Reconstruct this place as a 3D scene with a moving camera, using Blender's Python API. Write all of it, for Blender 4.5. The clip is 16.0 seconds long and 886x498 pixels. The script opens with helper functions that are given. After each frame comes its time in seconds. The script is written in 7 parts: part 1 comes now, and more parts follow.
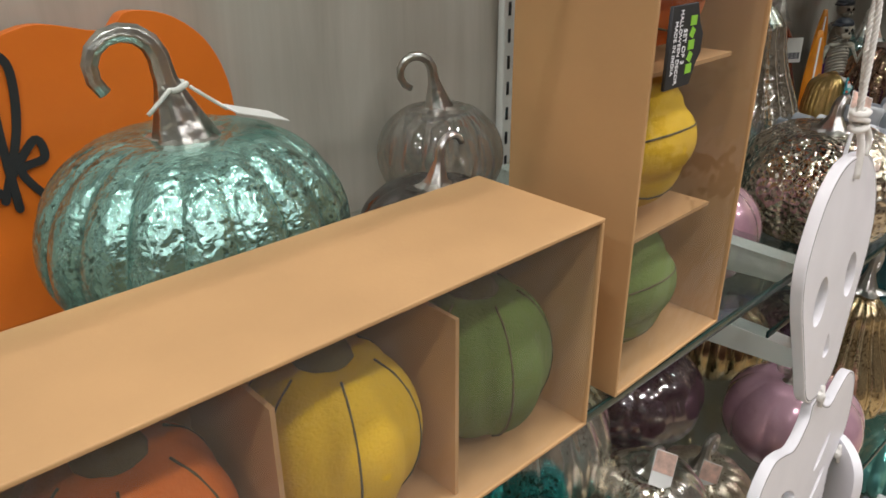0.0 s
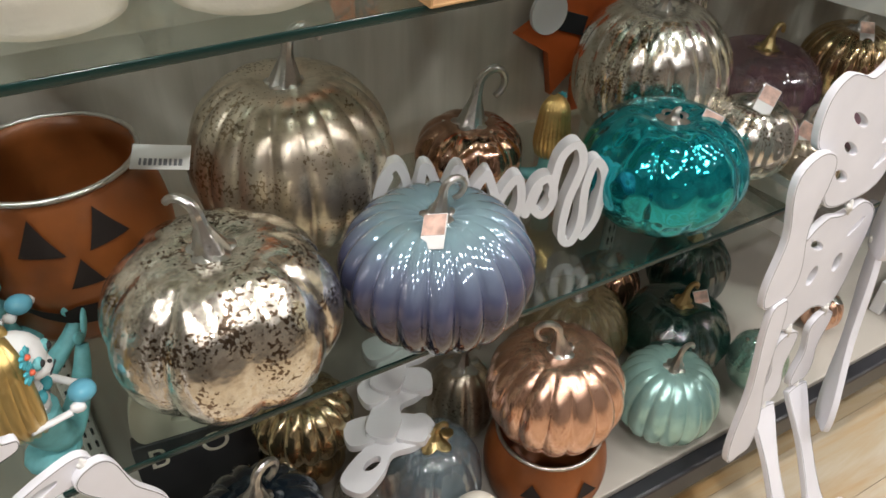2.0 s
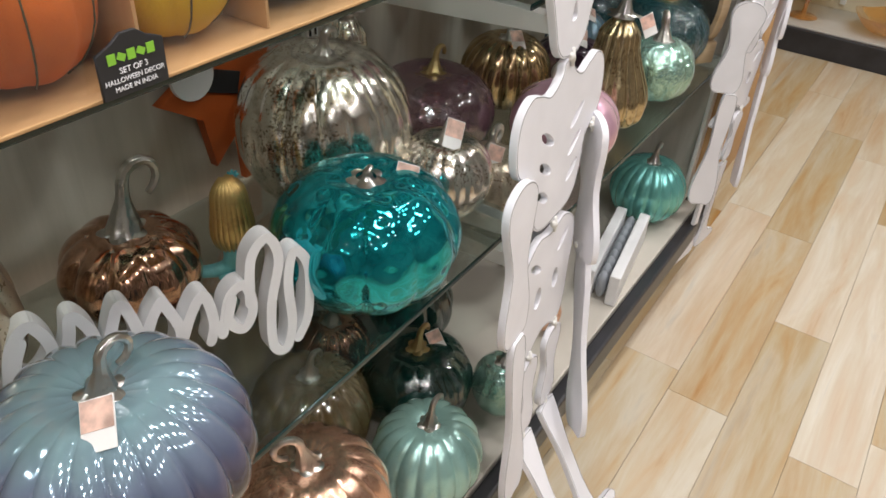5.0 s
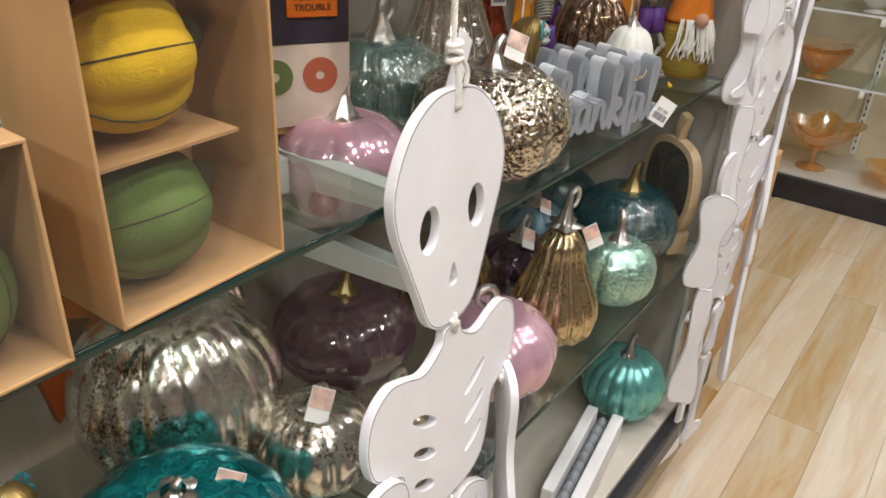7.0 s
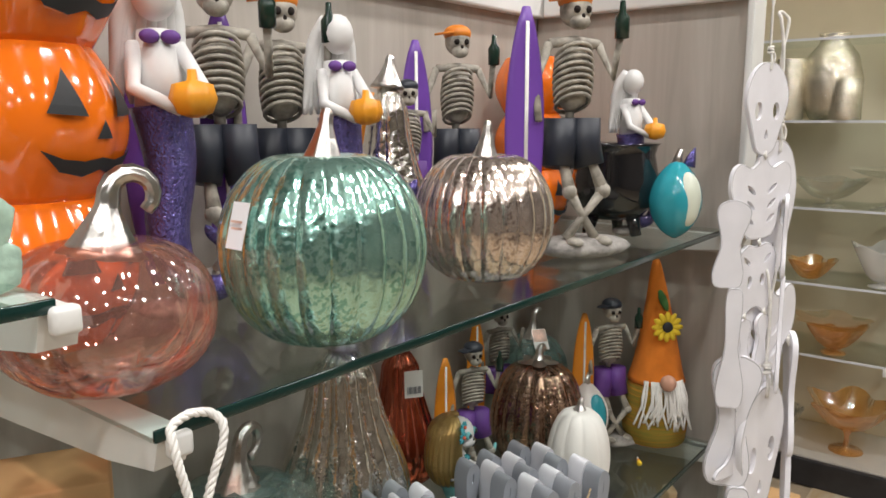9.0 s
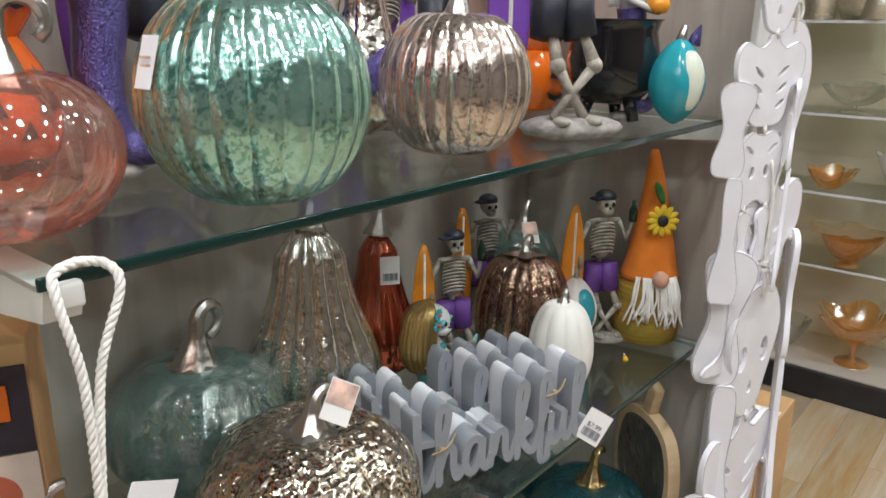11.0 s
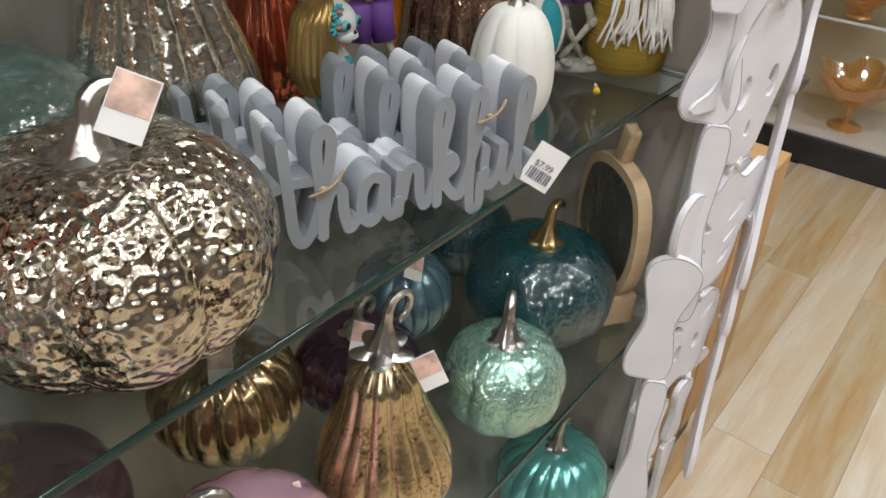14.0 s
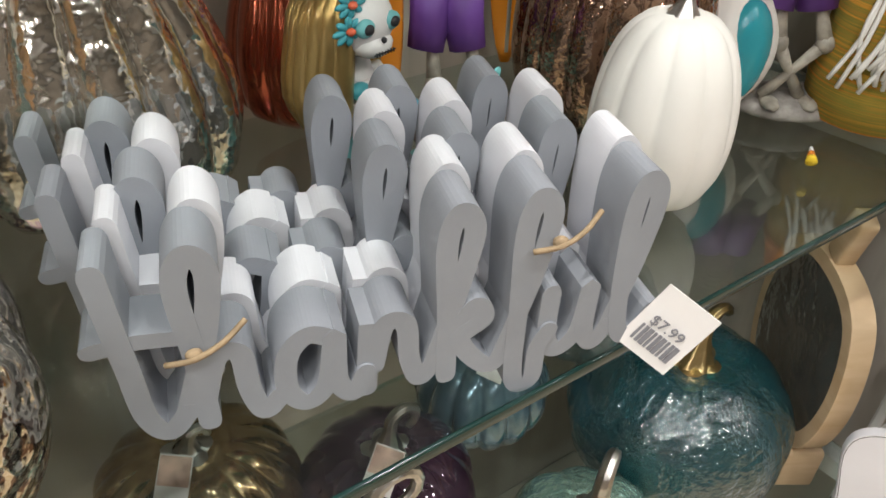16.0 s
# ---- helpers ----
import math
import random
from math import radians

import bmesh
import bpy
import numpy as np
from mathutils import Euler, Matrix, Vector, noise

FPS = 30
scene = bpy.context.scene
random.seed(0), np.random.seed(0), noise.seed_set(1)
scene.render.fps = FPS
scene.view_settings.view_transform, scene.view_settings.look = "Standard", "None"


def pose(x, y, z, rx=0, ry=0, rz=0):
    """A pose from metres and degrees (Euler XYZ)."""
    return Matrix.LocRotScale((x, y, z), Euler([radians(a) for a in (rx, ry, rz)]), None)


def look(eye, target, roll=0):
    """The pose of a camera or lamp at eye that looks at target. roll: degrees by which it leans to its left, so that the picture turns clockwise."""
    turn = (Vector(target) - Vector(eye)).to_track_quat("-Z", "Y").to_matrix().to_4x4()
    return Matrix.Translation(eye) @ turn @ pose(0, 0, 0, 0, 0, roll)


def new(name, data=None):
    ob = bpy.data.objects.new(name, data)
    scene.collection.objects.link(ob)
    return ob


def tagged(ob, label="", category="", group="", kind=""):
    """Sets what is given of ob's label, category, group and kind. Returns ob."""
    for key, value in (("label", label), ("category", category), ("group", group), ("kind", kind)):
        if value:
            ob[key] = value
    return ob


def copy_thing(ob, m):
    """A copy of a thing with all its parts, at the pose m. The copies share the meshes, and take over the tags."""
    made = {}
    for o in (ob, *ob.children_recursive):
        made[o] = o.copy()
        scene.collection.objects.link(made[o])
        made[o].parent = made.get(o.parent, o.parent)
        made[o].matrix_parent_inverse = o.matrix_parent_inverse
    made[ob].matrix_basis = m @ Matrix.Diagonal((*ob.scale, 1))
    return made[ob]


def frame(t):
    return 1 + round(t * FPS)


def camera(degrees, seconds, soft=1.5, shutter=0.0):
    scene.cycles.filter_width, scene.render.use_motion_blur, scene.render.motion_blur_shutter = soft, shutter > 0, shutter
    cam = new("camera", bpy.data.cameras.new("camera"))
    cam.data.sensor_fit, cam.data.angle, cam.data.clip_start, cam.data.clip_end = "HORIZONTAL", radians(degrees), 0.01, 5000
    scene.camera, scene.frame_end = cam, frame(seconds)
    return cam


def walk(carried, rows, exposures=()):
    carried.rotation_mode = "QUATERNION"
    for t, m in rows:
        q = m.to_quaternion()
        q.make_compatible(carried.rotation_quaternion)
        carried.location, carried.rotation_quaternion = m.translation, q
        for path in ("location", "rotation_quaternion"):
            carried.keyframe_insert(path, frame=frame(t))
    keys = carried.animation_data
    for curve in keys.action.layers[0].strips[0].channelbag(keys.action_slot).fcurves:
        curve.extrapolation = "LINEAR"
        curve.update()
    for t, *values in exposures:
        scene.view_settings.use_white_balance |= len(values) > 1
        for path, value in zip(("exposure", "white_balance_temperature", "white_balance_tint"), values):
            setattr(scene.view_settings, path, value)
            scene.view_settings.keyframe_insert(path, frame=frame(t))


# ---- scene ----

# ---- camera ----
cam = camera(61.0, 16.0, soft=1.6)
PATH = [
    (0, look((-0.184, -0.704, 1.455), (1.037, 0.637, 0.612), -0.3)),
    (0.5, look((-0.256, -0.77, 1.445), (0.954, 0.522, 0.514), -0.5)),
    (1, look((-0.356, -0.846, 1.405), (0.754, 0.403, 0.306), -0.4)),
    (1.5, look((-0.428, -0.944, 1.388), (0.508, 0.376, 0.213), 1.5)),
    (2, look((-0.459, -0.995, 1.377), (0.338, 0.347, 0.125), 1.7)),
    (2.5, look((-0.477, -1.016, 1.35), (0.225, 0.27, -0.011), 2.1)),
    (3, look((-0.489, -1.027, 1.303), (0.174, 0.227, -0.107), 2.2)),
    (3.5, look((-0.48, -1.004, 1.293), (0.217, 0.253, -0.098), 2.0)),
    (4, look((-0.433, -0.931, 1.314), (0.485, 0.217, -0.042), 2.0)),
    (4.5, look((-0.369, -0.867, 1.345), (0.874, 0.077, 0.095), 2.8)),
    (4.7, look((-0.354, -0.857, 1.348), (0.976, 0.014, 0.134), 3.3)),
    (6.8, look((-0.066, -0.872, 1.418), (1.376, 0.108, 0.437), 3.0)),
    (7, look((-0.028, -0.872, 1.436), (1.412, 0.152, 0.5), 3.0)),
    (7.5, look((0.061, -0.862, 1.467), (1.539, 0.22, 0.664), 2.3)),
    (8, look((0.169, -0.833, 1.532), (1.704, 0.278, 0.892), 1.3)),
    (8.5, look((0.256, -0.817, 1.592), (1.811, 0.364, 1.162), -0.1)),
    (8.7, look((0.283, -0.822, 1.603), (1.834, 0.393, 1.259), -0.3)),
    (10.8, look((0.393, -0.843, 1.559), (1.875, 0.396, 1.043), 0.5)),
    (11, look((0.388, -0.843, 1.552), (1.863, 0.38, 0.979), 0.7)),
    (11.5, look((0.376, -0.846, 1.54), (1.841, 0.356, 0.898), 1.2)),
    (12, look((0.389, -0.849, 1.514), (1.8, 0.356, 0.769), 2.1)),
    (12.5, look((0.415, -0.851, 1.469), (1.705, 0.394, 0.583), 2.7)),
    (13, look((0.441, -0.859, 1.446), (1.647, 0.403, 0.469), 2.0)),
    (13.5, look((0.502, -0.843, 1.419), (1.724, 0.325, 0.351), 1.5)),
    (14, look((0.599, -0.77, 1.401), (1.91, 0.246, 0.283), 2.2)),
    (14.5, look((0.694, -0.694, 1.392), (2.036, 0.288, 0.28), 3.4)),
    (15, look((0.803, -0.679, 1.365), (2.03, 0.405, 0.217), 4.4)),
    (15.5, look((0.858, -0.655, 1.346), (1.884, 0.547, 0.12), 2.8)),
    (16, pose(0.897, -0.620, 1.331, 53.0, -1.20, -34.3)),
]
EXPOSURES = [(0.0, -0.40, 6500, 10), (0.6, -0.26, 6500, 10), (1.2, -0.12, 6500, 10), (2.0, -0.02, 6500, 10), (3.0, -0.06, 6500, 10), (4.5, -0.08, 6450, 10), (7.0, -0.06, 6600, 9), (8.0, -0.12, 6600, 9), (8.6, -0.24, 6600, 9), (11.0, -0.16, 6250, 8), (13.5, -0.16, 6300, 8), (15.0, -0.09, 6450, 8), (15.5, -0.03, 6500, 8), (16.0, 0.14, 6600, 9)]
walk(cam, PATH, EXPOSURES)

# ---- world and light ----
world = bpy.data.worlds.new("world")
scene.world = world
world.use_nodes = True
world.node_tree.nodes["Background"].inputs[0].default_value = (0.9, 0.85, 0.78, 1)
world.node_tree.nodes["Background"].inputs[1].default_value = 0.02

LAMP_POWER = 208.0
LAMP_COLOUR = (1.0, 0.975, 0.96)

# heights of the decks and shelves, and the plan
Z_DECK, Z_A, Z_AR, Z_B, Z_R, Z_C, Z_TOP = 0.23, 0.745, 0.668, 1.149, 1.045, 1.419, 1.510
Y_FRONT, Y_DECK = -0.468, -0.505
X_LEFT, X_MID, X_END, Y_BACK = -0.56, 0.515, 1.60, -0.05
Y_FRONT_R = -0.432


# ---- mesh helpers ----
def finish(name, bm, materials, parent=None, label="", smooth=True):
    me = bpy.data.meshes.new(name)
    bm.normal_update()
    if smooth:
        for fc in bm.faces:
            fc.smooth = True
    bm.to_mesh(me)
    bm.free()
    for m in materials if isinstance(materials, (list, tuple)) else [materials]:
        me.materials.append(m)
    ob = new(name, me)
    if parent is not None:
        ob.parent = parent
    if label:
        ob["label"] = label
    return ob


def part(name, bm, material, parent, label="", smooth=True):
    """One mesh under a thing or under a part."""
    return finish(name, bm, material, parent, label, smooth)


def thing(name, m, label, category, group="", kind=""):
    ob = new(name)
    ob.empty_display_size = 0.03
    ob.matrix_basis = m
    return tagged(ob, label, category, group, kind)


def quads(bm, rows, close_u=True, mi=0):
    """Skin a grid of coordinate rows."""
    vs = [[bm.verts.new(p) for p in row] for row in rows]
    n = len(rows[0])
    for a, b in zip(vs[:-1], vs[1:]):
        for i in range(n if close_u else n - 1):
            j = (i + 1) % n
            fc = bm.faces.new((a[i], a[j], b[j], b[i]))
            fc.material_index = mi
    return vs


def cap(bm, ring, mi=0, flip=False):
    fc = bm.faces.new(ring[::-1] if flip else ring)
    fc.material_index = mi


def add_box(bm, c, size, rot=None, mi=0, bevel=0.0):
    m = Matrix.Translation(c) @ (rot.to_4x4() if rot is not None else Matrix.Identity(4)) @ Matrix.Diagonal((*size, 1))
    made = bmesh.ops.create_cube(bm, size=1.0, matrix=m)["verts"]
    faces = {fc for v in made for fc in v.link_faces}
    for fc in faces:
        fc.material_index = mi
    if bevel:
        edges = {e for v in made for e in v.link_edges}
        bmesh.ops.bevel(bm, geom=list(edges), offset=bevel, segments=2, affect="EDGES", profile=0.5, material=mi)


def add_ball(bm, c, r, rot=None, mi=0, seg=20, rings=12):
    r = (r, r, r) if isinstance(r, (int, float)) else r
    m = Matrix.Translation(c) @ (rot.to_4x4() if rot is not None else Matrix.Identity(4)) @ Matrix.Diagonal((*r, 1))
    made = bmesh.ops.create_uvsphere(bm, u_segments=seg, v_segments=rings, radius=1.0, matrix=m)["verts"]
    for fc in {fc for v in made for fc in v.link_faces}:
        fc.material_index = mi


def add_tube(bm, pts, radii, mi=0, seg=10, ribs=0, depth=0.0, ends=True, flat=1.0):
    pts = [Vector(p) for p in pts]
    if isinstance(radii, (int, float)):
        radii = [radii] * len(pts)
    rows, side = [], None
    for i, p in enumerate(pts):
        t = (pts[min(i + 1, len(pts) - 1)] - pts[max(i - 1, 0)]).normalized()
        if side is None:
            side = t.orthogonal().normalized()
        side = (side - t * side.dot(t)).normalized()
        up = t.cross(side)
        row = []
        for k in range(seg):
            a = 2 * math.pi * k / seg
            rr = radii[i] * (1 - depth * (1 - abs(math.sin(ribs * a / 2)))) if ribs else radii[i]
            row.append(p + side * math.cos(a) * rr + up * math.sin(a) * rr * flat)
        rows.append(row)
    vs = quads(bm, rows, True, mi)
    if ends:
        cap(bm, vs[0], mi, True)
        cap(bm, vs[-1], mi)


def add_rope(bm, pts, r, pitch=0.016, strands=3):
    """Twisted strands round a line."""
    pts = [Vector(p) for p in pts]
    dense = []
    for p, q in zip(pts[:-1], pts[1:]):
        n = max(2, int((q - p).length / (pitch / 7)))
        dense += [p.lerp(q, k / n) for k in range(n)]
    dense.append(pts[-1])
    for k in range(strands):
        line, run, side = [], 0.0, None
        for i, p in enumerate(dense):
            d = (dense[min(i + 1, len(dense) - 1)] - dense[max(i - 1, 0)]).normalized()
            side = d.orthogonal().normalized() if side is None else (side - d * side.dot(d)).normalized()
            run += (p - dense[max(i - 1, 0)]).length
            a = 2 * math.pi * (run / pitch + k / strands)
            line.append(p + (side * math.cos(a) + d.cross(side) * math.sin(a)) * r * 0.52)
        add_tube(bm, line, r * 0.56, 0, 7)


def spline(ctrl, n=8, closed=False):
    """Catmull-Rom samples through control points."""
    P = [Vector(p) for p in ctrl]
    k = len(P)
    out = []
    for i in range(k if closed else k - 1):
        if closed:
            a, b, c, d = P[(i - 1) % k], P[i], P[(i + 1) % k], P[(i + 2) % k]
        else:
            a, b, c, d = P[max(i - 1, 0)], P[i], P[i + 1], P[min(i + 2, k - 1)]
        for s in range(n):
            t = s / n
            out.append(0.5 * ((2 * b) + (c - a) * t + (2 * a - 5 * b + 4 * c - d) * t * t + (3 * b - a - 3 * c + d) * t ** 3))
    if not closed:
        out.append(P[-1].copy())
    return out


def lathe(bm, profile, c=(0, 0, 0), seg=48, mi=0, ribs=0, depth=0.0, twist=0.0, close=True):
    """Turn a profile of (radius, height) round the z axis."""
    rows = []
    for r, z in profile:
        row = []
        for k in range(seg):
            a = 2 * math.pi * k / seg
            q = 1 - depth * (1 - abs(math.sin(ribs * a / 2 + twist * z)) ** 0.7) if ribs else 1.0
            row.append((c[0] + r * q * math.cos(a), c[1] + r * q * math.sin(a), c[2] + z))
        rows.append(row)
    vs = quads(bm, rows, True, mi)
    if close:
        cap(bm, vs[0], mi, True)
        cap(bm, vs[-1], mi)


def sheet(loops, thick, bevel=0.0006):
    """A flat board cut to outlines in the x-z plane, holes included, as a bmesh."""
    cu = bpy.data.curves.new("outline", "CURVE")
    cu.dimensions, cu.fill_mode, cu.extrude, cu.bevel_depth = "2D", "BOTH", thick / 2, bevel
    for lp in loops:
        sp = cu.splines.new("POLY")
        sp.points.add(len(lp) - 1)
        for q, p in zip(sp.points, lp):
            q.co = (p[0], p[1], 0, 1)
        sp.use_cyclic_u = True
    ob = bpy.data.objects.new("outline", cu)
    scene.collection.objects.link(ob)
    dg = bpy.context.evaluated_depsgraph_get()
    me = bpy.data.meshes.new_from_object(ob.evaluated_get(dg))
    bm = bmesh.new()
    bm.from_mesh(me)
    bpy.data.objects.remove(ob)
    bpy.data.curves.remove(cu)
    bpy.data.meshes.remove(me)
    bmesh.ops.rotate(bm, verts=bm.verts, cent=(0, 0, 0), matrix=Matrix.Rotation(math.pi / 2, 3, "X"))
    return bm


def lettering(text, size, thick=0.0006):
    """Words in the built-in font, standing in the x-z plane, centred."""
    cu = bpy.data.curves.new("words", "FONT")
    cu.body, cu.size, cu.extrude, cu.align_x, cu.align_y = text, size, thick / 2, "CENTER", "CENTER"
    ob = bpy.data.objects.new("words", cu)
    scene.collection.objects.link(ob)
    dg = bpy.context.evaluated_depsgraph_get()
    me = bpy.data.meshes.new_from_object(ob.evaluated_get(dg))
    bm = bmesh.new()
    bm.from_mesh(me)
    bpy.data.objects.remove(ob)
    bpy.data.curves.remove(cu)
    bpy.data.meshes.remove(me)
    bmesh.ops.rotate(bm, verts=bm.verts, cent=(0, 0, 0), matrix=Matrix.Rotation(math.pi / 2, 3, "X"))
    return bm


def ellipse(cx, cz, rx, rz, turn=0.0, n=28):
    ca, sa = math.cos(radians(turn)), math.sin(radians(turn))
    out = []
    for k in range(n):
        a = 2 * math.pi * k / n
        u, v = rx * math.cos(a), rz * math.sin(a)
        out.append((cx + u * ca - v * sa, cz + u * sa + v * ca))
    return out


def loop2(ctrl, n=6):
    return [(p.x, p.y) for p in spline([(a, b, 0) for a, b in ctrl], n, True)]


# ---- materials ----
def material(name):
    m = bpy.data.materials.new(name)
    m.use_nodes = True
    return m, m.node_tree, m.node_tree.nodes["Principled BSDF"]


def node(nt, kind, **values):
    n = nt.nodes.new(kind)
    for key, v in values.items():
        n.inputs[key.replace("_", " ")].default_value = v
    return n


def ramp(nt, fac, stops):
    r = nt.nodes.new("ShaderNodeValToRGB")
    r.color_ramp.elements[0].position, r.color_ramp.elements[0].color = stops[0][0], (*stops[0][1], 1)
    r.color_ramp.elements[1].position, r.color_ramp.elements[1].color = stops[-1][0], (*stops[-1][1], 1)
    for pos, col in stops[1:-1]:
        e = r.color_ramp.elements.new(pos)
        e.color = (*col, 1)
    nt.links.new(fac, r.inputs[0])
    return r


def coords(nt, scale=(1, 1, 1)):
    tc = nt.nodes.new("ShaderNodeTexCoord")
    mp = nt.nodes.new("ShaderNodeMapping")
    mp.inputs["Scale"].default_value = scale
    nt.links.new(tc.outputs["Object"], mp.inputs[0])
    return mp.outputs[0]


def bump(nt, height, bsdf, strength=0.3, distance=0.002):
    b = nt.nodes.new("ShaderNodeBump")
    b.inputs["Strength"].default_value = strength
    b.inputs["Distance"].default_value = distance
    nt.links.new(height, b.inputs["Height"])
    nt.links.new(b.outputs[0], bsdf.inputs["Normal"])


def paint(name, colour, rough=0.5, metal=0.0, vary=0.12, scale=14.0, relief=0.1, fine=220.0, coat=0.0):
    m, nt, bs = material(name)
    co = coords(nt)
    n1 = node(nt, "ShaderNodeTexNoise", Scale=scale, Detail=5.0)
    nt.links.new(co, n1.inputs["Vector"])
    lo = tuple(c * (1 - vary) for c in colour)
    hi = tuple(min(1, c * (1 + vary)) for c in colour)
    r = ramp(nt, n1.outputs[0], [(0.3, lo), (0.7, hi)])
    nt.links.new(r.outputs[0], bs.inputs["Base Color"])
    bs.inputs["Roughness"].default_value = rough
    bs.inputs["Metallic"].default_value = metal
    bs.inputs["Coat Weight"].default_value = coat
    n2 = node(nt, "ShaderNodeTexNoise", Scale=fine, Detail=3.0)
    nt.links.new(co, n2.inputs["Vector"])
    bump(nt, n2.outputs[0], bs, relief, 0.001)
    return m


def mercury(name, light, dark, spots=0.45, scale=60.0, rough=0.12, metal=0.95, relief=0.25, big=18.0, fade=None, dimple=0.0, coat=0.3, speck=None):
    """Silvered glass: a bright mirror coat that is speckled and worn away."""
    m, nt, bs = material(name)
    co = coords(nt)
    n1 = node(nt, "ShaderNodeTexNoise", Scale=scale, Detail=4.0, Roughness=0.65)
    nt.links.new(co, n1.inputs["Vector"])
    n2 = node(nt, "ShaderNodeTexNoise", Scale=big, Detail=3.0)
    nt.links.new(co, n2.inputs["Vector"])
    mix = nt.nodes.new("ShaderNodeMath")
    mix.operation = "MULTIPLY_ADD"
    nt.links.new(n2.outputs[0], mix.inputs[0])
    mix.inputs[1].default_value = 0.5
    nt.links.new(n1.outputs[0], mix.inputs[2])
    mid = tuple(0.5 * a + 0.5 * b for a, b in zip(dark, light))
    r = ramp(nt, mix.outputs[0], [(spots + 0.16, mid), (spots + 0.32, light)])
    src = r.outputs[0]
    if speck:
        n4 = node(nt, "ShaderNodeTexNoise", Scale=scale * 4.5, Detail=2.0, Roughness=0.5)
        nt.links.new(co, n4.inputs["Vector"])
        sp = nt.nodes.new("ShaderNodeMath")
        sp.operation = "MULTIPLY_ADD"
        nt.links.new(n2.outputs[0], sp.inputs[0])
        sp.inputs[1].default_value = 0.8
        hf = nt.nodes.new("ShaderNodeMath")
        hf.operation = "MULTIPLY"
        hf.inputs[1].default_value = 0.5
        nt.links.new(sp.outputs[0], hf.inputs[0])
        nt.links.new(n4.outputs[0], sp.inputs[2])
        mask = ramp(nt, hf.outputs[0], [(speck / 2 - 0.012, (0, 0, 0)), (speck / 2 + 0.016, (1, 1, 1))])
        mx = nt.nodes.new("ShaderNodeMix")
        mx.data_type = "RGBA"
        nt.links.new(mask.outputs[0], mx.inputs[0])
        nt.links.new(r.outputs[0], mx.inputs[6])
        mx.inputs[7].default_value = (*dark, 1)
        src = mx.outputs[2]
    nt.links.new(src, bs.inputs["Base Color"])
    bs.inputs["Metallic"].default_value = metal
    bs.inputs["Roughness"].default_value = rough
    bs.inputs["Coat Weight"].default_value = coat
    bs.inputs["Coat Roughness"].default_value = 0.04
    if dimple:
        v = node(nt, "ShaderNodeTexVoronoi", Scale=dimple)
        v.feature = "SMOOTH_F1"
        nt.links.new(co, v.inputs["Vector"])
        bump(nt, v.outputs[0], bs, 0.9, 0.006)
    else:
        n3 = node(nt, "ShaderNodeTexNoise", Scale=big * 2.2, Detail=2.0)
        nt.links.new(co, n3.inputs["Vector"])
        bump(nt, n3.outputs[0], bs, relief, 0.006)
    return m


def thin_glass(name, tint, haze=0.15, gloss=0.10, rim=0.6, relief=0.25, scale=40.0, milk=(0.5, 0.5, 0.5), rough=0.04):
    """Blown glass as a thin skin: it lets tinted light through and shines."""
    m, nt, bs = material(name)
    nt.nodes.remove(bs)
    out = nt.nodes["Material Output"]
    co = coords(nt)
    tr = node(nt, "ShaderNodeBsdfTransparent", Color=(*tint, 1))
    gl = node(nt, "ShaderNodeBsdfGlossy", Color=(1, 1, 1, 1), Roughness=rough)
    df = node(nt, "ShaderNodeBsdfPrincipled")
    df.inputs["Base Color"].default_value = (*milk, 1)
    df.inputs["Roughness"].default_value = 0.2
    n3 = node(nt, "ShaderNodeTexNoise", Scale=scale, Detail=3.0)
    nt.links.new(co, n3.inputs["Vector"])
    b = nt.nodes.new("ShaderNodeBump")
    b.inputs["Strength"].default_value, b.inputs["Distance"].default_value = relief, 0.004
    nt.links.new(n3.outputs[0], b.inputs["Height"])
    nt.links.new(b.outputs[0], gl.inputs["Normal"])
    nt.links.new(b.outputs[0], df.inputs["Normal"])
    m1 = node(nt, "ShaderNodeMixShader", Fac=haze)
    nt.links.new(tr.outputs[0], m1.inputs[1])
    nt.links.new(df.outputs[0], m1.inputs[2])
    fr = node(nt, "ShaderNodeLayerWeight", Blend=0.25)
    nt.links.new(b.outputs[0], fr.inputs["Normal"])
    ad = nt.nodes.new("ShaderNodeMath")
    ad.operation, ad.use_clamp = "MULTIPLY_ADD", True
    nt.links.new(fr.outputs["Fresnel"], ad.inputs[0])
    ad.inputs[1].default_value, ad.inputs[2].default_value = rim, gloss
    m2 = node(nt, "ShaderNodeMixShader")
    nt.links.new(ad.outputs[0], m2.inputs[0])
    nt.links.new(m1.outputs[0], m2.inputs[1])
    nt.links.new(gl.outputs[0], m2.inputs[2])
    nt.links.new(m2.outputs[0], out.inputs[0])
    return m


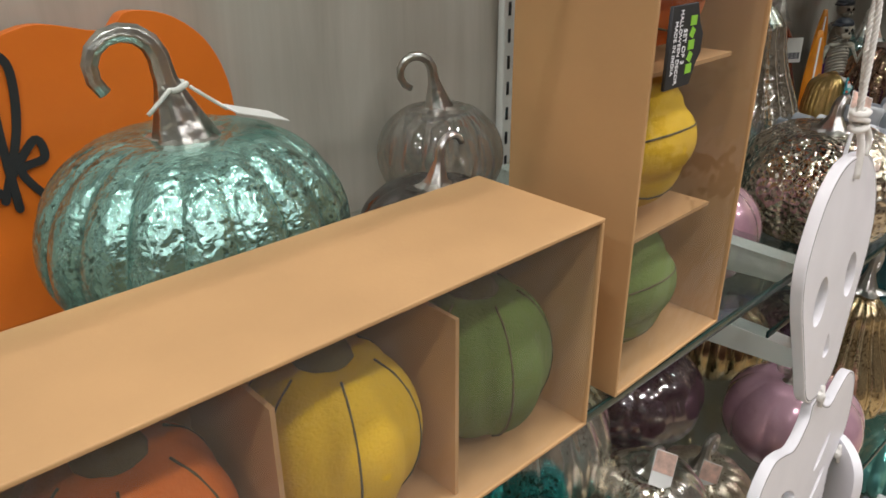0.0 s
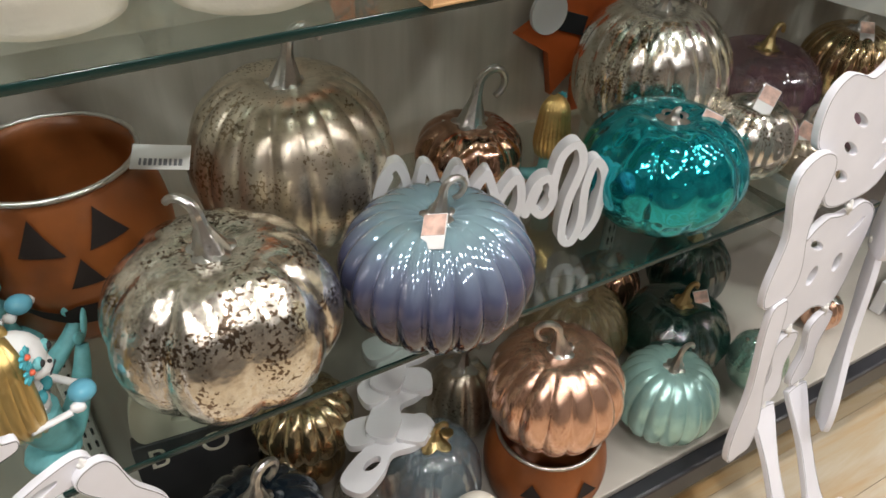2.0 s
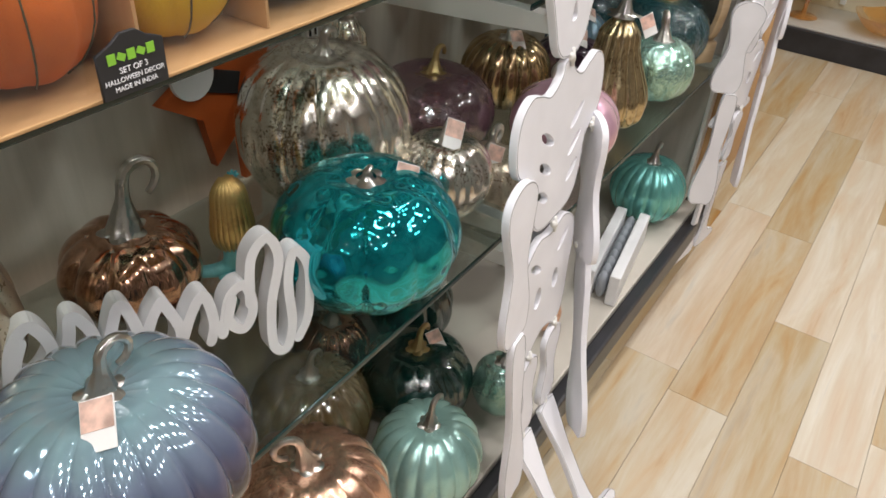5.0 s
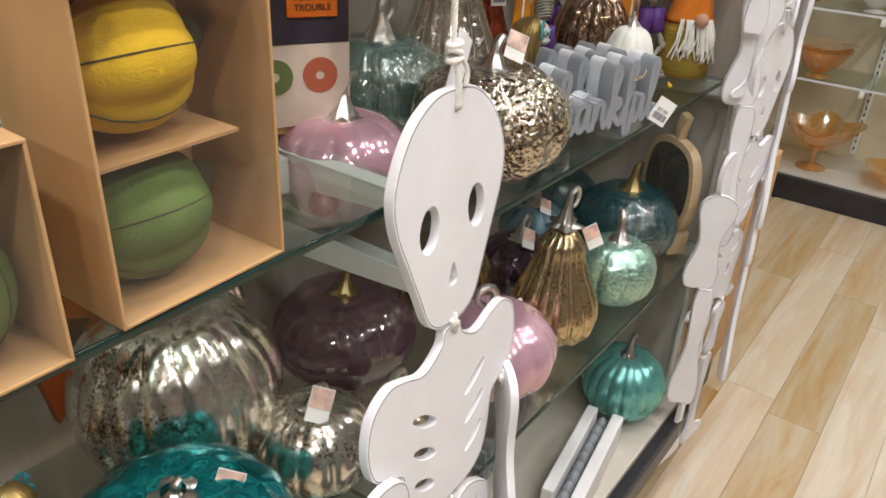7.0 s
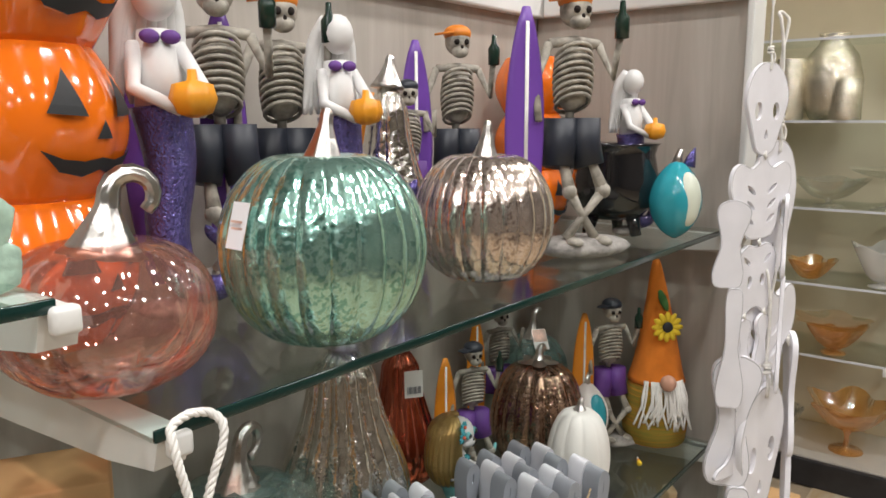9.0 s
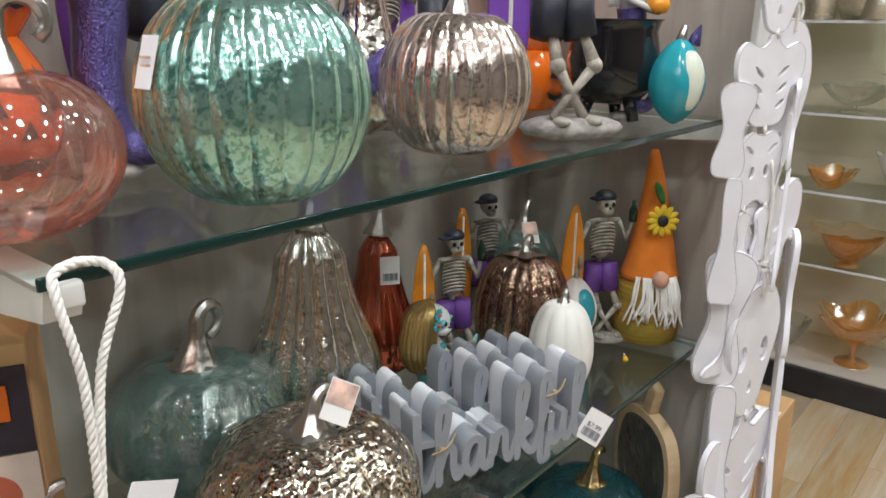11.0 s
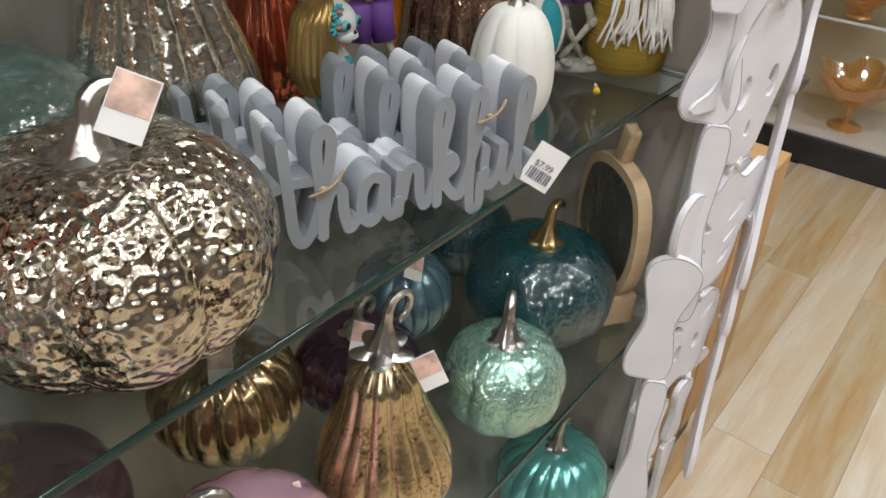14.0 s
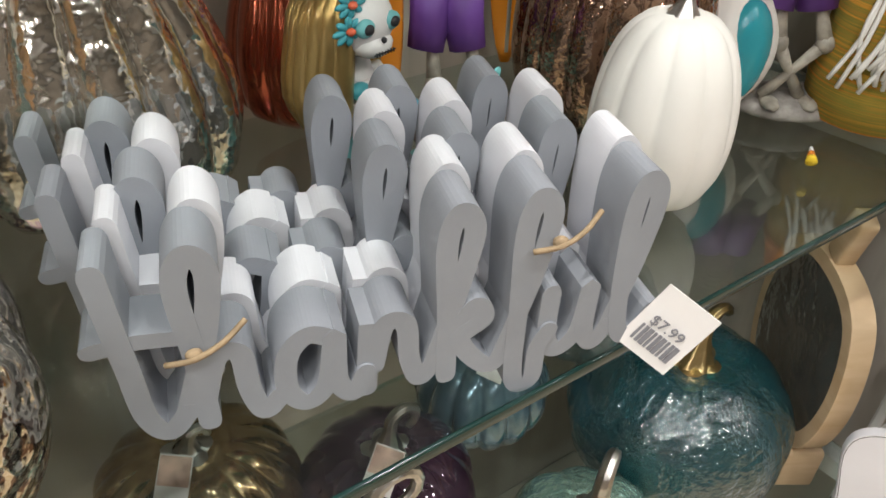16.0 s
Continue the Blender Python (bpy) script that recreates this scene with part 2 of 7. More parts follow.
def banded(name, stops, height, metal=0.3, rough=0.12, coat=0.6):
    """Colour that changes from foot to crown; stops run over the height in metres."""
    m, nt, bs = material(name)
    tc = nt.nodes.new("ShaderNodeTexCoord")
    sx = nt.nodes.new("ShaderNodeSeparateXYZ")
    nt.links.new(tc.outputs["Object"], sx.inputs[0])
    n1 = node(nt, "ShaderNodeTexNoise", Scale=25.0, Detail=3.0)
    nt.links.new(tc.outputs["Object"], n1.inputs["Vector"])
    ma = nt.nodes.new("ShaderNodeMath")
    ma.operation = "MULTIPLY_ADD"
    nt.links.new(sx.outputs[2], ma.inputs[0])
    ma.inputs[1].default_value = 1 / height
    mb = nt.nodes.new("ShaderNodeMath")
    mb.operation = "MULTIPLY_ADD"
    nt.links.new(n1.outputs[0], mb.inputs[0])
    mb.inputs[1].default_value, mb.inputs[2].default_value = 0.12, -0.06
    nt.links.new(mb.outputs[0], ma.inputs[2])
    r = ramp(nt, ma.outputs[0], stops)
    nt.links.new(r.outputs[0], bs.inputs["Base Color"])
    bs.inputs["Metallic"].default_value, bs.inputs["Roughness"].default_value = metal, rough
    bs.inputs["Coat Weight"].default_value, bs.inputs["Coat Roughness"].default_value = coat, 0.05
    return m


def grain(name, stops, scale=(3, 3, 60), rough=0.55, relief=0.15, random_tone=0.0):
    m, nt, bs = material(name)
    co = coords(nt, scale)
    n1 = node(nt, "ShaderNodeTexNoise", Scale=1.0, Detail=6.0, Roughness=0.6, Distortion=0.6)
    nt.links.new(co, n1.inputs["Vector"])
    r = ramp(nt, n1.outputs[0], stops)
    src = r.outputs[0]
    if random_tone:
        oi = nt.nodes.new("ShaderNodeObjectInfo")
        sc = nt.nodes.new("ShaderNodeVectorMath")
        sc.operation = "SCALE"
        sc.inputs[0].default_value = (37.0, 91.0, 13.0)
        nt.links.new(oi.outputs["Random"], sc.inputs["Scale"])
        sh = nt.nodes.new("ShaderNodeVectorMath")
        nt.links.new(co, sh.inputs[0])
        nt.links.new(sc.outputs[0], sh.inputs[1])
        nt.links.new(sh.outputs[0], n1.inputs["Vector"])
        st = node(nt, "ShaderNodeTexNoise", Scale=0.34, Detail=6.0, Roughness=0.7, Distortion=0.5)
        nt.links.new(sh.outputs[0], st.inputs["Vector"])
        sm = ramp(nt, st.outputs[0], [(0.44, (0, 0, 0)), (0.72, (1, 1, 1))])
        mx = nt.nodes.new("ShaderNodeMix")
        mx.data_type, mx.blend_type = "RGBA", "MULTIPLY"
        nt.links.new(sm.outputs[0], mx.inputs[0])
        nt.links.new(src, mx.inputs[6])
        mx.inputs[7].default_value = (0.84, 0.64, 0.45, 1)
        src = mx.outputs[2]
        hs = nt.nodes.new("ShaderNodeHueSaturation")
        mr = nt.nodes.new("ShaderNodeMapRange")
        mr.inputs[3].default_value, mr.inputs[4].default_value = 1 - random_tone, 1 + random_tone
        nt.links.new(oi.outputs["Random"], mr.inputs[0])
        nt.links.new(mr.outputs[0], hs.inputs["Value"])
        ms = nt.nodes.new("ShaderNodeMapRange")
        ms.inputs[3].default_value, ms.inputs[4].default_value = 1.25, 0.7
        nt.links.new(oi.outputs["Random"], ms.inputs[0])
        nt.links.new(ms.outputs[0], hs.inputs["Saturation"])
        nt.links.new(src, hs.inputs["Color"])
        src = hs.outputs[0]
    nt.links.new(src, bs.inputs["Base Color"])
    bs.inputs["Roughness"].default_value = rough
    bump(nt, n1.outputs[0], bs, relief, 0.001)
    return m


def glowing(name, colour, power):
    m, nt, bs = material(name)
    bs.inputs["Base Color"].default_value = (0.8, 0.8, 0.8, 1)
    bs.inputs["Emission Color"].default_value = (*colour, 1)
    bs.inputs["Emission Strength"].default_value = power
    return m


M_PANEL = grain("laminate panel", [(0.2, (0.36, 0.32, 0.275)), (0.5, (0.46, 0.42, 0.37)), (0.8, (0.56, 0.52, 0.47))], (22, 22, 1.6), 0.5, 0.06)
M_PLANK = grain("floor plank", [(0.25, (0.45, 0.27, 0.13)), (0.36, (0.54, 0.40, 0.25)), (0.48, (0.55, 0.46, 0.33)), (0.60, (0.60, 0.53, 0.42)), (0.74, (0.47, 0.43, 0.37))], (1.7, 15, 15), 0.36, 0.05, 0.17)
M_GROOVE = paint("floor joint", (0.36, 0.28, 0.19), 0.8)
M_WHITE_METAL = paint("white metal", (0.80, 0.80, 0.78), 0.35, 0.0, 0.04, 8, 0.03)
M_BLACK = paint("black plinth", (0.022, 0.022, 0.026), 0.35, 0.0, 0.4, 9, 0.1)
M_DECK = paint("cream deck", (0.52, 0.48, 0.42), 0.4, 0.0, 0.06, 6)
M_CEILING = paint("ceiling tile", (0.26, 0.25, 0.24), 0.8)
M_WALL = paint("shop wall", (0.22, 0.20, 0.17), 0.7, 0.0, 0.1, 2)
M_DARKWALL = paint("far aisle wall", (0.20, 0.17, 0.14), 0.7, 0.0, 0.2, 2)
M_LAMP = glowing("lamp", LAMP_COLOUR, LAMP_POWER)
M_SHELF = thin_glass("shelf glass", (0.88, 0.92, 0.905), 0.006, 0.0, 0.35, 0.0, 3.0, (0.55, 0.60, 0.58), 0.02)
M_EDGE = paint("glass edge", (0.008, 0.030, 0.026), 0.15, 0.0, 0.2, 5, 0.0)
M_SKEL = paint("white board", (0.80, 0.79, 0.83), 0.5, 0.0, 0.05, 10, 0.05)
M_INK = paint("black ink", (0.02, 0.02, 0.022), 0.6)
M_GREYINK = paint("grey print", (0.20, 0.20, 0.22), 0.6)
M_ROPE = paint("cotton cord", (0.78, 0.76, 0.72), 0.9, 0.0, 0.12, 90, 0.5, 500)
M_CARD = paint("brown card", (0.52, 0.31, 0.14), 0.65, 0.0, 0.09, 10, 0.12, 300)
M_PEWTER = mercury("pewter", (0.62, 0.60, 0.57), (0.25, 0.23, 0.21), 0.36, 90, 0.28, 1.0, 0.3, 40)
M_GOLDSTEM = mercury("old gold", (0.60, 0.46, 0.22), (0.26, 0.18, 0.08), 0.36, 90, 0.28, 1.0, 0.3, 40)
M_TAG = paint("paper tag", (0.80, 0.78, 0.76), 0.7, 0.0, 0.03)
M_TAGART = paint("tag picture", (0.66, 0.44, 0.36), 0.6, 0.0, 0.45, 60)
M_PAPER = paint("white paper", (0.82, 0.82, 0.85), 0.7, 0.0, 0.02)
M_FILM = thin_glass("clear film", (0.86, 0.85, 0.83), 0.03, 0.04, 0.6, 0.9, 14.0)

# ---- the large structure ----
def slab(name, lo, hi, mat, label="", category="", bevel=0.0, smooth=False):
    bm = bmesh.new()
    c = [(a + b) / 2 for a, b in zip(lo, hi)]
    add_box(bm, c, [b - a for a, b in zip(lo, hi)], None, 0, bevel)
    ob = finish(name, bm, mat, None, "", smooth)
    return tagged(ob, label, category, "", "structure")


slab("ground", (-5, -4.5, -0.12), (6, 3, -0.006), M_GROOVE, "dark bed under the plank floor", "floor")
slab("wall_back", (-4.95, Y_BACK, 0), (X_END + 0.05, Y_BACK + 0.05, 1.82), M_PANEL, "greige wood-look laminate back panel of the shelving", "wall")
slab("wall_side", (X_END, -0.445, 0), (X_END + 0.04, Y_BACK - 0.002, 1.82), M_PANEL, "greige laminate end panel of the shelving", "wall")
slab("trim", (-4.95, Y_BACK - 0.022, 1.785), (X_END - 0.002, Y_BACK - 0.002, 1.85), M_WHITE_METAL, "pale top rail of the shelving", "trim", 0.004)
slab("trim", (X_END - 0.022, -0.442, 1.785), (X_END - 0.002, Y_BACK - 0.026, 1.85), M_WHITE_METAL, "pale top rail on the end panel", "trim", 0.004)
slab("trim", (X_END - 0.020, -0.458, 0.23), (X_END + 0.042, -0.4465, 1.85), M_WHITE_METAL, "pale metal edge of the end panel", "trim", 0.003)
slab("wall_north", (-5, 2.9, 0), (6, 3.0, 3.2), M_WALL, "plain shop wall", "wall")
slab("wall_south", (-5, -4.6, 0), (6, -4.5, 3.2), M_DARKWALL, "plain shop wall across the aisle", "wall")
slab("wall_west", (-5.1, -4.5, 0), (-5, 3, 3.2), M_WALL, "plain shop wall", "wall")
slab("wall_east", (5.9, -4.5, 0), (6.0, 3, 3.2), M_WALL, "plain shop wall", "wall")
slab("ceiling", (-5, -4.5, 3.2), (6, 3, 3.3), M_CEILING, "plain white shop ceiling", "ceiling")

# deck and plinth
slab("shelf_deck", (-2.4, Y_DECK + 0.012, 0.19), (X_END - 0.001, Y_BACK - 0.001, Z_DECK), M_DECK, "cream bottom deck of the shelving", "shelf", 0.003)
slab("shelf_plinth", (-2.4, Y_DECK - 0.02, 0.155), (X_END + 0.04, Y_DECK + 0.0115, 0.222), M_BLACK, "black front rail of the bottom deck", "rail", 0.006)
slab("shelf_plinth", (-2.4, -0.36, 0.0), (X_END + 0.04, -0.34, 0.189), M_BLACK, "black recessed plinth under the bottom deck", "plinth")


def ceiling_lamp(x, y):
    t = thing("ceiling_light", pose(x, y, 3.2), "round recessed ceiling downlight, switched on", "ceiling light", "ceiling downlights")
    bm = bmesh.new()
    lathe(bm, [(0.085, -0.002), (0.10, -0.014), (0.115, -0.012), (0.118, -0.001)], seg=28, close=False)
    part("rim", bm, M_WHITE_METAL, t)
    bm = bmesh.new()
    lathe(bm, [(0.001, -0.006), (0.084, -0.004)], seg=28, close=False)
    for fc in bm.faces:
        fc.normal_flip()
    part("lamp", bm, M_LAMP, t, "glowing warm white lamp")


for lx in (-2.2, -0.9, 0.4, 1.7, 3.0):
    for ly in (-2.6, -1.55, -0.74):
        ceiling_lamp(lx, ly)

# uprights with slots
for ux in (X_LEFT, X_MID):
    t = thing("slotted_upright", pose(ux, Y_BACK, 0), "white slotted steel upright on the back panel", "upright", "shelf uprights")
    bm = bmesh.new()
    add_box(bm, (0, -0.008, 1.0), (0.028, 0.012, 1.5), None, 0, 0.002)
    part("channel", bm, M_WHITE_METAL, t)
    bm = bmesh.new()
    for k in range(46):
        for sx in (-0.006, 0.006):
            add_box(bm, (sx, -0.0147, 0.28 + k * 0.032), (0.004, 0.001, 0.016))
    part("slots", bm, M_INK, t, "dark punched slots")["kind"] = "stuff"


def bracket(x, z, end=True, short=0.0):
    t = thing("shelf_bracket", pose(x, Y_BACK - 0.016, z - 0.008), "white steel shelf bracket under the glass", "bracket", "shelf brackets")
    bm = bmesh.new()
    pts = [(0.0, 0), (0.0, -0.055), (-0.10, -0.046), (-0.30, -0.031), (short - 0.398, -0.022), (short - 0.405, 0)]
    vs = [[bm.verts.new((sx, y, z2)) for y, z2 in pts] for sx in (-0.011, 0.011)]
    bm.faces.new(vs[0])
    bm.faces.new(vs[1][::-1])
    for i in range(len(pts)):
        j = (i + 1) % len(pts)
        bm.faces.new((vs[0][j], vs[0][i], vs[1][i], vs[1][j]))
    bmesh.ops.recalc_face_normals(bm, faces=bm.faces)
    part("arm", bm, M_WHITE_METAL, t, "", False)
    if end:
        bm = bmesh.new()
        add_box(bm, (0, short - 0.410, -0.004), (0.016, 0.010, 0.016), None, 0, 0.003)
        part("end_cap", bm, M_WHITE_METAL, t, "white plastic end cap")
    return t


for zz in (Z_A, Z_B, Z_TOP):
    bracket(X_LEFT, zz)
for zz in (Z_AR, Z_R, Z_C):
    bracket(X_END - 0.035, zz, False)
for zz in (Z_A, Z_B, Z_C, Z_TOP):
    bracket(X_MID + (-0.020 if zz == Z_TOP else 0.041 if zz == Z_C else -0.014), zz, True, 0.04 if zz in (Z_C, Z_TOP) else 0.0)
bracket(X_MID + 0.014, Z_R)
bracket(X_MID + 0.014, Z_AR)


def glass_shelf(x0, x1, z, y0=Y_FRONT, label="clear greenish glass shelf on white brackets"):
    t = thing("glass_shelf", pose(0, 0, z), label, "shelf", "glass shelves")
    bm = bmesh.new()
    add_box(bm, ((x0 + x1) / 2, (y0 + Y_BACK - 0.03) / 2, -0.004), (x1 - x0, Y_BACK - 0.03 - y0, 0.008))
    ob = part("pane", bm, M_SHELF, t, "", False)
    bm = bmesh.new()
    add_box(bm, ((x0 + x1) / 2, y0 - 0.0015, -0.004), (x1 - x0, 0.003, 0.0082), None, 0, 0.001)
    part("front_edge", bm, M_EDGE, t, "dark green polished front edge")


for x0, x1, z in ((X_LEFT - 1.06, X_LEFT - 0.004, Z_A), (X_LEFT + 0.004, X_MID - 0.004, Z_A), (X_MID + 0.004, X_END - 0.03, Z_AR),
                  (X_LEFT - 1.06, X_LEFT - 0.004, Z_B), (X_LEFT + 0.004, X_MID - 0.006, Z_B), (X_MID + 0.004, X_END - 0.03, Z_R),
                  (X_LEFT + 0.004, X_MID - 0.023, Z_TOP), (X_MID + 0.026, X_END - 0.03, Z_C)):
    glass_shelf(x0, x1, z, Y_FRONT_R if z in (Z_R, Z_C, Z_TOP) else Y_FRONT)

slab("trim", (X_LEFT + 0.02, -0.30, Z_B - 0.05), (X_MID - 0.03, -0.275, Z_B - 0.0085), M_WHITE_METAL, "white steel rail under the glass shelf", "rail", 0.003)


# ---- pumpkins ----
def body_mesh(r, h, ribs, depth, shape, twist=0.0, seg=None, rings=36):
    seg = seg or max(96, ribs * 12)
    prof = []
    for i in range(rings + 1):
        s = i / rings
        if shape == "gourd":
            z = h * s
            rr = r * (0.46 + 0.54 * math.exp(-((s - 0.26) / 0.36) ** 2)) * min(1, (s / 0.12 + 0.02)) ** 0.5
            rr *= max((1 - s) / 0.14, 0.0) ** 0.5 if s > 0.86 else 1
            rr = max(rr, 0.004)
        elif shape == "tall":
            a = -math.pi / 2 + math.pi * s
            z = h / 2 + h / 2 * math.sin(a)
            rr = r * max(math.cos(a), 0.03) ** 0.55 * (1.0 - 0.10 * math.sin(a))
        else:
            a = -math.pi / 2 + math.pi * s
            c = max(math.cos(a), 0.02)
            p = 0.72 if shape == "squat" else 0.85
            rr = r * c ** p
            z = h / 2 + h / 2 * math.sin(a)
            dip = math.exp(-(rr / (0.33 * r)) ** 2)
            z += (-0.085 if s > 0.5 else 0.08) * h * dip
        prof.append((rr, z))
    bm = bmesh.new()
    lathe(bm, prof, seg=seg, ribs=ribs, depth=depth, twist=twist / max(h, 0.01))
    return bm, prof[-1][1]


def stem_parts(t, z, r, mat, height=0.05, curl=0.6, thick=0.011, leaf=True, turn=0.0, label="ribbed pewter stem"):
    thick *= 1.2
    pts, rad = [], []
    n = 18
    R = height * 0.26
    for i in range(n):
        s = i / (n - 1)
        if s < 0.5:
            u = s / 0.5
            x, zz = 0.12 * height * u, height * 0.72 * u
        else:
            a = (s - 0.5) / 0.5 * math.pi * (0.5 + curl)
            x, zz = 0.12 * height + R * (1 - math.cos(a)), height * 0.72 + R * math.sin(a)
        pts.append((x * math.cos(turn), x * math.sin(turn), z - 0.006 + zz))
        rad.append(thick * (1.75 - 1.25 * min(1, s / 0.40) ** 0.8 if s < 0.40 else 0.50 - 0.22 * (s - 0.40) / 0.60))
    bm = bmesh.new()
    add_tube(bm, pts, rad, 0, 24, 8, 0.22)
    part("stem", bm, mat, t, label)
    if leaf:
        bm = bmesh.new()
        ring0, ring1 = [], []
        for k in range(60):
            a = 2 * math.pi * k / 60
            w = thick * (1.5 + 1.1 * abs(math.cos(2.5 * a)) ** 1.3)
            ring0.append((thick * 0.9 * math.cos(a), thick * 0.9 * math.sin(a), z + 0.006))
            ring1.append((w * math.cos(a), w * math.sin(a), z - 0.002 + 0.10 * w))
        quads(bm, [ring1, ring0])
        part("stem_leaf", bm, mat, t, "lobed metal leaf collar")


def tag_parts(t, p, turn=0.0, tilt=40.0, w=0.027, h=0.040, art=True, roll=0.0):
    m = Matrix.Translation(p) @ Euler((radians(-tilt), radians(roll), radians(turn))).to_matrix().to_4x4()
    bm = bmesh.new()
    add_box(bm, (0, 0, 0), (w, 0.0008, h))
    bm.transform(m)
    tg = part("tag", bm, M_TAG, t, "small paper hang tag", False)
    bm = bmesh.new()
    if art:
        add_box(bm, (0, -0.0009, h * 0.18), (w * 0.94, 0.0006, h * 0.58))
    else:
        for k in range(9):
            add_box(bm, ((k - 4) * w * 0.085, -0.0009, -h * 0.22), (w * 0.04 + 0.0006 * (k % 3), 0.0006, h * 0.26))
    bm.transform(m)
    part("tag_print", bm, M_TAGART if art else M_GREYINK, tg, "printed picture" if art else "printed bar code", False)


def pumpkin(label, x, y, z, r, h, mat, ribs=14, depth=0.07, shape="round", stem=M_PEWTER, stem_h=0.05, curl=0.6, thick=0.011, leaf=True, turn=0.0,
            twist=0.0, tag=None, lean=(0, 0), spin=0.0, name="glass_pumpkin", group="decorative pumpkins", sticker=False, stem_label="ribbed pewter stem"):
    t = thing(name, pose(x, y, z + 0.001, lean[0], lean[1], spin), label, "pumpkin", group)
    bm, top = body_mesh(r, h, ribs, depth, shape, twist)
    part("body", bm, mat, t)
    if stem is not None:
        stem_parts(t, top, r, stem, stem_h, curl, thick, leaf, turn, stem_label)
    if sticker:
        bm = bmesh.new()
        add_box(bm, (-r * 0.985, 0, h * 0.66), (0.0008, 0.018, 0.034), Euler((0, 0.28, 0)).to_matrix())
        st = part("sticker", bm, M_PAPER, t, "white paper sticker", False)
        bm = bmesh.new()
        for k in range(4):
            add_box(bm, (-r * 0.985 - 0.0009, 0, h * 0.66 - 0.012 + 0.005 * k), (0.0006, 0.012, 0.0016), Euler((0, 0.28, 0)).to_matrix())
        part("sticker_print", bm, M_TAGART, st, "faint printed lines", False)
    if tag is not None:
        dx, dy, dz, tn, tl, art = tag
        tn = -(tn + 22)
        tag_parts(t, (dx, dy, top + dz), tn, tl, art=art, roll=26 * math.sin(37 * x + 5 * y))
    return t


SILVER, DARK = (0.86, 0.82, 0.74), (0.20, 0.15, 0.10)
MK_SILVER = mercury("silvered glass", SILVER, (0.30, 0.24, 0.17), 0.39, 60, 0.20, 0.97, 0.22, 18, None, 0.0, 0.3, 1.03)
MK_SPECK = mercury("speckled silvered glass", (0.80, 0.75, 0.65), (0.17, 0.12, 0.08), 0.42, 55, 0.20, 0.97, 0.30, 26, None, 0.0, 0.3, 1.015)
MK_FOGGY = mercury("foggy champagne glass", (0.66, 0.58, 0.46), (0.30, 0.23, 0.15), 0.42, 50, 0.30, 0.88, 0.15, 18, None, 0.0, 0.3, 1.045)
MK_COPPER = mercury("copper glass", (0.80, 0.49, 0.35), (0.52, 0.29, 0.19), 0.40, 60, 0.24, 0.9, 0.06, 18, None, 0.0, 0.3, 1.03)
MK_COPGLIT = mercury("copper glitter glass", (0.62, 0.25, 0.11), (0.28, 0.09, 0.03), 0.46, 220, 0.2, 0.9, 0.5, 90)
MK_GOLD = mercury("gold glass", (0.64, 0.52, 0.31), (0.26, 0.18, 0.09), 0.42, 55, 0.20, 0.95, 0.25, 22, None, 0.0, 0.3, 1.03)
MK_AMBER = mercury("amber silvered glass", (0.55, 0.40, 0.22), (0.20, 0.12, 0.05), 0.46, 60, 0.14, 0.9, 0.25)
MK_TEAL = mercury("teal glass", (0.012, 0.40, 0.45), (0.0, 0.10, 0.13), 0.42, 36, 0.07, 0.85, 0.3, 22, None, 46.0)
MK_MINT = mercury("mint pearl glass", (0.38, 0.62, 0.57), (0.27, 0.48, 0.44), 0.40, 40, 0.20, 0.45, 0.05)
MK_AQUA = mercury("aqua pearl glass", (0.18, 0.52, 0.48), (0.10, 0.34, 0.32), 0.40, 40, 0.14, 0.6, 0.05)
MK_MINTCR = mercury("mint crackle glass", (0.42, 0.66, 0.57), (0.16, 0.36, 0.30), 0.42, 120, 0.10, 0.75, 0.7, 60)
MK_TEALMERC = mercury("teal silvered glass", (0.36, 0.62, 0.56), (0.13, 0.22, 0.18), 0.43, 60, 0.26, 0.85, 0.5, 60, None, 0.0, 0.3, 1.045)
MK_GREEN = mercury("green ribbed silvered glass", (0.42, 0.70, 0.61), (0.20, 0.44, 0.37), 0.41, 60, 0.17, 0.85, 0.35, 26, None, 0.0, 0.3, 1.02)
MK_CHAMP = mercury("champagne ribbed silvered glass", (0.72, 0.62, 0.56), (0.40, 0.32, 0.28), 0.40, 60, 0.17, 0.88, 0.30, 26, None, 0.0, 0.3, 1.03)
MK_CRACK = mercury("hammered silvered glass", (0.70, 0.64, 0.53), (0.15, 0.09, 0.06), 0.46, 60, 0.13, 0.97, 0.3, 20, None, 135.0, 0.3, 1.04)
MK_GOURD = mercury("hammered gourd glass", (0.78, 0.75, 0.68), (0.24, 0.19, 0.13), 0.40, 60, 0.13, 0.97, 0.45, 34)
MK_BROWN = mercury("brown silvered glass", (0.52, 0.30, 0.20), (0.16, 0.07, 0.04), 0.45, 60, 0.10, 0.95, 0.3)
MK_DKCOP = mercury("dark copper glass", (0.42, 0.28, 0.20), (0.12, 0.06, 0.04), 0.46, 60, 0.09, 0.97, 0.5, 60)
MK_RED = mercury("red copper glass", (0.55, 0.13, 0.07), (0.24, 0.04, 0.02), 0.42, 50, 0.08, 0.9, 0.15)
MK_BLACK = mercury("midnight glass", (0.014, 0.024, 0.036), (0.005, 0.007, 0.011), 0.42, 40, 0.05, 0.4, 0.1, 18, None, 0.0, 1.0)
MK_PURPLE = mercury("plum glass", (0.07, 0.035, 0.06), (0.03, 0.012, 0.024), 0.42, 40, 0.08, 0.4, 0.2, 18, None, 0.0, 1.0)
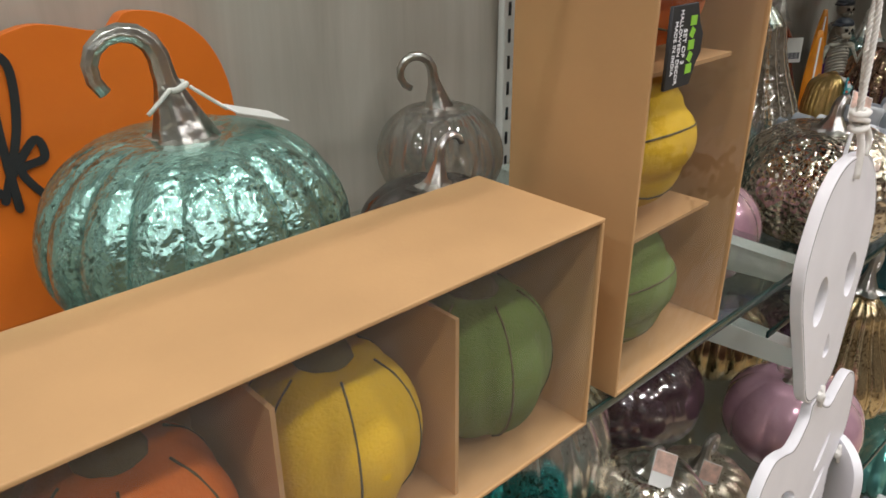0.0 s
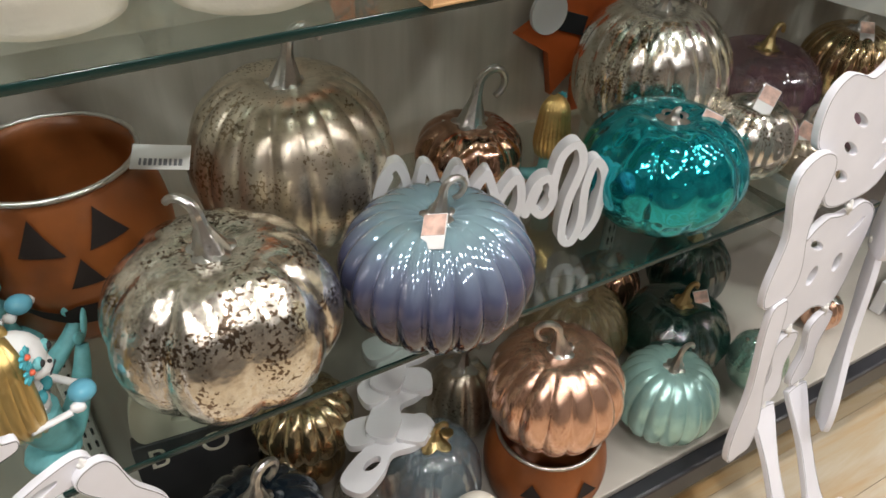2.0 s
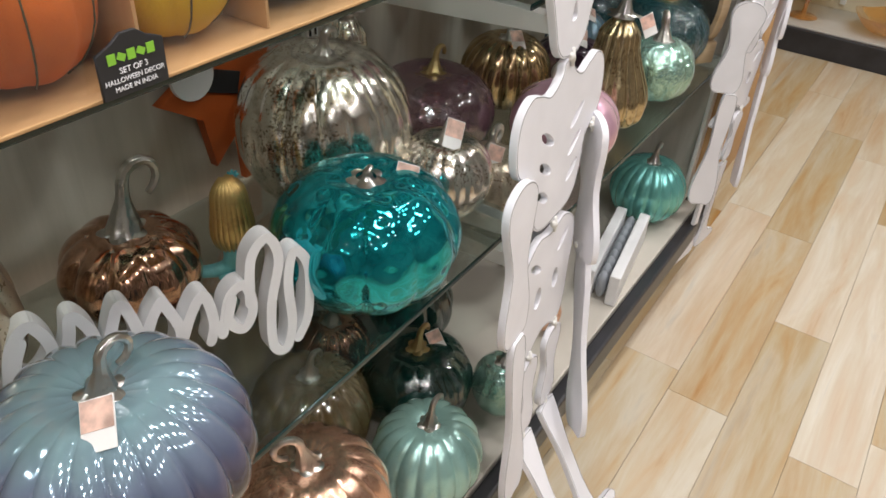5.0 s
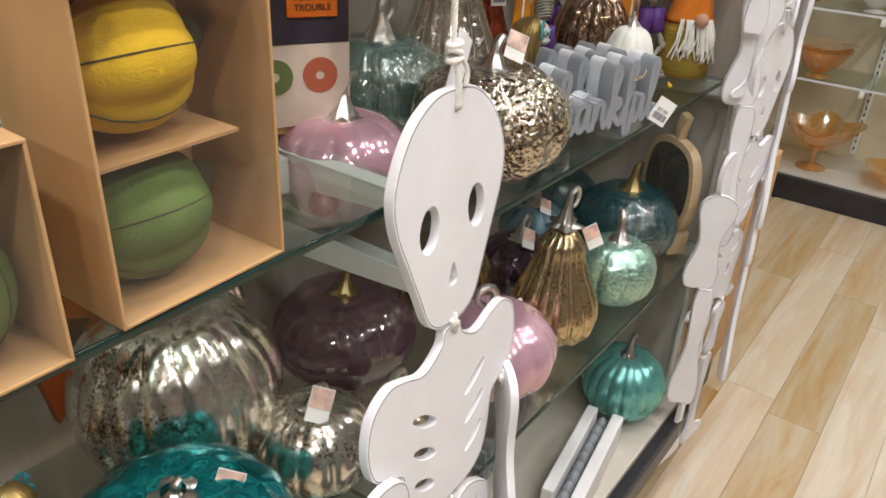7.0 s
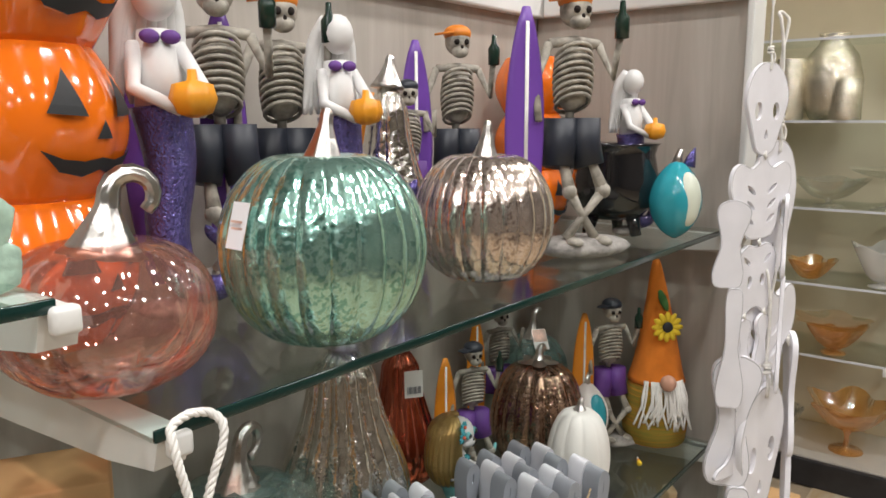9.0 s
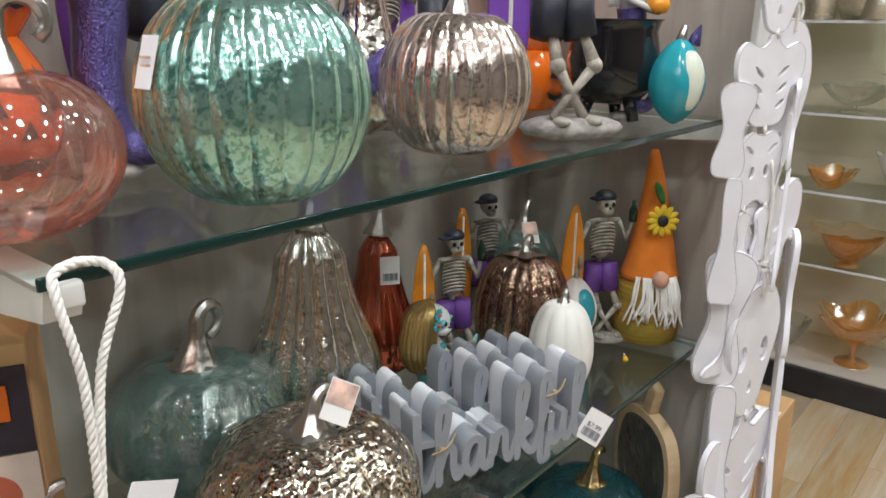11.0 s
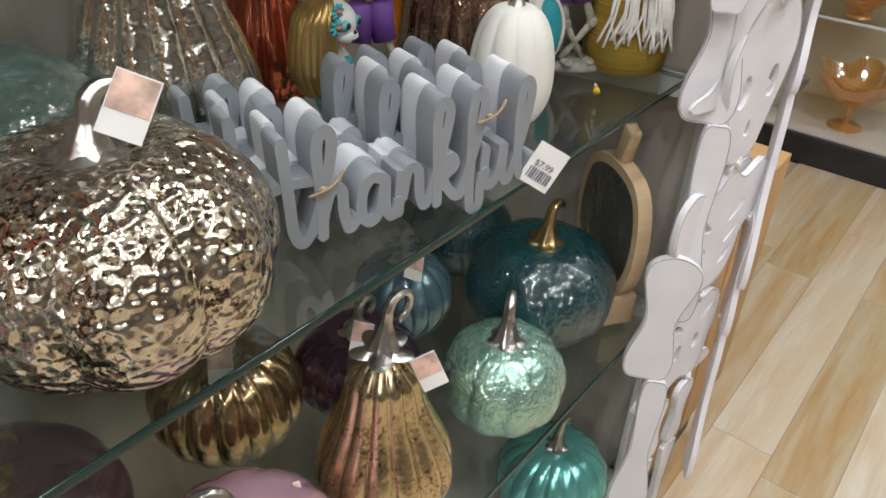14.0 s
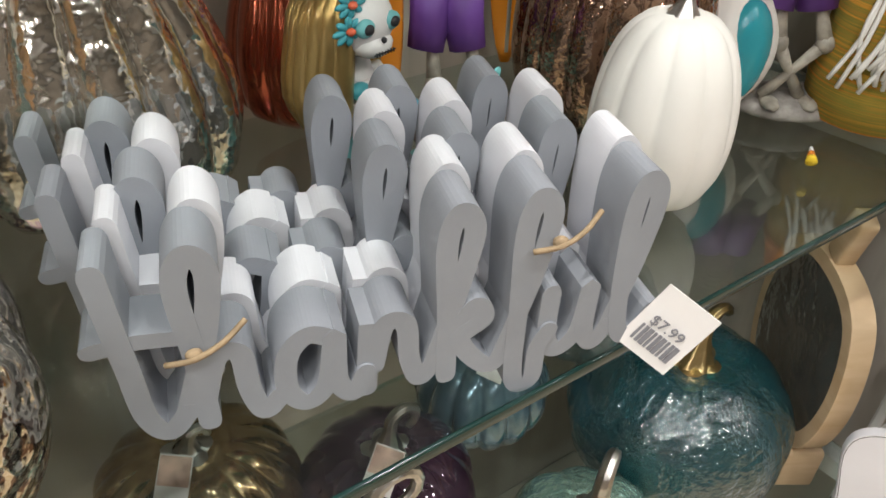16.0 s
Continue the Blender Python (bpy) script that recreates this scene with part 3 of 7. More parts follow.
MK_ROSE = mercury("rose pearl glass", (0.66, 0.40, 0.50), (0.52, 0.30, 0.40), 0.40, 30, 0.16, 0.45, 0.08, 18, None, 0.0, 0.8)
MK_MAUVE = thin_glass("smoky mauve glass", (0.62, 0.47, 0.54), 0.30, 0.14, 0.6, 0.4, 40, (0.20, 0.11, 0.15))
MK_BLUE = mercury("blue grey glass", (0.16, 0.27, 0.34), (0.07, 0.13, 0.17), 0.42, 40, 0.08, 0.5, 0.1, 18, None, 0.0, 1.0)
MG_SMOKE = thin_glass("smoky glass", (0.80, 0.78, 0.74), 0.10, 0.14, 0.6, 0.35)
MG_DARK = thin_glass("dark smoky glass", (0.30, 0.27, 0.27), 0.15, 0.14, 0.6, 0.5, 60, (0.06, 0.05, 0.05))
MG_SLICE = thin_glass("faceted smoky glass", (0.42, 0.40, 0.37), 0.50, 0.16, 0.6, 1.0, 45, (0.16, 0.15, 0.13))
MG_TEAL = thin_glass("deep teal embossed glass", (0.10, 0.34, 0.38), 0.40, 0.12, 0.65, 1.0, 110, (0.012, 0.10, 0.12))
MG_SEA = thin_glass("sea green lustre glass", (0.45, 0.66, 0.62), 0.32, 0.20, 0.7, 1.0, 75, (0.17, 0.32, 0.30))
MG_PINK = thin_glass("pink glass", (0.95, 0.70, 0.64), 0.12, 0.14, 0.6, 0.3, 30, (0.7, 0.36, 0.30))
MG_IRID = thin_glass("iridescent glass", (0.66, 0.76, 0.80), 0.28, 0.16, 0.6, 0.35, 40, (0.36, 0.46, 0.52))
MG_FOREST = thin_glass("forest green glass", (0.05, 0.22, 0.18), 0.45, 0.10, 0.6, 0.5, 50, (0.005, 0.05, 0.04))
MG_GOLDCL = thin_glass("pale gold glass", (0.72, 0.62, 0.42), 0.35, 0.16, 0.6, 0.4, 40, (0.42, 0.32, 0.16))
# Near-black low down, lilac above, teal at the crown.
MB_IRI = banded("pearl lilac to navy gradient", [(0.05, (0.10, 0.075, 0.06)), (0.30, (0.022, 0.022, 0.036)), (0.50, (0.026, 0.030, 0.060)), (0.66, (0.095, 0.105, 0.185)), (0.82, (0.20, 0.245, 0.34)), (1.0, (0.27, 0.43, 0.46))], 0.165, 0.35, 0.09, 0.7)
MB_IRI.node_tree.nodes["Principled BSDF"].inputs["Thin Film Thickness"].default_value = 520.0
MB_IRI.node_tree.nodes["Principled BSDF"].inputs["Thin Film IOR"].default_value = 1.45
M_WHITECER = paint("white matt ceramic", (0.80, 0.78, 0.74), 0.5, 0.0, 0.03, 8, 0.08)

# left bay, middle glass shelf
pumpkin("large foggy champagne mercury glass pumpkin at the back of a shelf", -0.208, -0.19, Z_A, 0.130, 0.238, MK_FOGGY, 18, 0.06, stem_h=0.075, curl=0.5, thick=0.013)
pumpkin("silver speckled mercury glass pumpkin with a pewter stem", -0.365, -0.405, Z_A, 0.121, 0.190, MK_SPECK, 8, 0.10, stem_h=0.065, curl=0.3, turn=2.4, thick=0.012)
pumpkin("pearl lilac to navy glass pumpkin with a loop stem", -0.131, -0.430, Z_A, 0.113, 0.166, MB_IRI, 20, 0.10, stem_h=0.05, curl=1.0, thick=0.009, tag=(-0.025, -0.035, 0.012, 25, 60, True))
pumpkin("brown mercury glass pumpkin with a twisted pewter stem", 0.052, -0.20, Z_A, 0.080, 0.112, MK_BROWN, 10, 0.10, stem_h=0.085, curl=0.9, thick=0.013)
pumpkin("bright teal dimpled glass pumpkin with a paper tag", 0.242, -0.392, Z_A, 0.114, 0.170, MK_TEAL, 10, 0.05, stem_h=0.02, curl=0.1, tag=(0.035, -0.03, -0.004, 30, 45, True))
pumpkin("swirled silver mercury glass pumpkin", 0.37, -0.215, Z_A, 0.122, 0.235, MK_SILVER, 16, 0.055, "round", stem_h=0.04, twist=1.5)
pumpkin("small silver crackled glass pumpkin with a tag", 0.445, -0.365, Z_A, 0.071, 0.125, MK_SILVER, 12, 0.04, stem_h=0.03, tag=(-0.01, -0.02, 0.02, 20, 35, True))
pumpkin("tall hammered silver glass gourd", 0.465, -0.17, Z_A, 0.066, 0.245, MK_GOURD, 10, 0.08, "gourd", stem_h=0.03)

# right bay, middle glass shelf
pumpkin("dark silver mercury glass pumpkin with a curled stem", 0.585, -0.36, Z_AR, 0.077, 0.115, MK_FOGGY, 14, 0.10, "squat", stem_h=0.05, curl=1.0, tag=(-0.02, -0.02, 0.012, 25, 30, True))
pumpkin("large mauve glass pumpkin with a gold stem", 0.70, -0.17, Z_AR, 0.115, 0.165, MK_MAUVE, 10, 0.04, stem=M_GOLDSTEM, stem_h=0.05)
pumpkin("rose pink pearl glass pumpkin with a curled pewter stem", 0.825, -0.375, Z_AR, 0.10, 0.15, MK_ROSE, 10, 0.05, stem_h=0.06, curl=1.0, turn=2.6, thick=0.013, tag=(0.05, -0.01, -0.012, 10, 70, True))
pumpkin("amber mercury glass pumpkin", 0.955, -0.175, Z_AR, 0.092, 0.155, MK_AMBER, 16, 0.09, stem_h=0.03, tag=(-0.02, -0.03, 0.012, 15, 50, True))
pumpkin("golden ribbed glass gourd with a tag", 1.012, -0.378, Z_AR, 0.079, 0.225, MK_GOLD, 14, 0.10, "gourd", stem_h=0.065, curl=1.0, tag=(0.02, -0.045, -0.015, 15, 15, True))
pumpkin("dark plum glass pumpkin with a tag", 1.105, -0.245, Z_AR, 0.083, 0.125, MK_PURPLE, 12, 0.06, stem_h=0.05, curl=0.9, tag=(-0.02, -0.03, 0.02, 15, 45, True))
pumpkin("mint crackle glass pumpkin with a pewter stem", 1.203, -0.405, Z_AR, 0.080, 0.138, MK_MINTCR, 10, 0.07, stem_h=0.06, curl=0.9, turn=0.5, thick=0.013)
pumpkin("blue grey glass pumpkin", 1.255, -0.19, Z_AR, 0.073, 0.13, MK_BLUE, 14, 0.09, stem_h=0.03, tag=(-0.01, -0.03, 0.01, 20, 60, True))
pumpkin("deep teal embossed glass pumpkin with a gold stem", 1.382, -0.343, Z_AR, 0.109, 0.172, MG_TEAL, 10, 0.04, stem=M_GOLDSTEM, stem_h=0.06, curl=0.4, thick=0.014, stem_label="ribbed gold stem")
pumpkin("small gold glass pumpkin", 1.325, -0.13, Z_AR, 0.045, 0.09, MK_GOLD, 12, 0.10, stem_h=0.03)
pumpkin("deep teal glass pumpkin at the back of a shelf", 1.44, -0.155, Z_AR, 0.085, 0.14, MG_TEAL, 10, 0.05, stem_h=0.05)

# bottom deck
pumpkin("copper ribbed glass pumpkin stacked on a clay jack pot", 0.102, -0.408, 0.374, 0.110, 0.192, MK_COPPER, 16, 0.07, stem_h=0.065, curl=1.0, turn=2.6, thick=0.011)
pumpkin("mint ribbed pearl glass pumpkin with a pewter stem", 0.366, -0.42, Z_DECK, 0.095, 0.172, MK_MINT, 16, 0.08, stem_h=0.055, curl=0.5, thick=0.010)
pumpkin("midnight blue glass pumpkin with a curled stem", -0.376, -0.385, Z_DECK + 0.11, 0.096, 0.15, MK_BLACK, 14, 0.10, "squat", stem_h=0.065, curl=1.0, thick=0.014, turn=0.4, tag=(-0.04, -0.02, 0.012, 20, 30, True))
pumpkin("copper glitter glass pumpkin with a looped stem", -0.262, -0.47, Z_DECK, 0.088, 0.125, MK_COPGLIT, 10, 0.14, "squat", stem_h=0.05, curl=1.0, thick=0.012)
pumpkin("gold ribbed glass pumpkin", -0.25, -0.215, Z_DECK + 0.10, 0.084, 0.13, MK_GOLD, 16, 0.11, stem_h=0.045, curl=0.9, thick=0.010)
pumpkin("iridescent clear glass pumpkin with a gold stem", -0.085, -0.355, Z_DECK, 0.082, 0.165, MG_IRID, 12, 0.06, "tall", stem=M_GOLDSTEM, stem_h=0.035)
pumpkin("small clear glass pumpkin", -0.205, -0.345, Z_DECK, 0.055, 0.12, MG_SMOKE, 12, 0.05, "tall", stem=None)
pumpkin("silver leaf-patterned glass gourd", 0.035, -0.24, Z_DECK, 0.062, 0.165, MK_FOGGY, 10, 0.07, "tall", stem_h=0.05)
pumpkin("pale gold ribbed glass pumpkin under a shelf", 0.31, -0.21, Z_DECK, 0.108, 0.20, MG_GOLDCL, 18, 0.07, stem_h=0.05)
pumpkin("forest green glass pumpkin with a gold stem", 0.50, -0.30, Z_DECK, 0.108, 0.17, MG_FOREST, 10, 0.06, stem=M_GOLDSTEM, stem_h=0.05, tag=(0.03, -0.02, 0.01, 20, 40, True))
pumpkin("bronze glass pumpkin at the back of the deck", 0.48, -0.11, Z_DECK, 0.075, 0.14, MK_BROWN, 12, 0.08, stem_h=0.05)
pumpkin("dark green and gold glass pumpkin", 0.66, -0.17, Z_DECK, 0.09, 0.18, MG_FOREST, 12, 0.09, stem=M_GOLDSTEM)
pumpkin("mint glittered glass pumpkin", 0.60, -0.43, Z_DECK, 0.058, 0.13, MK_MINTCR, 10, 0.06, stem_h=0.04)
pumpkin("aqua ribbed glass pumpkin with a pewter stem", 1.433, -0.388, Z_DECK, 0.10, 0.18, MK_AQUA, 18, 0.08, stem_h=0.055, curl=0.6)
pumpkin("small copper glass pumpkin", 0.86, -0.38, Z_DECK, 0.045, 0.09, MK_COPPER, 12, 0.09, stem_h=0.03)
pumpkin("dark green glass pumpkin on the deck", -0.52, -0.30, Z_DECK, 0.085, 0.15, MG_FOREST, 12, 0.07, stem_h=0.04)
pumpkin("black silvered glass pumpkin on the deck", -0.46, -0.45, Z_DECK, 0.07, 0.09, MK_BLACK, 12, 0.09, "squat", stem_h=0.03)
pumpkin("midnight glass pumpkin under another", -0.376, -0.36, Z_DECK, 0.08, 0.105, MK_BROWN, 12, 0.06, "squat", stem=None)
pumpkin("bronze glass pumpkin at the back of the deck", -0.25, -0.19, Z_DECK, 0.075, 0.098, MK_AMBER, 12, 0.06, "squat", stem=None)

# left bay, upper glass shelf
teal = pumpkin("large teal mercury glass pumpkin with a pewter stem and white tie", 0.03, -0.20, Z_B, 0.112, 0.165, MK_TEALMERC, 18, 0.07, stem_h=0.085, curl=0.75, turn=3.0, thick=0.014)
bm = bmesh.new()
add_tube(bm, [(-0.004 + 0.0085 * math.cos(k * math.pi / 8), 0.0085 * math.sin(k * math.pi / 8), 0.190 + 0.0015 * math.sin(k)) for k in range(17)], 0.0022, 0, 8, ends=False)
add_tube(bm, spline([(-0.010, -0.008, 0.190), (-0.022, -0.012, 0.182), (-0.028, -0.010, 0.176)], 4), 0.0016, 0, 6)
add_tube(bm, spline([(0.004, -0.008, 0.190), (0.016, -0.012, 0.180), (0.026, -0.016, 0.172)], 4), 0.0014, 0, 6)
part("tie", bm, M_ROPE, teal, "white string tie")
bm = bmesh.new()
add_box(bm, (0.045, -0.018, 0.1665), (0.045, 0.026, 0.0008), Euler((0.1, 0.32, 0.1)).to_matrix())
part("tag", bm, M_TAG, teal, "paper tag lying on the glass", False)
pumpkin("silver ribbed glass pumpkin behind a plush ghost", -0.325, -0.20, Z_B, 0.085, 0.15, MK_SILVER, 14, 0.07, stem_h=0.05)
pumpkin("smoky clear glass pumpkin with a curled stem", 0.335, -0.13, Z_B, 0.068, 0.115, MG_SMOKE, 12, 0.07, stem_h=0.065, curl=0.9, turn=2.7, thick=0.010)
pumpkin("dark smoky glass pumpkin", 0.225, -0.245, Z_B, 0.068, 0.085, MG_DARK, 12, 0.07, "squat", stem_h=0.05, curl=0.4, thick=0.008)

# right bay, upper glass shelf
pumpkin("hammered silver and bronze glass pumpkin with a tag", 0.784, -0.358, Z_R, 0.108, 0.158, MK_CRACK, 8, 0.09, stem_h=0.045, curl=0.3, thick=0.014, tag=(0.02, -0.02, 0.03, 25, 40, True))
pumpkin("rose pink glass pumpkin with a silver stem", 0.565, -0.30, Z_R, 0.083, 0.128, MK_ROSE, 10, 0.06, stem_h=0.055, curl=0.1, thick=0.012)
pumpkin("sea green lustre glass pumpkin with a looped stem", 0.792, -0.158, Z_R, 0.102, 0.158, MG_SEA, 10, 0.06, stem_h=0.07, curl=1.0, thick=0.016, turn=0.3)
pumpkin("tall hammered silver glass gourd", 0.962, -0.155, Z_R, 0.088, 0.272, MK_GOURD, 14, 0.13, "gourd", stem_h=0.06, curl=-0.4, leaf=False)
pumpkin("red copper glass gourd with a white price tag", 1.12, -0.115, Z_R, 0.057, 0.225, MK_RED, 10, 0.09, "gourd", stem_h=0.055, curl=-0.4, leaf=False, tag=(-0.022, -0.045, -0.045, 15, 0, False))
pumpkin("dark copper ribbed glass pumpkin", 1.325, -0.23, Z_R, 0.076, 0.168, MK_DKCOP, 18, 0.08, "tall", stem_h=0.03)
pumpkin("tall white ceramic pumpkin", 1.27, -0.335, Z_R, 0.047, 0.13, M_WHITECER, 10, 0.06, "tall", stem=M_PEWTER, stem_h=0.022, curl=0.0, leaf=False, name="ceramic_pumpkin", thick=0.008)
pumpkin("green lustre glass pumpkin behind figures", 1.46, -0.135, Z_R, 0.07, 0.17, MG_SEA, 12, 0.07, stem_h=0.06, curl=0.1, tag=(-0.02, -0.03, 0.01, 15, 40, True))

# right bay, top glass shelf
pumpkin("pink clear glass pumpkin with a curled silver stem", 0.562, -0.350, Z_C, 0.073, 0.108, MG_PINK, 10, 0.06, stem_h=0.055, curl=0.8, turn=-0.3, thick=0.014, leaf=False)
pumpkin("round green ribbed mercury glass pumpkin with a label", 0.724, -0.388, Z_C, 0.083, 0.162, MK_GREEN, 22, 0.045, "ball", stem_h=0.06, curl=-0.42, leaf=False, thick=0.010, sticker=True)
pumpkin("round champagne ribbed mercury glass pumpkin", 0.988, -0.358, Z_C, 0.077, 0.150, MK_CHAMP, 22, 0.045, "ball", stem_h=0.06, curl=-0.42, leaf=False, thick=0.009)
pumpkin("tall hammered silver glass gourd", 1.03, -0.18, Z_C, 0.052, 0.225, MK_GOURD, 10, 0.07, "gourd", stem_h=0.05, curl=-0.4, leaf=False)

# ---- felt pumpkins in card boxes ----
M_FELT_O = paint("orange felt", (0.56, 0.13, 0.012), 0.95, 0.0, 0.14, 30, 0.6, 500)
M_FELT_Y = paint("yellow felt", (0.62, 0.40, 0.012), 0.95, 0.0, 0.12, 30, 0.6, 500)
M_FELT_G = paint("green felt", (0.10, 0.16, 0.035), 0.95, 0.0, 0.16, 30, 0.6, 500)
M_FELT_S = paint("olive felt stem", (0.075, 0.065, 0.03), 0.95, 0.0, 0.2, 30, 0.6, 500)
M_LABEL_G = paint("green print", (0.25, 0.55, 0.05), 0.6)


def felt_box(m, label):
    L, D, H, w = 0.317, 0.100, 0.143, 0.0025
    t = thing("felt_pumpkin_box", m, label, "gift box", "boxed felt pumpkins")
    for nm, cc, sz in (("bottom_panel", (L / 2, D / 2, w / 2), (L, D, w)), ("top_panel", (L / 2, D / 2, H - w / 2), (L, D, w)), ("back_panel", (L / 2, D - w / 2, H / 2), (L - 0.001, w, H - 2 * w)),
                       ("end_panel", (w / 2, D / 2 - w / 2, H / 2), (w, D - w, H - 2 * w)), ("end_panel", (L - w / 2, D / 2 - w / 2, H / 2), (w, D - w, H - 2 * w))):
        bm = bmesh.new()
        add_box(bm, cc, sz, None, 0, 0.0007)
        part(nm, bm, M_CARD, t, "", False)
    for k in (1, 2):
        bm = bmesh.new()
        add_box(bm, (L * k / 3, D / 2 + 0.004, H / 2 - 0.012), (w, D - 0.012, H - 0.030))
        part("divider", bm, M_CARD, t, "", False)
    bm = bmesh.new()
    q = [bm.verts.new(p) for p in ((w, 0.0015, w), (L - w, 0.0015, w), (L - w, 0.0015, H - w), (w, 0.0015, H - w))]
    bm.faces.new(q)
    bmesh.ops.subdivide_edges(bm, edges=bm.edges, cuts=6, use_grid_fill=True)
    for v in bm.verts:
        v.co.y += 0.0012 * noise.noise(v.co * 30)
    ob = part("window", bm, M_FILM, t, "clear plastic window film")
    ob.visible_shadow = False
    for k, (mat, nm) in enumerate(((M_FELT_O, "orange"), (M_FELT_Y, "yellow"), (M_FELT_G, "green"))):
        cx = L * (2 * k + 1) / 6
        r = 0.0475
        bm, top = body_mesh(r, 0.100, 6, 0.13, "round", twist=0.5, seg=72, rings=24)
        bmesh.ops.translate(bm, verts=bm.verts, vec=(cx, D / 2 - 0.001, 0.004))
        p = part("felt_pumpkin", bm, mat, t, nm + " wool felt pumpkin")
        bm = bmesh.new()
        add_tube(bm, [(cx, D / 2, 0.085), (cx - 0.002, D / 2 + 0.004, 0.106), (cx - 0.004, D / 2 + 0.014, 0.122)], [0.020, 0.013, 0.012], 0, 12)
        part("stem", bm, M_FELT_S, p, "olive felt stem")
        bm = bmesh.new()
        for a in (0.2, 1.25, 2.3, 3.35, 4.4, 5.45):
            ring = []
            for i in range(9):
                ph = -1.1 + 2.2 * i / 8
                rr = (r - 0.0008) * math.cos(ph) ** 0.85
                ring.append((cx + rr * math.cos(a), D / 2 - 0.001 + rr * math.sin(a), 0.054 + 0.0505 * math.sin(ph)))
            add_tube(bm, ring, 0.0007, 0, 5)
        part("stitching", bm, M_FELT_S, p, "dark stitched seams")
    bm = bmesh.new()
    out = [(0.120, 0.004), (0.164, 0.004), (0.164, 0.030), (0.154, 0.034), (0.147, 0.039), (0.137, 0.039), (0.130, 0.034), (0.120, 0.030)]
    bm = sheet([out], 0.0012)
    bmesh.ops.translate(bm, verts=bm.verts, vec=(-0.055, -0.006, 0.0))
    lb = part("label_card", bm, M_INK, t, "black printed label card", False)
    for text, size, z, mat in (("SET OF 3", 0.0050, 0.0185, M_PAPER), ("HALLOWEEN DECOR", 0.0042, 0.0132, M_PAPER), ("MADE IN INDIA", 0.0042, 0.0082, M_PAPER)):
        bm = lettering(text, size, 0.0004)
        bmesh.ops.translate(bm, verts=bm.verts, vec=(0.087, -0.0074, z))
        part("lettering", bm, mat, lb, "small printed words", False)
    bm = bmesh.new()
    for i in range(5):
        add_box(bm, (0.0735 + i * 0.0066, -0.0074, 0.0265), (0.0052, 0.0005, 0.0062 - 0.002 * (i % 2)), Euler((0, 0.5 * (i % 2), 0)).to_matrix())
    part("emblem", bm, M_LABEL_G, lb, "green printed emblem bars", False)
    return t


felt_box(pose(-0.172, -0.481, Z_B + 0.001, 0, 0, 0.5), "brown card box of three felt pumpkins, lying lengthwise")
felt_box(pose(0.181, -0.474, Z_B + 0.3185, 0, 90, 2), "brown card box with three felt pumpkins, standing on end")

# ---- hanging wooden skeletons ----
def bone(x0, z0, x1, z1, w0, w1, waist=0.55):
    """Outline of a flat bone between two joints."""
    a, b = Vector((x0, z0)), Vector((x1, z1))
    d = (b - a).normalized()
    n = Vector((-d.y, d.x))
    ln = (b - a).length
    e = 0.16 * ln
    mid = (w0 + w1) / 2 * waist
    pts = [a - d * 0.2 * w0, a + n * w0 * 0.8 + d * 0.1 * w0, a + n * w0 + d * e, a + n * mid + d * ln * 0.5, b + n * w1 - d * e, b + n * w1 * 0.8 + d * 0.1 * w1,
           b + d * 0.2 * w1, b - n * w1 * 0.8 + d * 0.1 * w1, b - n * w1 - d * e, a - n * mid + d * ln * 0.5, a - n * w0 + d * e, a - n * w0 * 0.8 + d * 0.1 * w0]
    return loop2([(p.x, p.y) for p in pts], 4)


def knot(bm, x, z):
    add_ball(bm, (x, -0.006, z), (0.006, 0.006, 0.007), None, 0, 8, 6)
    add_tube(bm, [(x - 0.006, -0.006, z + 0.004), (x + 0.004, -0.009, z - 0.002), (x + 0.007, -0.007, z - 0.008)], 0.0022, 0, 6)
    add_tube(bm, [(x, -0.008, z + 0.012), (x, -0.009, z), (x, -0.008, z - 0.012)], 0.0024, 0, 6)


def board(name, loops, t, y=0.0, tilt=0.0, thick=0.009):
    bm = sheet(loops, thick, 0.0008)
    m = Matrix.Translation((0, y, 0)) @ Matrix.Rotation(radians(tilt), 4, "Z")
    bm.transform(m)
    ob = part(name, bm, M_SKEL, t, "", False)
    line = bmesh.new()
    for lp in loops:
        P = [(p[0], -thick / 2 - 0.0006, p[1]) for p in lp]
        c = Vector((sum(p[0] for p in P) / len(P), -thick / 2 - 0.0006, sum(p[2] for p in P) / len(P)))
        Q = [Vector(p) + (c - Vector(p)).normalized() * 0.0016 for p in P] if lp is loops[0] else None
        if Q:
            add_tube(line, Q + [Q[0]], 0.0005, 0, 4, ends=False)
    line.transform(m)
    part("outline", line, M_INK, ob, "thin dark outline", False)
    return ob


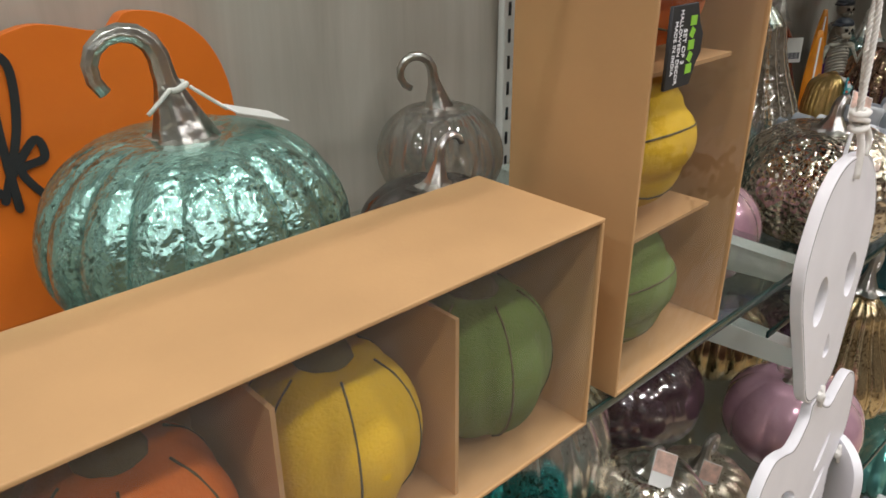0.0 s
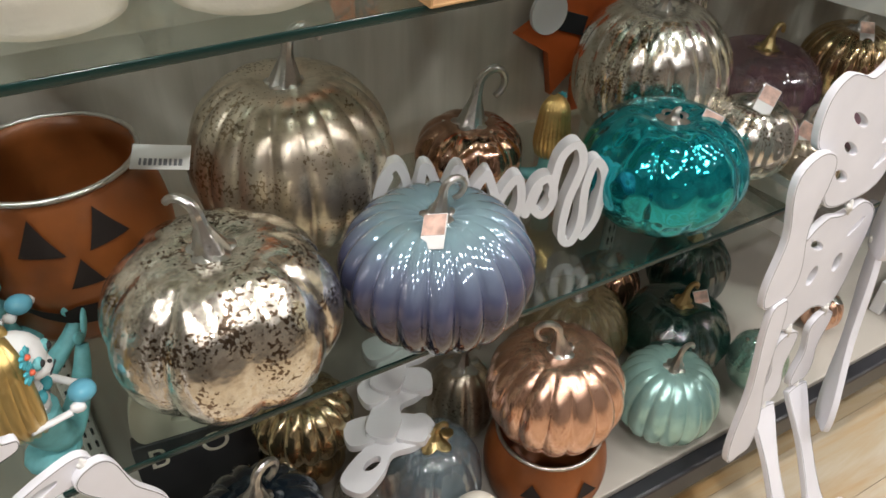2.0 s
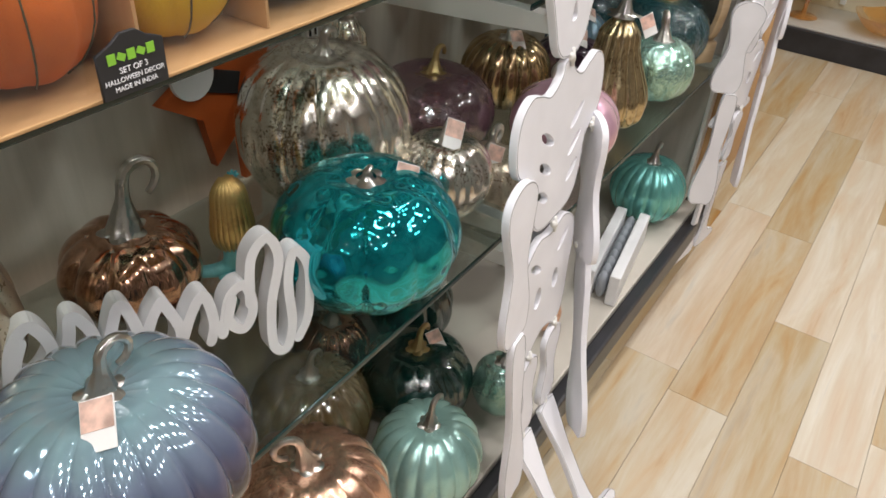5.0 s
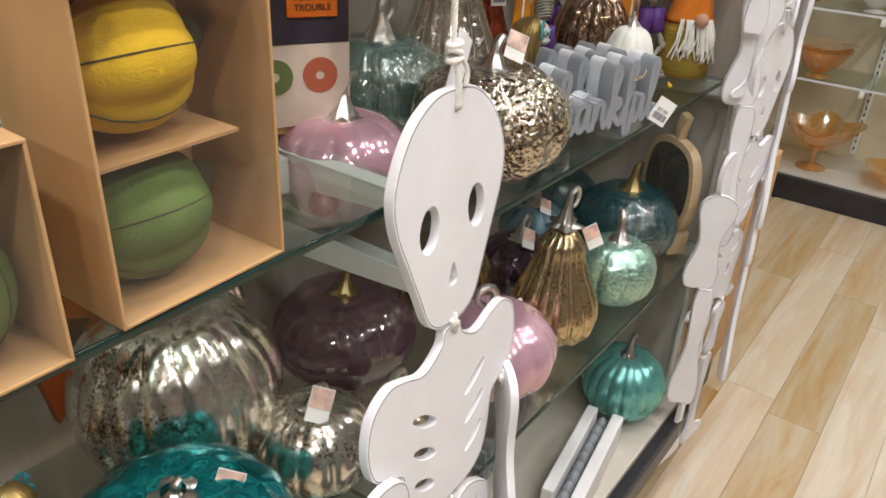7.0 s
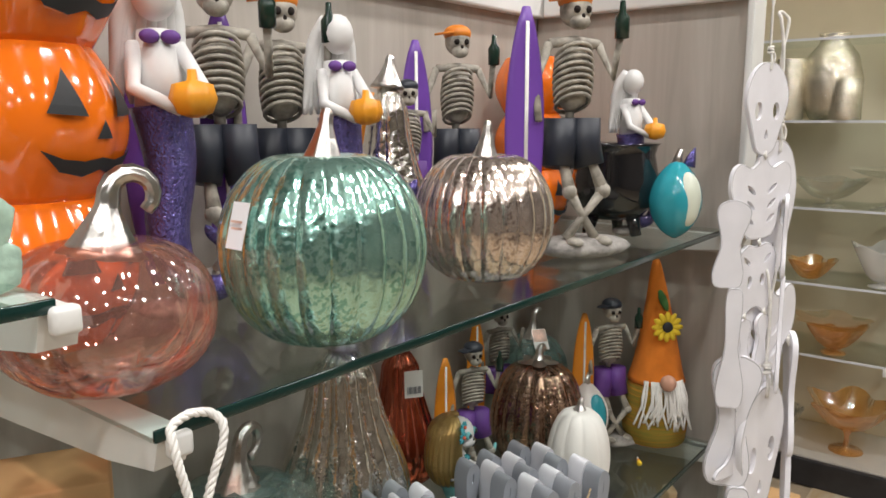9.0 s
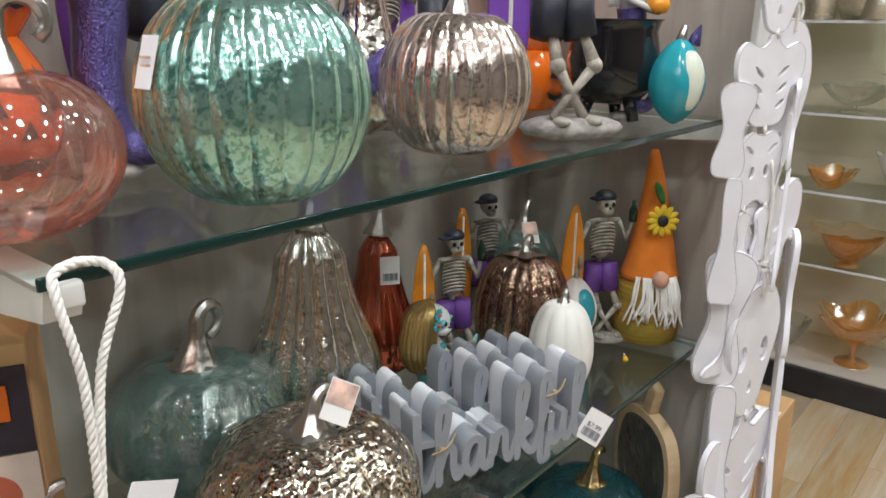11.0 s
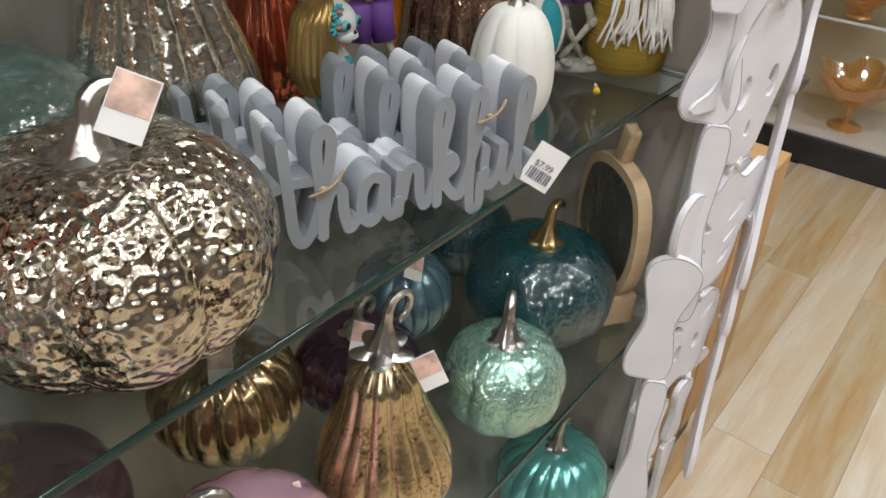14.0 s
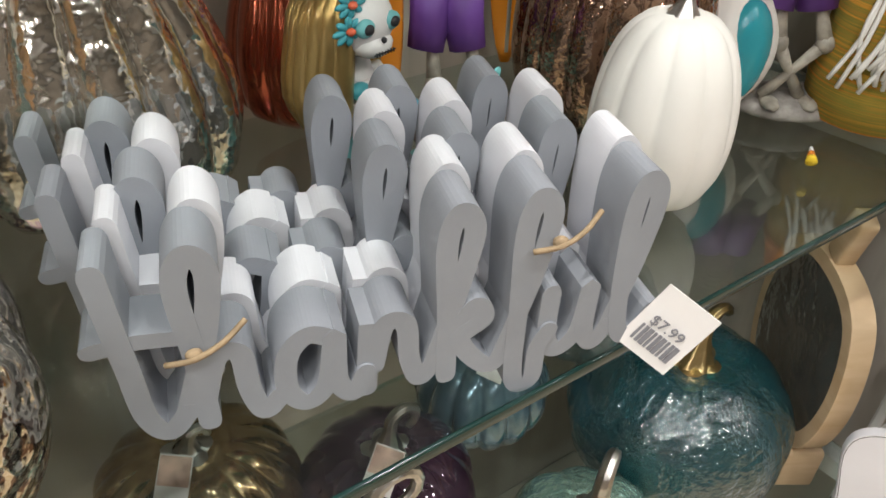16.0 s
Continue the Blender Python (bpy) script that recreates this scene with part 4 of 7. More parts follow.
def hanging_skeleton(m, label, cord=0.16, spread=0.0, drift=0.0, turned=0.0, swung=0.0):
    """A jointed board skeleton; the origin is the top of its skull."""
    t = thing("hanging_skeleton", m, label, "hanging decoration", "hanging board skeletons")
    half = [(0.0, 0.0), (0.040, -0.005), (0.078, -0.030), (0.104, -0.075), (0.102, -0.115), (0.082, -0.160), (0.063, -0.200), (0.047, -0.232), (0.022, -0.247)]
    skull = loop2(half + [(-x, z) for x, z in half[:0:-1]])
    holes = [ellipse(-0.046, -0.130, 0.0185, 0.025, -8), ellipse(0.046, -0.130, 0.0185, 0.025, 8), loop2([(0, -0.178), (0.010, -0.200), (0, -0.206), (-0.010, -0.200)], 4), ellipse(0, -0.018, 0.004, 0.006)]
    board("skull", [skull] + holes, t)
    half = [(0.014, -0.254), (0.022, -0.270), (0.055, -0.286), (0.088, -0.277), (0.118, -0.272), (0.146, -0.290), (0.155, -0.325), (0.146, -0.360), (0.120, -0.378), (0.097, -0.392), (0.091, -0.430), (0.076, -0.466), (0.045, -0.482)]
    ribs = [ellipse(s * 0.054, -0.345 - 0.042 * k, 0.028 - 0.002 * k, 0.0078, s * 30, 18) for k in range(3) for s in (-1, 1)]
    board("ribcage", [loop2(half + [(0, -0.484)] + [(-x, z) for x, z in half[::-1]])] + ribs, t)
    half = [(0.014, -0.506), (0.045, -0.500), (0.075, -0.512), (0.098, -0.535), (0.101, -0.575), (0.093, -0.620), (0.088, -0.660), (0.077, -0.690), (0.054, -0.703), (0.028, -0.690)]
    slits = [ellipse(s * 0.052, -0.545, 0.024, 0.0074, s * 30, 18) for s in (-1, 1)] + [ellipse(s * 0.034, -0.606, 0.0135, 0.0185, s * 8) for s in (-1, 1)]
    board("pelvis", [loop2(half + [(0, -0.683)] + [(-x, z) for x, z in half[::-1]])] + slits, t)
    for s in (-1, 1):
        arm = board("upper_arm", [bone(s * 0.148, -0.375, s * 0.140, -0.600, 0.043, 0.040, 0.60)], t, -0.012)
        fore = board("forearm", [bone(s * 0.134, -0.612, s * 0.105, -0.940, 0.022, 0.036, 0.62)], t, -0.016)
        board("thigh", [bone(s * 0.050, -0.716, s * 0.046, -0.858, 0.032, 0.030, 0.62)], t, -0.004)
        yaw = turned if s > 0 else swung
        if yaw:
            for ob, jz in ((arm, -0.385), (fore, -0.595)):
                ob.matrix_basis = Matrix.Translation((s * 0.128, -0.012, jz)) @ Matrix.Rotation(radians(yaw), 4, "Z") @ Matrix.Rotation(radians(5), 4, "Y") @ Matrix.Translation((-s * 0.140, 0.012, -jz))
        side = [(-0.026, -0.892), (-0.020, -0.878), (0.022, -0.878), (0.027, -0.896), (0.017, -0.990), (0.022, -1.100), (0.046, -1.135), (0.092, -1.150), (0.100, -1.170), (0.046, -1.178), (-0.027, -1.175), (-0.036, -1.155), (-0.021, -1.105), (-0.015, -0.990)]
        ob = board("shin", [loop2([(s * (0.048 + dx), z) for dx, z in side])], t, -0.004)
        if spread:
            ob.matrix_basis = Matrix.Translation((0, 0, -0.872)) @ Matrix.Rotation(radians(-spread), 4, "X") @ Matrix.Translation((0, 0, 0.872))
    for kx, kz in ((0, -0.250), (-0.122, -0.383), (0.122, -0.383), (-0.130, -0.596), (0.130, -0.596), (0, -0.494), (-0.052, -0.704), (0.052, -0.704), (-0.048, -0.872), (0.048, -0.872)):
        bm = bmesh.new()
        knot(bm, kx, kz)
        part("cord_knot", bm, M_ROPE, t, "white cord knot")
    bm = bmesh.new()
    add_tube(bm, spline([(0, -0.007, -0.020), (0, -0.007, 0.01), (0.001, -0.002, 0.03)], 4), 0.0038, 0, 8, 5, 0.2)
    for k, (tx, tz) in enumerate(((0.35, 0.027), (-0.4, 0.033), (0.3, 0.040))):
        ring = [(0.0062 * math.cos(q * math.pi / 7), -0.002 + 0.0060 * math.sin(q * math.pi / 7), tz + 0.0062 * tx * math.cos(q * math.pi / 7)) for q in range(15)]
        add_tube(bm, ring, 0.0037, 0, 8, 4, 0.2, ends=False)
    add_tube(bm, spline([(0.003, -0.007, 0.030), (0.011, -0.010, 0.016), (0.009, -0.009, 0.000)], 4), 0.0030, 0, 8, 4, 0.2)
    for s in (-1, 1):
        add_rope(bm, spline([(0, -0.001, 0.038), (s * 0.007 + 0.5 * drift, 0.004 * s, 0.038 + cord * 0.5), (s * 0.018 + drift, 0.0, cord), (s * 0.015 + drift, 0.006, cord + 0.014), (drift, 0.008, cord + 0.018)], 6), 0.0029)
    part("hanging_cord", bm, M_ROPE, t, "twisted white cotton cord")
    if spread:
        bm = bmesh.new()
        add_box(bm, (0.030, 0.010, 0.018), (0.040, 0.0008, 0.058), Euler((0.1, 0.42, 0.2)).to_matrix())
        part("tag", bm, M_PAPER, t, "blank white paper tag", False)
    return t


hanging_skeleton(pose(0.544, -0.466, 1.238, -4.5, 3.4, 5), "white jointed board skeleton hanging from the shelf bracket by a cord", 0.172, 26, 0.008, 42)


def rib_skeleton(m, label):
    """A smaller cut-out skeleton with open ribs."""
    t = thing("hanging_skeleton", m, label, "hanging decoration", "hanging board skeletons")
    half = [(0.0, 0.0), (0.046, -0.012), (0.062, -0.050), (0.060, -0.078), (0.074, -0.086), (0.070, -0.098), (0.048, -0.104), (0.040, -0.125), (0.036, -0.150), (0.024, -0.160),
            (0.030, -0.172), (0.070, -0.158), (0.112, -0.150), (0.126, -0.166), (0.112, -0.184), (0.070, -0.190), (0.058, -0.204), (0.082, -0.222), (0.098, -0.250), (0.100, -0.286), (0.084, -0.312), (0.052, -0.318), (0.030, -0.304),
            (0.024, -0.330), (0.052, -0.344), (0.094, -0.332), (0.112, -0.352), (0.100, -0.402), (0.066, -0.432), (0.030, -0.430), (0.016, -0.412)]
    body = loop2(half + [(-x, z) for x, z in half[:0:-1]], 4)
    cuts = [loop2([(0, -0.090), (0.009, -0.106), (-0.009, -0.106)], 3), loop2([(-0.034, -0.124), (-0.022, -0.130), (-0.010, -0.126), (0, -0.131), (0.010, -0.126), (0.022, -0.130), (0.034, -0.124), (0.028, -0.137), (0.010, -0.135), (-0.010, -0.135), (-0.028, -0.137)], 3)]
    for s in (-1, 1):
        cuts += [ellipse(s * 0.026, -0.062, 0.015, 0.018), ellipse(s * 0.070, -0.172, 0.020, 0.006, s * 12, 14), ellipse(s * 0.024, -0.206, 0.017, 0.005, -s * 28, 14), ellipse(s * 0.070, -0.380, 0.021, 0.014, s * 38, 18)]
        for k in range(6):
            cuts.append(ellipse(s * (0.058 - 0.001 * k), -0.228 - 0.0142 * k, 0.032 - 0.0012 * abs(k - 2), 0.0042, -s * 10, 14))
        cuts.append(loop2([(s * 0.018, -0.346), (s * 0.034, -0.362), (s * 0.028, -0.372), (s * 0.036, -0.384), (s * 0.020, -0.394)], 3))
    board("body", [body] + cuts, t)
    for s in (-1, 1):
        board("upper_arm", [bone(s * 0.116, -0.168, s * 0.168, -0.300, 0.021, 0.019, 0.70)], t, -0.010)
        board("forearm", [bone(s * 0.170, -0.312, s * 0.182, -0.430, 0.016, 0.024, 0.60)], t, -0.002)
        board("thigh", [bone(s * 0.056, -0.440, s * 0.072, -0.570, 0.025, 0.022, 0.60)], t, -0.010)
        board("shin", [bone(s * 0.074, -0.582, s * 0.080, -0.730, 0.021, 0.028, 0.55)], t, -0.002)
    for kx, kz in ((-0.116, -0.165), (0.116, -0.165), (-0.169, -0.306), (0.169, -0.306), (-0.056, -0.436), (0.056, -0.436), (-0.073, -0.576), (0.073, -0.576)):
        bm = bmesh.new()
        knot(bm, kx, kz)
        part("cord_knot", bm, M_ROPE, t, "white cord knot")
    bm = bmesh.new()
    for s in (-1, 1):
        add_tube(bm, [(0, -0.006, -0.01), (s * 0.008, -0.004, 0.10), (s * 0.010, 0.0, 0.20)], 0.003, 0, 8, 4, 0.25)
    part("hanging_cord", bm, M_ROPE, t, "twisted white cotton cord")
    return t


rs = rib_skeleton(pose(-0.611, -0.550, 0.974, 0, 0, 14), "white cut-out board skeleton with open ribs hanging before the shelves")
rs.scale = (0.78, 0.78, 0.78)

# garlands crowded at the end panel
a = hanging_skeleton(pose(1.572, -0.506, 1.565, 0, 0, -8), "white jointed board skeleton hanging at the end panel", 0.2, 0, 0, 30, -50)
a.scale = (0.74, 0.89, 0.89)
b = copy_thing(a, pose(1.545, -0.520, 1.175, 0, 0, -8))
b.scale = (0.76, 0.90, 0.90)
tagged(b, "white jointed board skeleton hanging low at the end panel")
c = copy_thing(a, pose(1.505, -0.505, 1.680, 0, 0, -14))
c.scale = (0.54, 0.54, 0.54)
tagged(c, "small white jointed board skeleton hanging at the end panel")

# ---- wooden script signs ----
M_GREY = paint("grey painted wood", (0.27, 0.29, 0.32), 0.6, 0.0, 0.08, 20, 0.12)
M_PALE = paint("pale grey painted wood", (0.68, 0.69, 0.73), 0.6, 0.0, 0.06, 20, 0.12)
M_TWINE = paint("jute twine", (0.34, 0.25, 0.15), 0.9, 0.0, 0.25, 120, 0.5, 600)


def stroke(bm, ctrl, w, d, lift=0.0, mi=0, n=7):
    """A band of width w and depth d that follows a written line in the x-z plane."""
    P = spline([(x, 0, z) for x, z in ctrl], n)
    front, back = -d / 2 - lift, d / 2 + lift
    a0, a1 = (P[0] - P[1]).normalized() * w / 2, (P[-1] - P[-2]).normalized() * w / 2
    ends = (0.97, 0.85, 0.6)
    P = [P[0] + a0 * q for q in ends] + P + [P[-1] + a1 * q for q in ends[::-1]]
    narrow = [math.sqrt(1 - q * q) for q in ends] + [1.0] * (len(P) - 6) + [math.sqrt(1 - q * q) for q in ends[::-1]]
    rows = []
    for i, p in enumerate(P):
        t = (P[min(i + 1, len(P) - 1)] - P[max(i - 1, 0)]).normalized()
        nrm = Vector((-t.z, 0, t.x)) * w / 2 * narrow[i]
        e = 0.0004 * i / len(P)
        rows.append([(p + nrm) + Vector((0, front - e, 0)), (p - nrm) + Vector((0, front - e, 0)), (p - nrm) + Vector((0, back + e, 0)), (p + nrm) + Vector((0, back + e, 0))])
    vs = quads(bm, rows, True, mi)
    cap(bm, vs[0], mi, True)
    cap(bm, vs[-1], mi)
    

def thankful(m, mat, label, h=1.0):
    t = thing("script_sign", m, label, "script sign", "thankful script signs")
    w, d = 0.0098, 0.026
    letters = [
        [(0.016, 0.108), (0.017, 0.085), (0.019, 0.050), (0.021, 0.016), (0.030, 0.002), (0.042, 0.014)],
        [(0.042, 0.014), (0.058, 0.060), (0.066, 0.100), (0.058, 0.112), (0.050, 0.095), (0.052, 0.050), (0.052, 0.004)],
        [(0.052, 0.020), (0.062, 0.048), (0.074, 0.048), (0.076, 0.022), (0.082, 0.004), (0.092, 0.014)],
        [(0.124, 0.046), (0.110, 0.052), (0.098, 0.040), (0.096, 0.016), (0.106, 0.004), (0.118, 0.016), (0.124, 0.048), (0.124, 0.016), (0.132, 0.004), (0.140, 0.018)],
        [(0.140, 0.004), (0.144, 0.050), (0.144, 0.018), (0.152, 0.048), (0.164, 0.046), (0.166, 0.020), (0.172, 0.004), (0.180, 0.014)],
        [(0.180, 0.014), (0.194, 0.062), (0.202, 0.100), (0.194, 0.112), (0.187, 0.094), (0.188, 0.048), (0.188, 0.002)],
        [(0.188, 0.026), (0.204, 0.050), (0.210, 0.040), (0.196, 0.028), (0.208, 0.008), (0.218, 0.004), (0.224, 0.016)],
        [(0.224, 0.016), (0.238, 0.062), (0.246, 0.102), (0.238, 0.114), (0.231, 0.096), (0.231, 0.046), (0.232, -0.012), (0.244, -0.016), (0.246, 0.010), (0.252, 0.022)],
        [(0.252, 0.048), (0.252, 0.016), (0.260, 0.004), (0.272, 0.016), (0.277, 0.048), (0.277, 0.016), (0.284, 0.004), (0.292, 0.016)],
        [(0.292, 0.016), (0.304, 0.062), (0.310, 0.102), (0.302, 0.114), (0.296, 0.094), (0.297, 0.040), (0.302, 0.008), (0.314, 0.006), (0.322, 0.022)],
        [(0.004, 0.064), (0.024, 0.066), (0.046, 0.064)],
    ]
    for i, lt in enumerate(letters):
        bm = bmesh.new()
        stroke(bm, [(x * 0.80, z * h * 0.845 + 0.016) for x, z in lt], w * (0.8 if i == 10 else 1.0), d * (0.9 if i == 10 else 1.0), 0.0003 * (i % 4), 0, 12)
        part("letter", bm, mat, t, "", False)
    return t


SIGN_X, SIGN_Y, SIGN_TURN = 0.905, -0.358, -17.4
for k, (mat, dx, dy, dz, tone) in enumerate(((M_GREY, 0.0, 0.0, 0.0, "grey"), (M_PALE, 0.004, 0.029, 0.004, "pale grey"), (M_GREY, -0.020, 0.058, 0.003, "grey"),
                                             (M_PALE, -0.012, 0.087, 0.012, "pale grey"), (M_GREY, -0.035, 0.116, 0.008, "grey"))):
    s = thankful(pose(SIGN_X + dx + 0.3 * dy, SIGN_Y + dy, Z_R + 0.003 + dz * 0.0, 0, 0, SIGN_TURN), mat, tone + " painted wooden script sign reading thankful")
    if k == 0:
        tag_parts(s, (0.262, -0.024, 0.028), -42, 12, 0.031, 0.042, False, 28)
        bm = lettering("$7.99", 0.0085)
        bm.transform(Matrix.Translation((0.2610, -0.0255, 0.030)) @ Euler((radians(-12), radians(28), radians(-42))).to_matrix().to_4x4())
        part("price_lettering", bm, M_GREYINK, s, "printed price", False)
        for bx, bz in ((0.042, 0.064), (0.200, 0.090)):
            bm = bmesh.new()
            add_tube(bm, spline([(bx - 0.012, -0.016, bz - 0.004), (bx, -0.020, bz), (bx + 0.012, -0.016, bz + 0.003), (bx + 0.022, -0.010, bz + 0.008)], 4), 0.0013, 0, 6)
            add_ball(bm, (bx, -0.017, bz), (0.0038, 0.003, 0.0028), None, 0, 8, 6)
            part("twine", bm, M_TWINE, s, "knotted jute twine")


def bone_sign(m, mat, label):
    """White looped script lying upside down."""
    t = thing("script_sign", m, label, "script sign")
    w, d = 0.011, 0.022
    words = [
        [(0.000, 0.030), (0.012, 0.070), (0.030, 0.085), (0.040, 0.060), (0.022, 0.042), (0.010, 0.052), (0.020, 0.074)],
        [(0.030, 0.020), (0.052, 0.060), (0.060, 0.082), (0.072, 0.060), (0.066, 0.020)],
        [(0.072, 0.022), (0.086, 0.060), (0.098, 0.078), (0.106, 0.050), (0.100, 0.020), (0.118, 0.056), (0.130, 0.070)],
        [(0.130, 0.070), (0.140, 0.040), (0.134, 0.018), (0.152, 0.050), (0.166, 0.062), (0.170, 0.036), (0.164, 0.018)],
        [(0.176, 0.020), (0.188, 0.052), (0.204, 0.058), (0.208, 0.034), (0.196, 0.018), (0.184, 0.030), (0.190, 0.050)],
        [(0.206, 0.040), (0.214, 0.080), (0.232, 0.094), (0.240, 0.072), (0.226, 0.030), (0.222, -0.010), (0.234, -0.018), (0.244, 0.006), (0.246, 0.048), (0.256, 0.074), (0.268, 0.056), (0.262, 0.010), (0.248, -0.012)],
    ]
    for i, lt in enumerate(words):
        bm = bmesh.new()
        stroke(bm, [(x * 1.12, z * 1.25 + 0.03) for x, z in lt], w, d, 0.0003 * (i % 4), 0, 12)
        part("letter", bm, mat, t, "", False)
    return t


M_SIGNWHITE = paint("white painted wood", (0.76, 0.76, 0.77), 0.55, 0.0, 0.05, 14, 0.1)
bone_sign(pose(-0.15, -0.30, Z_A + 0.004, -8, 0, -20), M_SIGNWHITE, "white painted wooden script sign standing upside down")

# ---- jack pots ----
M_CLAY = paint("copper glazed clay", (0.25, 0.074, 0.018), 0.34, 0.1, 0.35, 9, 0.10, 90)
# Near-black in place of shade inside pot openings; also colours figurine eye sockets.
M_HOLE_DARK = paint("painted dark of hollows", (0.012, 0.006, 0.004), 0.9)


def jack_pot(x, y, z, r, h, spin, label, wide=0.42, lift=0.54):
    t = thing("jack_pot", pose(x, y, z + 0.001, 0, 0, spin), label, "candle pot", "jack-o-lantern pots")
    prof = []
    for i in range(25):
        s = i / 24
        rr = r * (0.80 + 0.20 * math.sin(math.pi * (s * 0.95 + 0.05)) ** 0.8)
        prof.append((rr, h * s))
    prof = [(r * 0.72, 0.0)] + prof
    prof += [(r * 0.84, h + 0.004), (r * 0.78, h + 0.003)] + [(r * 0.74, h * 0.9), (r * 0.78, h * 0.5), (r * 0.6, h * 0.08)]
    bm = bmesh.new()
    lathe(bm, prof, seg=64)
    part("pot", bm, M_CLAY, t)
    bm = bmesh.new()
    add_tube(bm, [(r * 0.82 * math.cos(a * math.pi / 16), r * 0.82 * math.sin(a * math.pi / 16), h + 0.003) for a in range(33)], 0.0035, 0, 8, ends=False)
    part("rim", bm, M_PEWTER, t, "worn silvery rim")

    # Dark skins laid on the wall; the pot has no real openings.
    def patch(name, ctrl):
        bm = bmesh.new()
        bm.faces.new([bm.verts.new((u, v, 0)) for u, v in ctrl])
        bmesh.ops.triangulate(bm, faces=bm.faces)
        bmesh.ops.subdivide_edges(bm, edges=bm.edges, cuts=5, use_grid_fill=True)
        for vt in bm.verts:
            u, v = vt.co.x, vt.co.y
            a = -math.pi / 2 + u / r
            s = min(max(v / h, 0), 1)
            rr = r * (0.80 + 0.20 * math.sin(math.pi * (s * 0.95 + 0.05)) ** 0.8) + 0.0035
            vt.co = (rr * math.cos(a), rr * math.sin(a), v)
        part(name, bm, M_HOLE_DARK, t, "dark patch standing in for a shaded cut-out", False)

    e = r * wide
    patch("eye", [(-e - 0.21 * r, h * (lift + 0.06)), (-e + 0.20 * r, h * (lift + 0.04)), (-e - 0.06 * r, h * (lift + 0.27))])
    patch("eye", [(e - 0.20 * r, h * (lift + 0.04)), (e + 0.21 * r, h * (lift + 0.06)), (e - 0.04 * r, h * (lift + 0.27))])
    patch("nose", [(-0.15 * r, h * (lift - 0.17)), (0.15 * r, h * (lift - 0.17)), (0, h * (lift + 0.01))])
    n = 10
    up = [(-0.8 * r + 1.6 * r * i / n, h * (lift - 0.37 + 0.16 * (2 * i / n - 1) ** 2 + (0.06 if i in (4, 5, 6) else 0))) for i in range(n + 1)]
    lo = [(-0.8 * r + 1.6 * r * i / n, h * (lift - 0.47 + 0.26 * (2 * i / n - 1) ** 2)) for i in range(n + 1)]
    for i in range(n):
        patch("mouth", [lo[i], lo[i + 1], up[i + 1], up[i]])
    return t


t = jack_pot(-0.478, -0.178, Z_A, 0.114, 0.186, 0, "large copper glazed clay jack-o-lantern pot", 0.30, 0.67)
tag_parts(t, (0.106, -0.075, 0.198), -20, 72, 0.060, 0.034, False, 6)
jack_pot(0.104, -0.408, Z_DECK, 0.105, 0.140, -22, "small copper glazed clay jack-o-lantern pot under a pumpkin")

# ---- plush ghosts ----
M_PLUSH = paint("cream plush", (0.74, 0.70, 0.60), 0.95, 0.0, 0.05, 30, 0.5, 300)


def ghost(m, r, h, label, face=True, arms=((-1, -0.2), (1, 0.9)), tag=False):
    t = thing("plush_ghost", m, label, "plush toy", "plush ghosts")
    bm = bmesh.new()
    prof = [(r * 0.75, 0.0)]
    for i in range(26):
        s = i / 25
        prof.append((max(r * (1.0 - 0.34 * s ** 1.6) * (max(1 - max(s - 0.55, 0) ** 2 / 0.2025, 0)) ** 0.5 * (0.85 + 0.15 * min(1, s * 5)), 0.001), h * (0.02 + 0.98 * s)))
    lathe(bm, prof, seg=40)
    part("body", bm, M_PLUSH, t)
    for side, ang in arms:
        bm = bmesh.new()
        d = Vector((side * math.cos(ang), -0.25, math.sin(ang) * 0.5))
        p0 = Vector((side * r * 0.55, -r * 0.35, h * 0.52))
        add_tube(bm, spline([p0, p0 + d * r * 0.65, p0 + d * r * 1.2 - Vector((0, 0, r * 0.12))], 6), [r * 0.30 - r * 0.011 * k for k in range(13)], 0, 14)
        add_ball(bm, p0 + d * r * 1.2 - Vector((0, 0, r * 0.12)), r * 0.165, None, 0, 12, 8)
        part("arm", bm, M_PLUSH, t)
    if face:
        for dx, dz, ex, ez in ((-0.22, 0.72, 0.13, 0.17), (0.20, 0.72, 0.13, 0.17), (0.0, 0.60, 0.13, 0.19)):
            bm = bmesh.new()
            rr = r * 0.80
            yy = -math.sqrt(max(rr * rr - (dx * r) ** 2, 0)) * (1.02 if dz < 0.65 else 0.88)
            add_ball(bm, (dx * r, yy, dz * h), (ex * r, 0.003, ez * r), None, 0, 14, 8)
            part("eye" if dz > 0.6 else "mouth", bm, M_INK, t, "black felt patch")
    if tag:
        bm = bmesh.new()
        add_box(bm, (r * 0.9, -r * 0.95, h * 0.40), (0.036, 0.0008, 0.040), Euler((0, 0.1, 0.5)).to_matrix())
        part("tag", bm, M_PAPER, t, "blank white hang tag", False)
    return t


ghost(pose(-0.085, -0.490, Z_DECK + 0.001, 0, 0, -12), 0.060, 0.180, "small cream plush ghost with a black felt face", True, ((-1, -1.25), (1, 0.0)), True)
ghost(pose(-0.285, -0.375, Z_B + 0.001, 0, 0, -20), 0.078, 0.190, "cream plush ghost with white hang tags", False, ((-1, 0.2), (1, 0.35)), True)
ghost(pose(-0.44, -0.36, Z_B + 0.001, 0, 0, -10), 0.070, 0.170, "cream plush ghost standing beside another", False, ((-1, 0.2), (1, 0.3)), False)

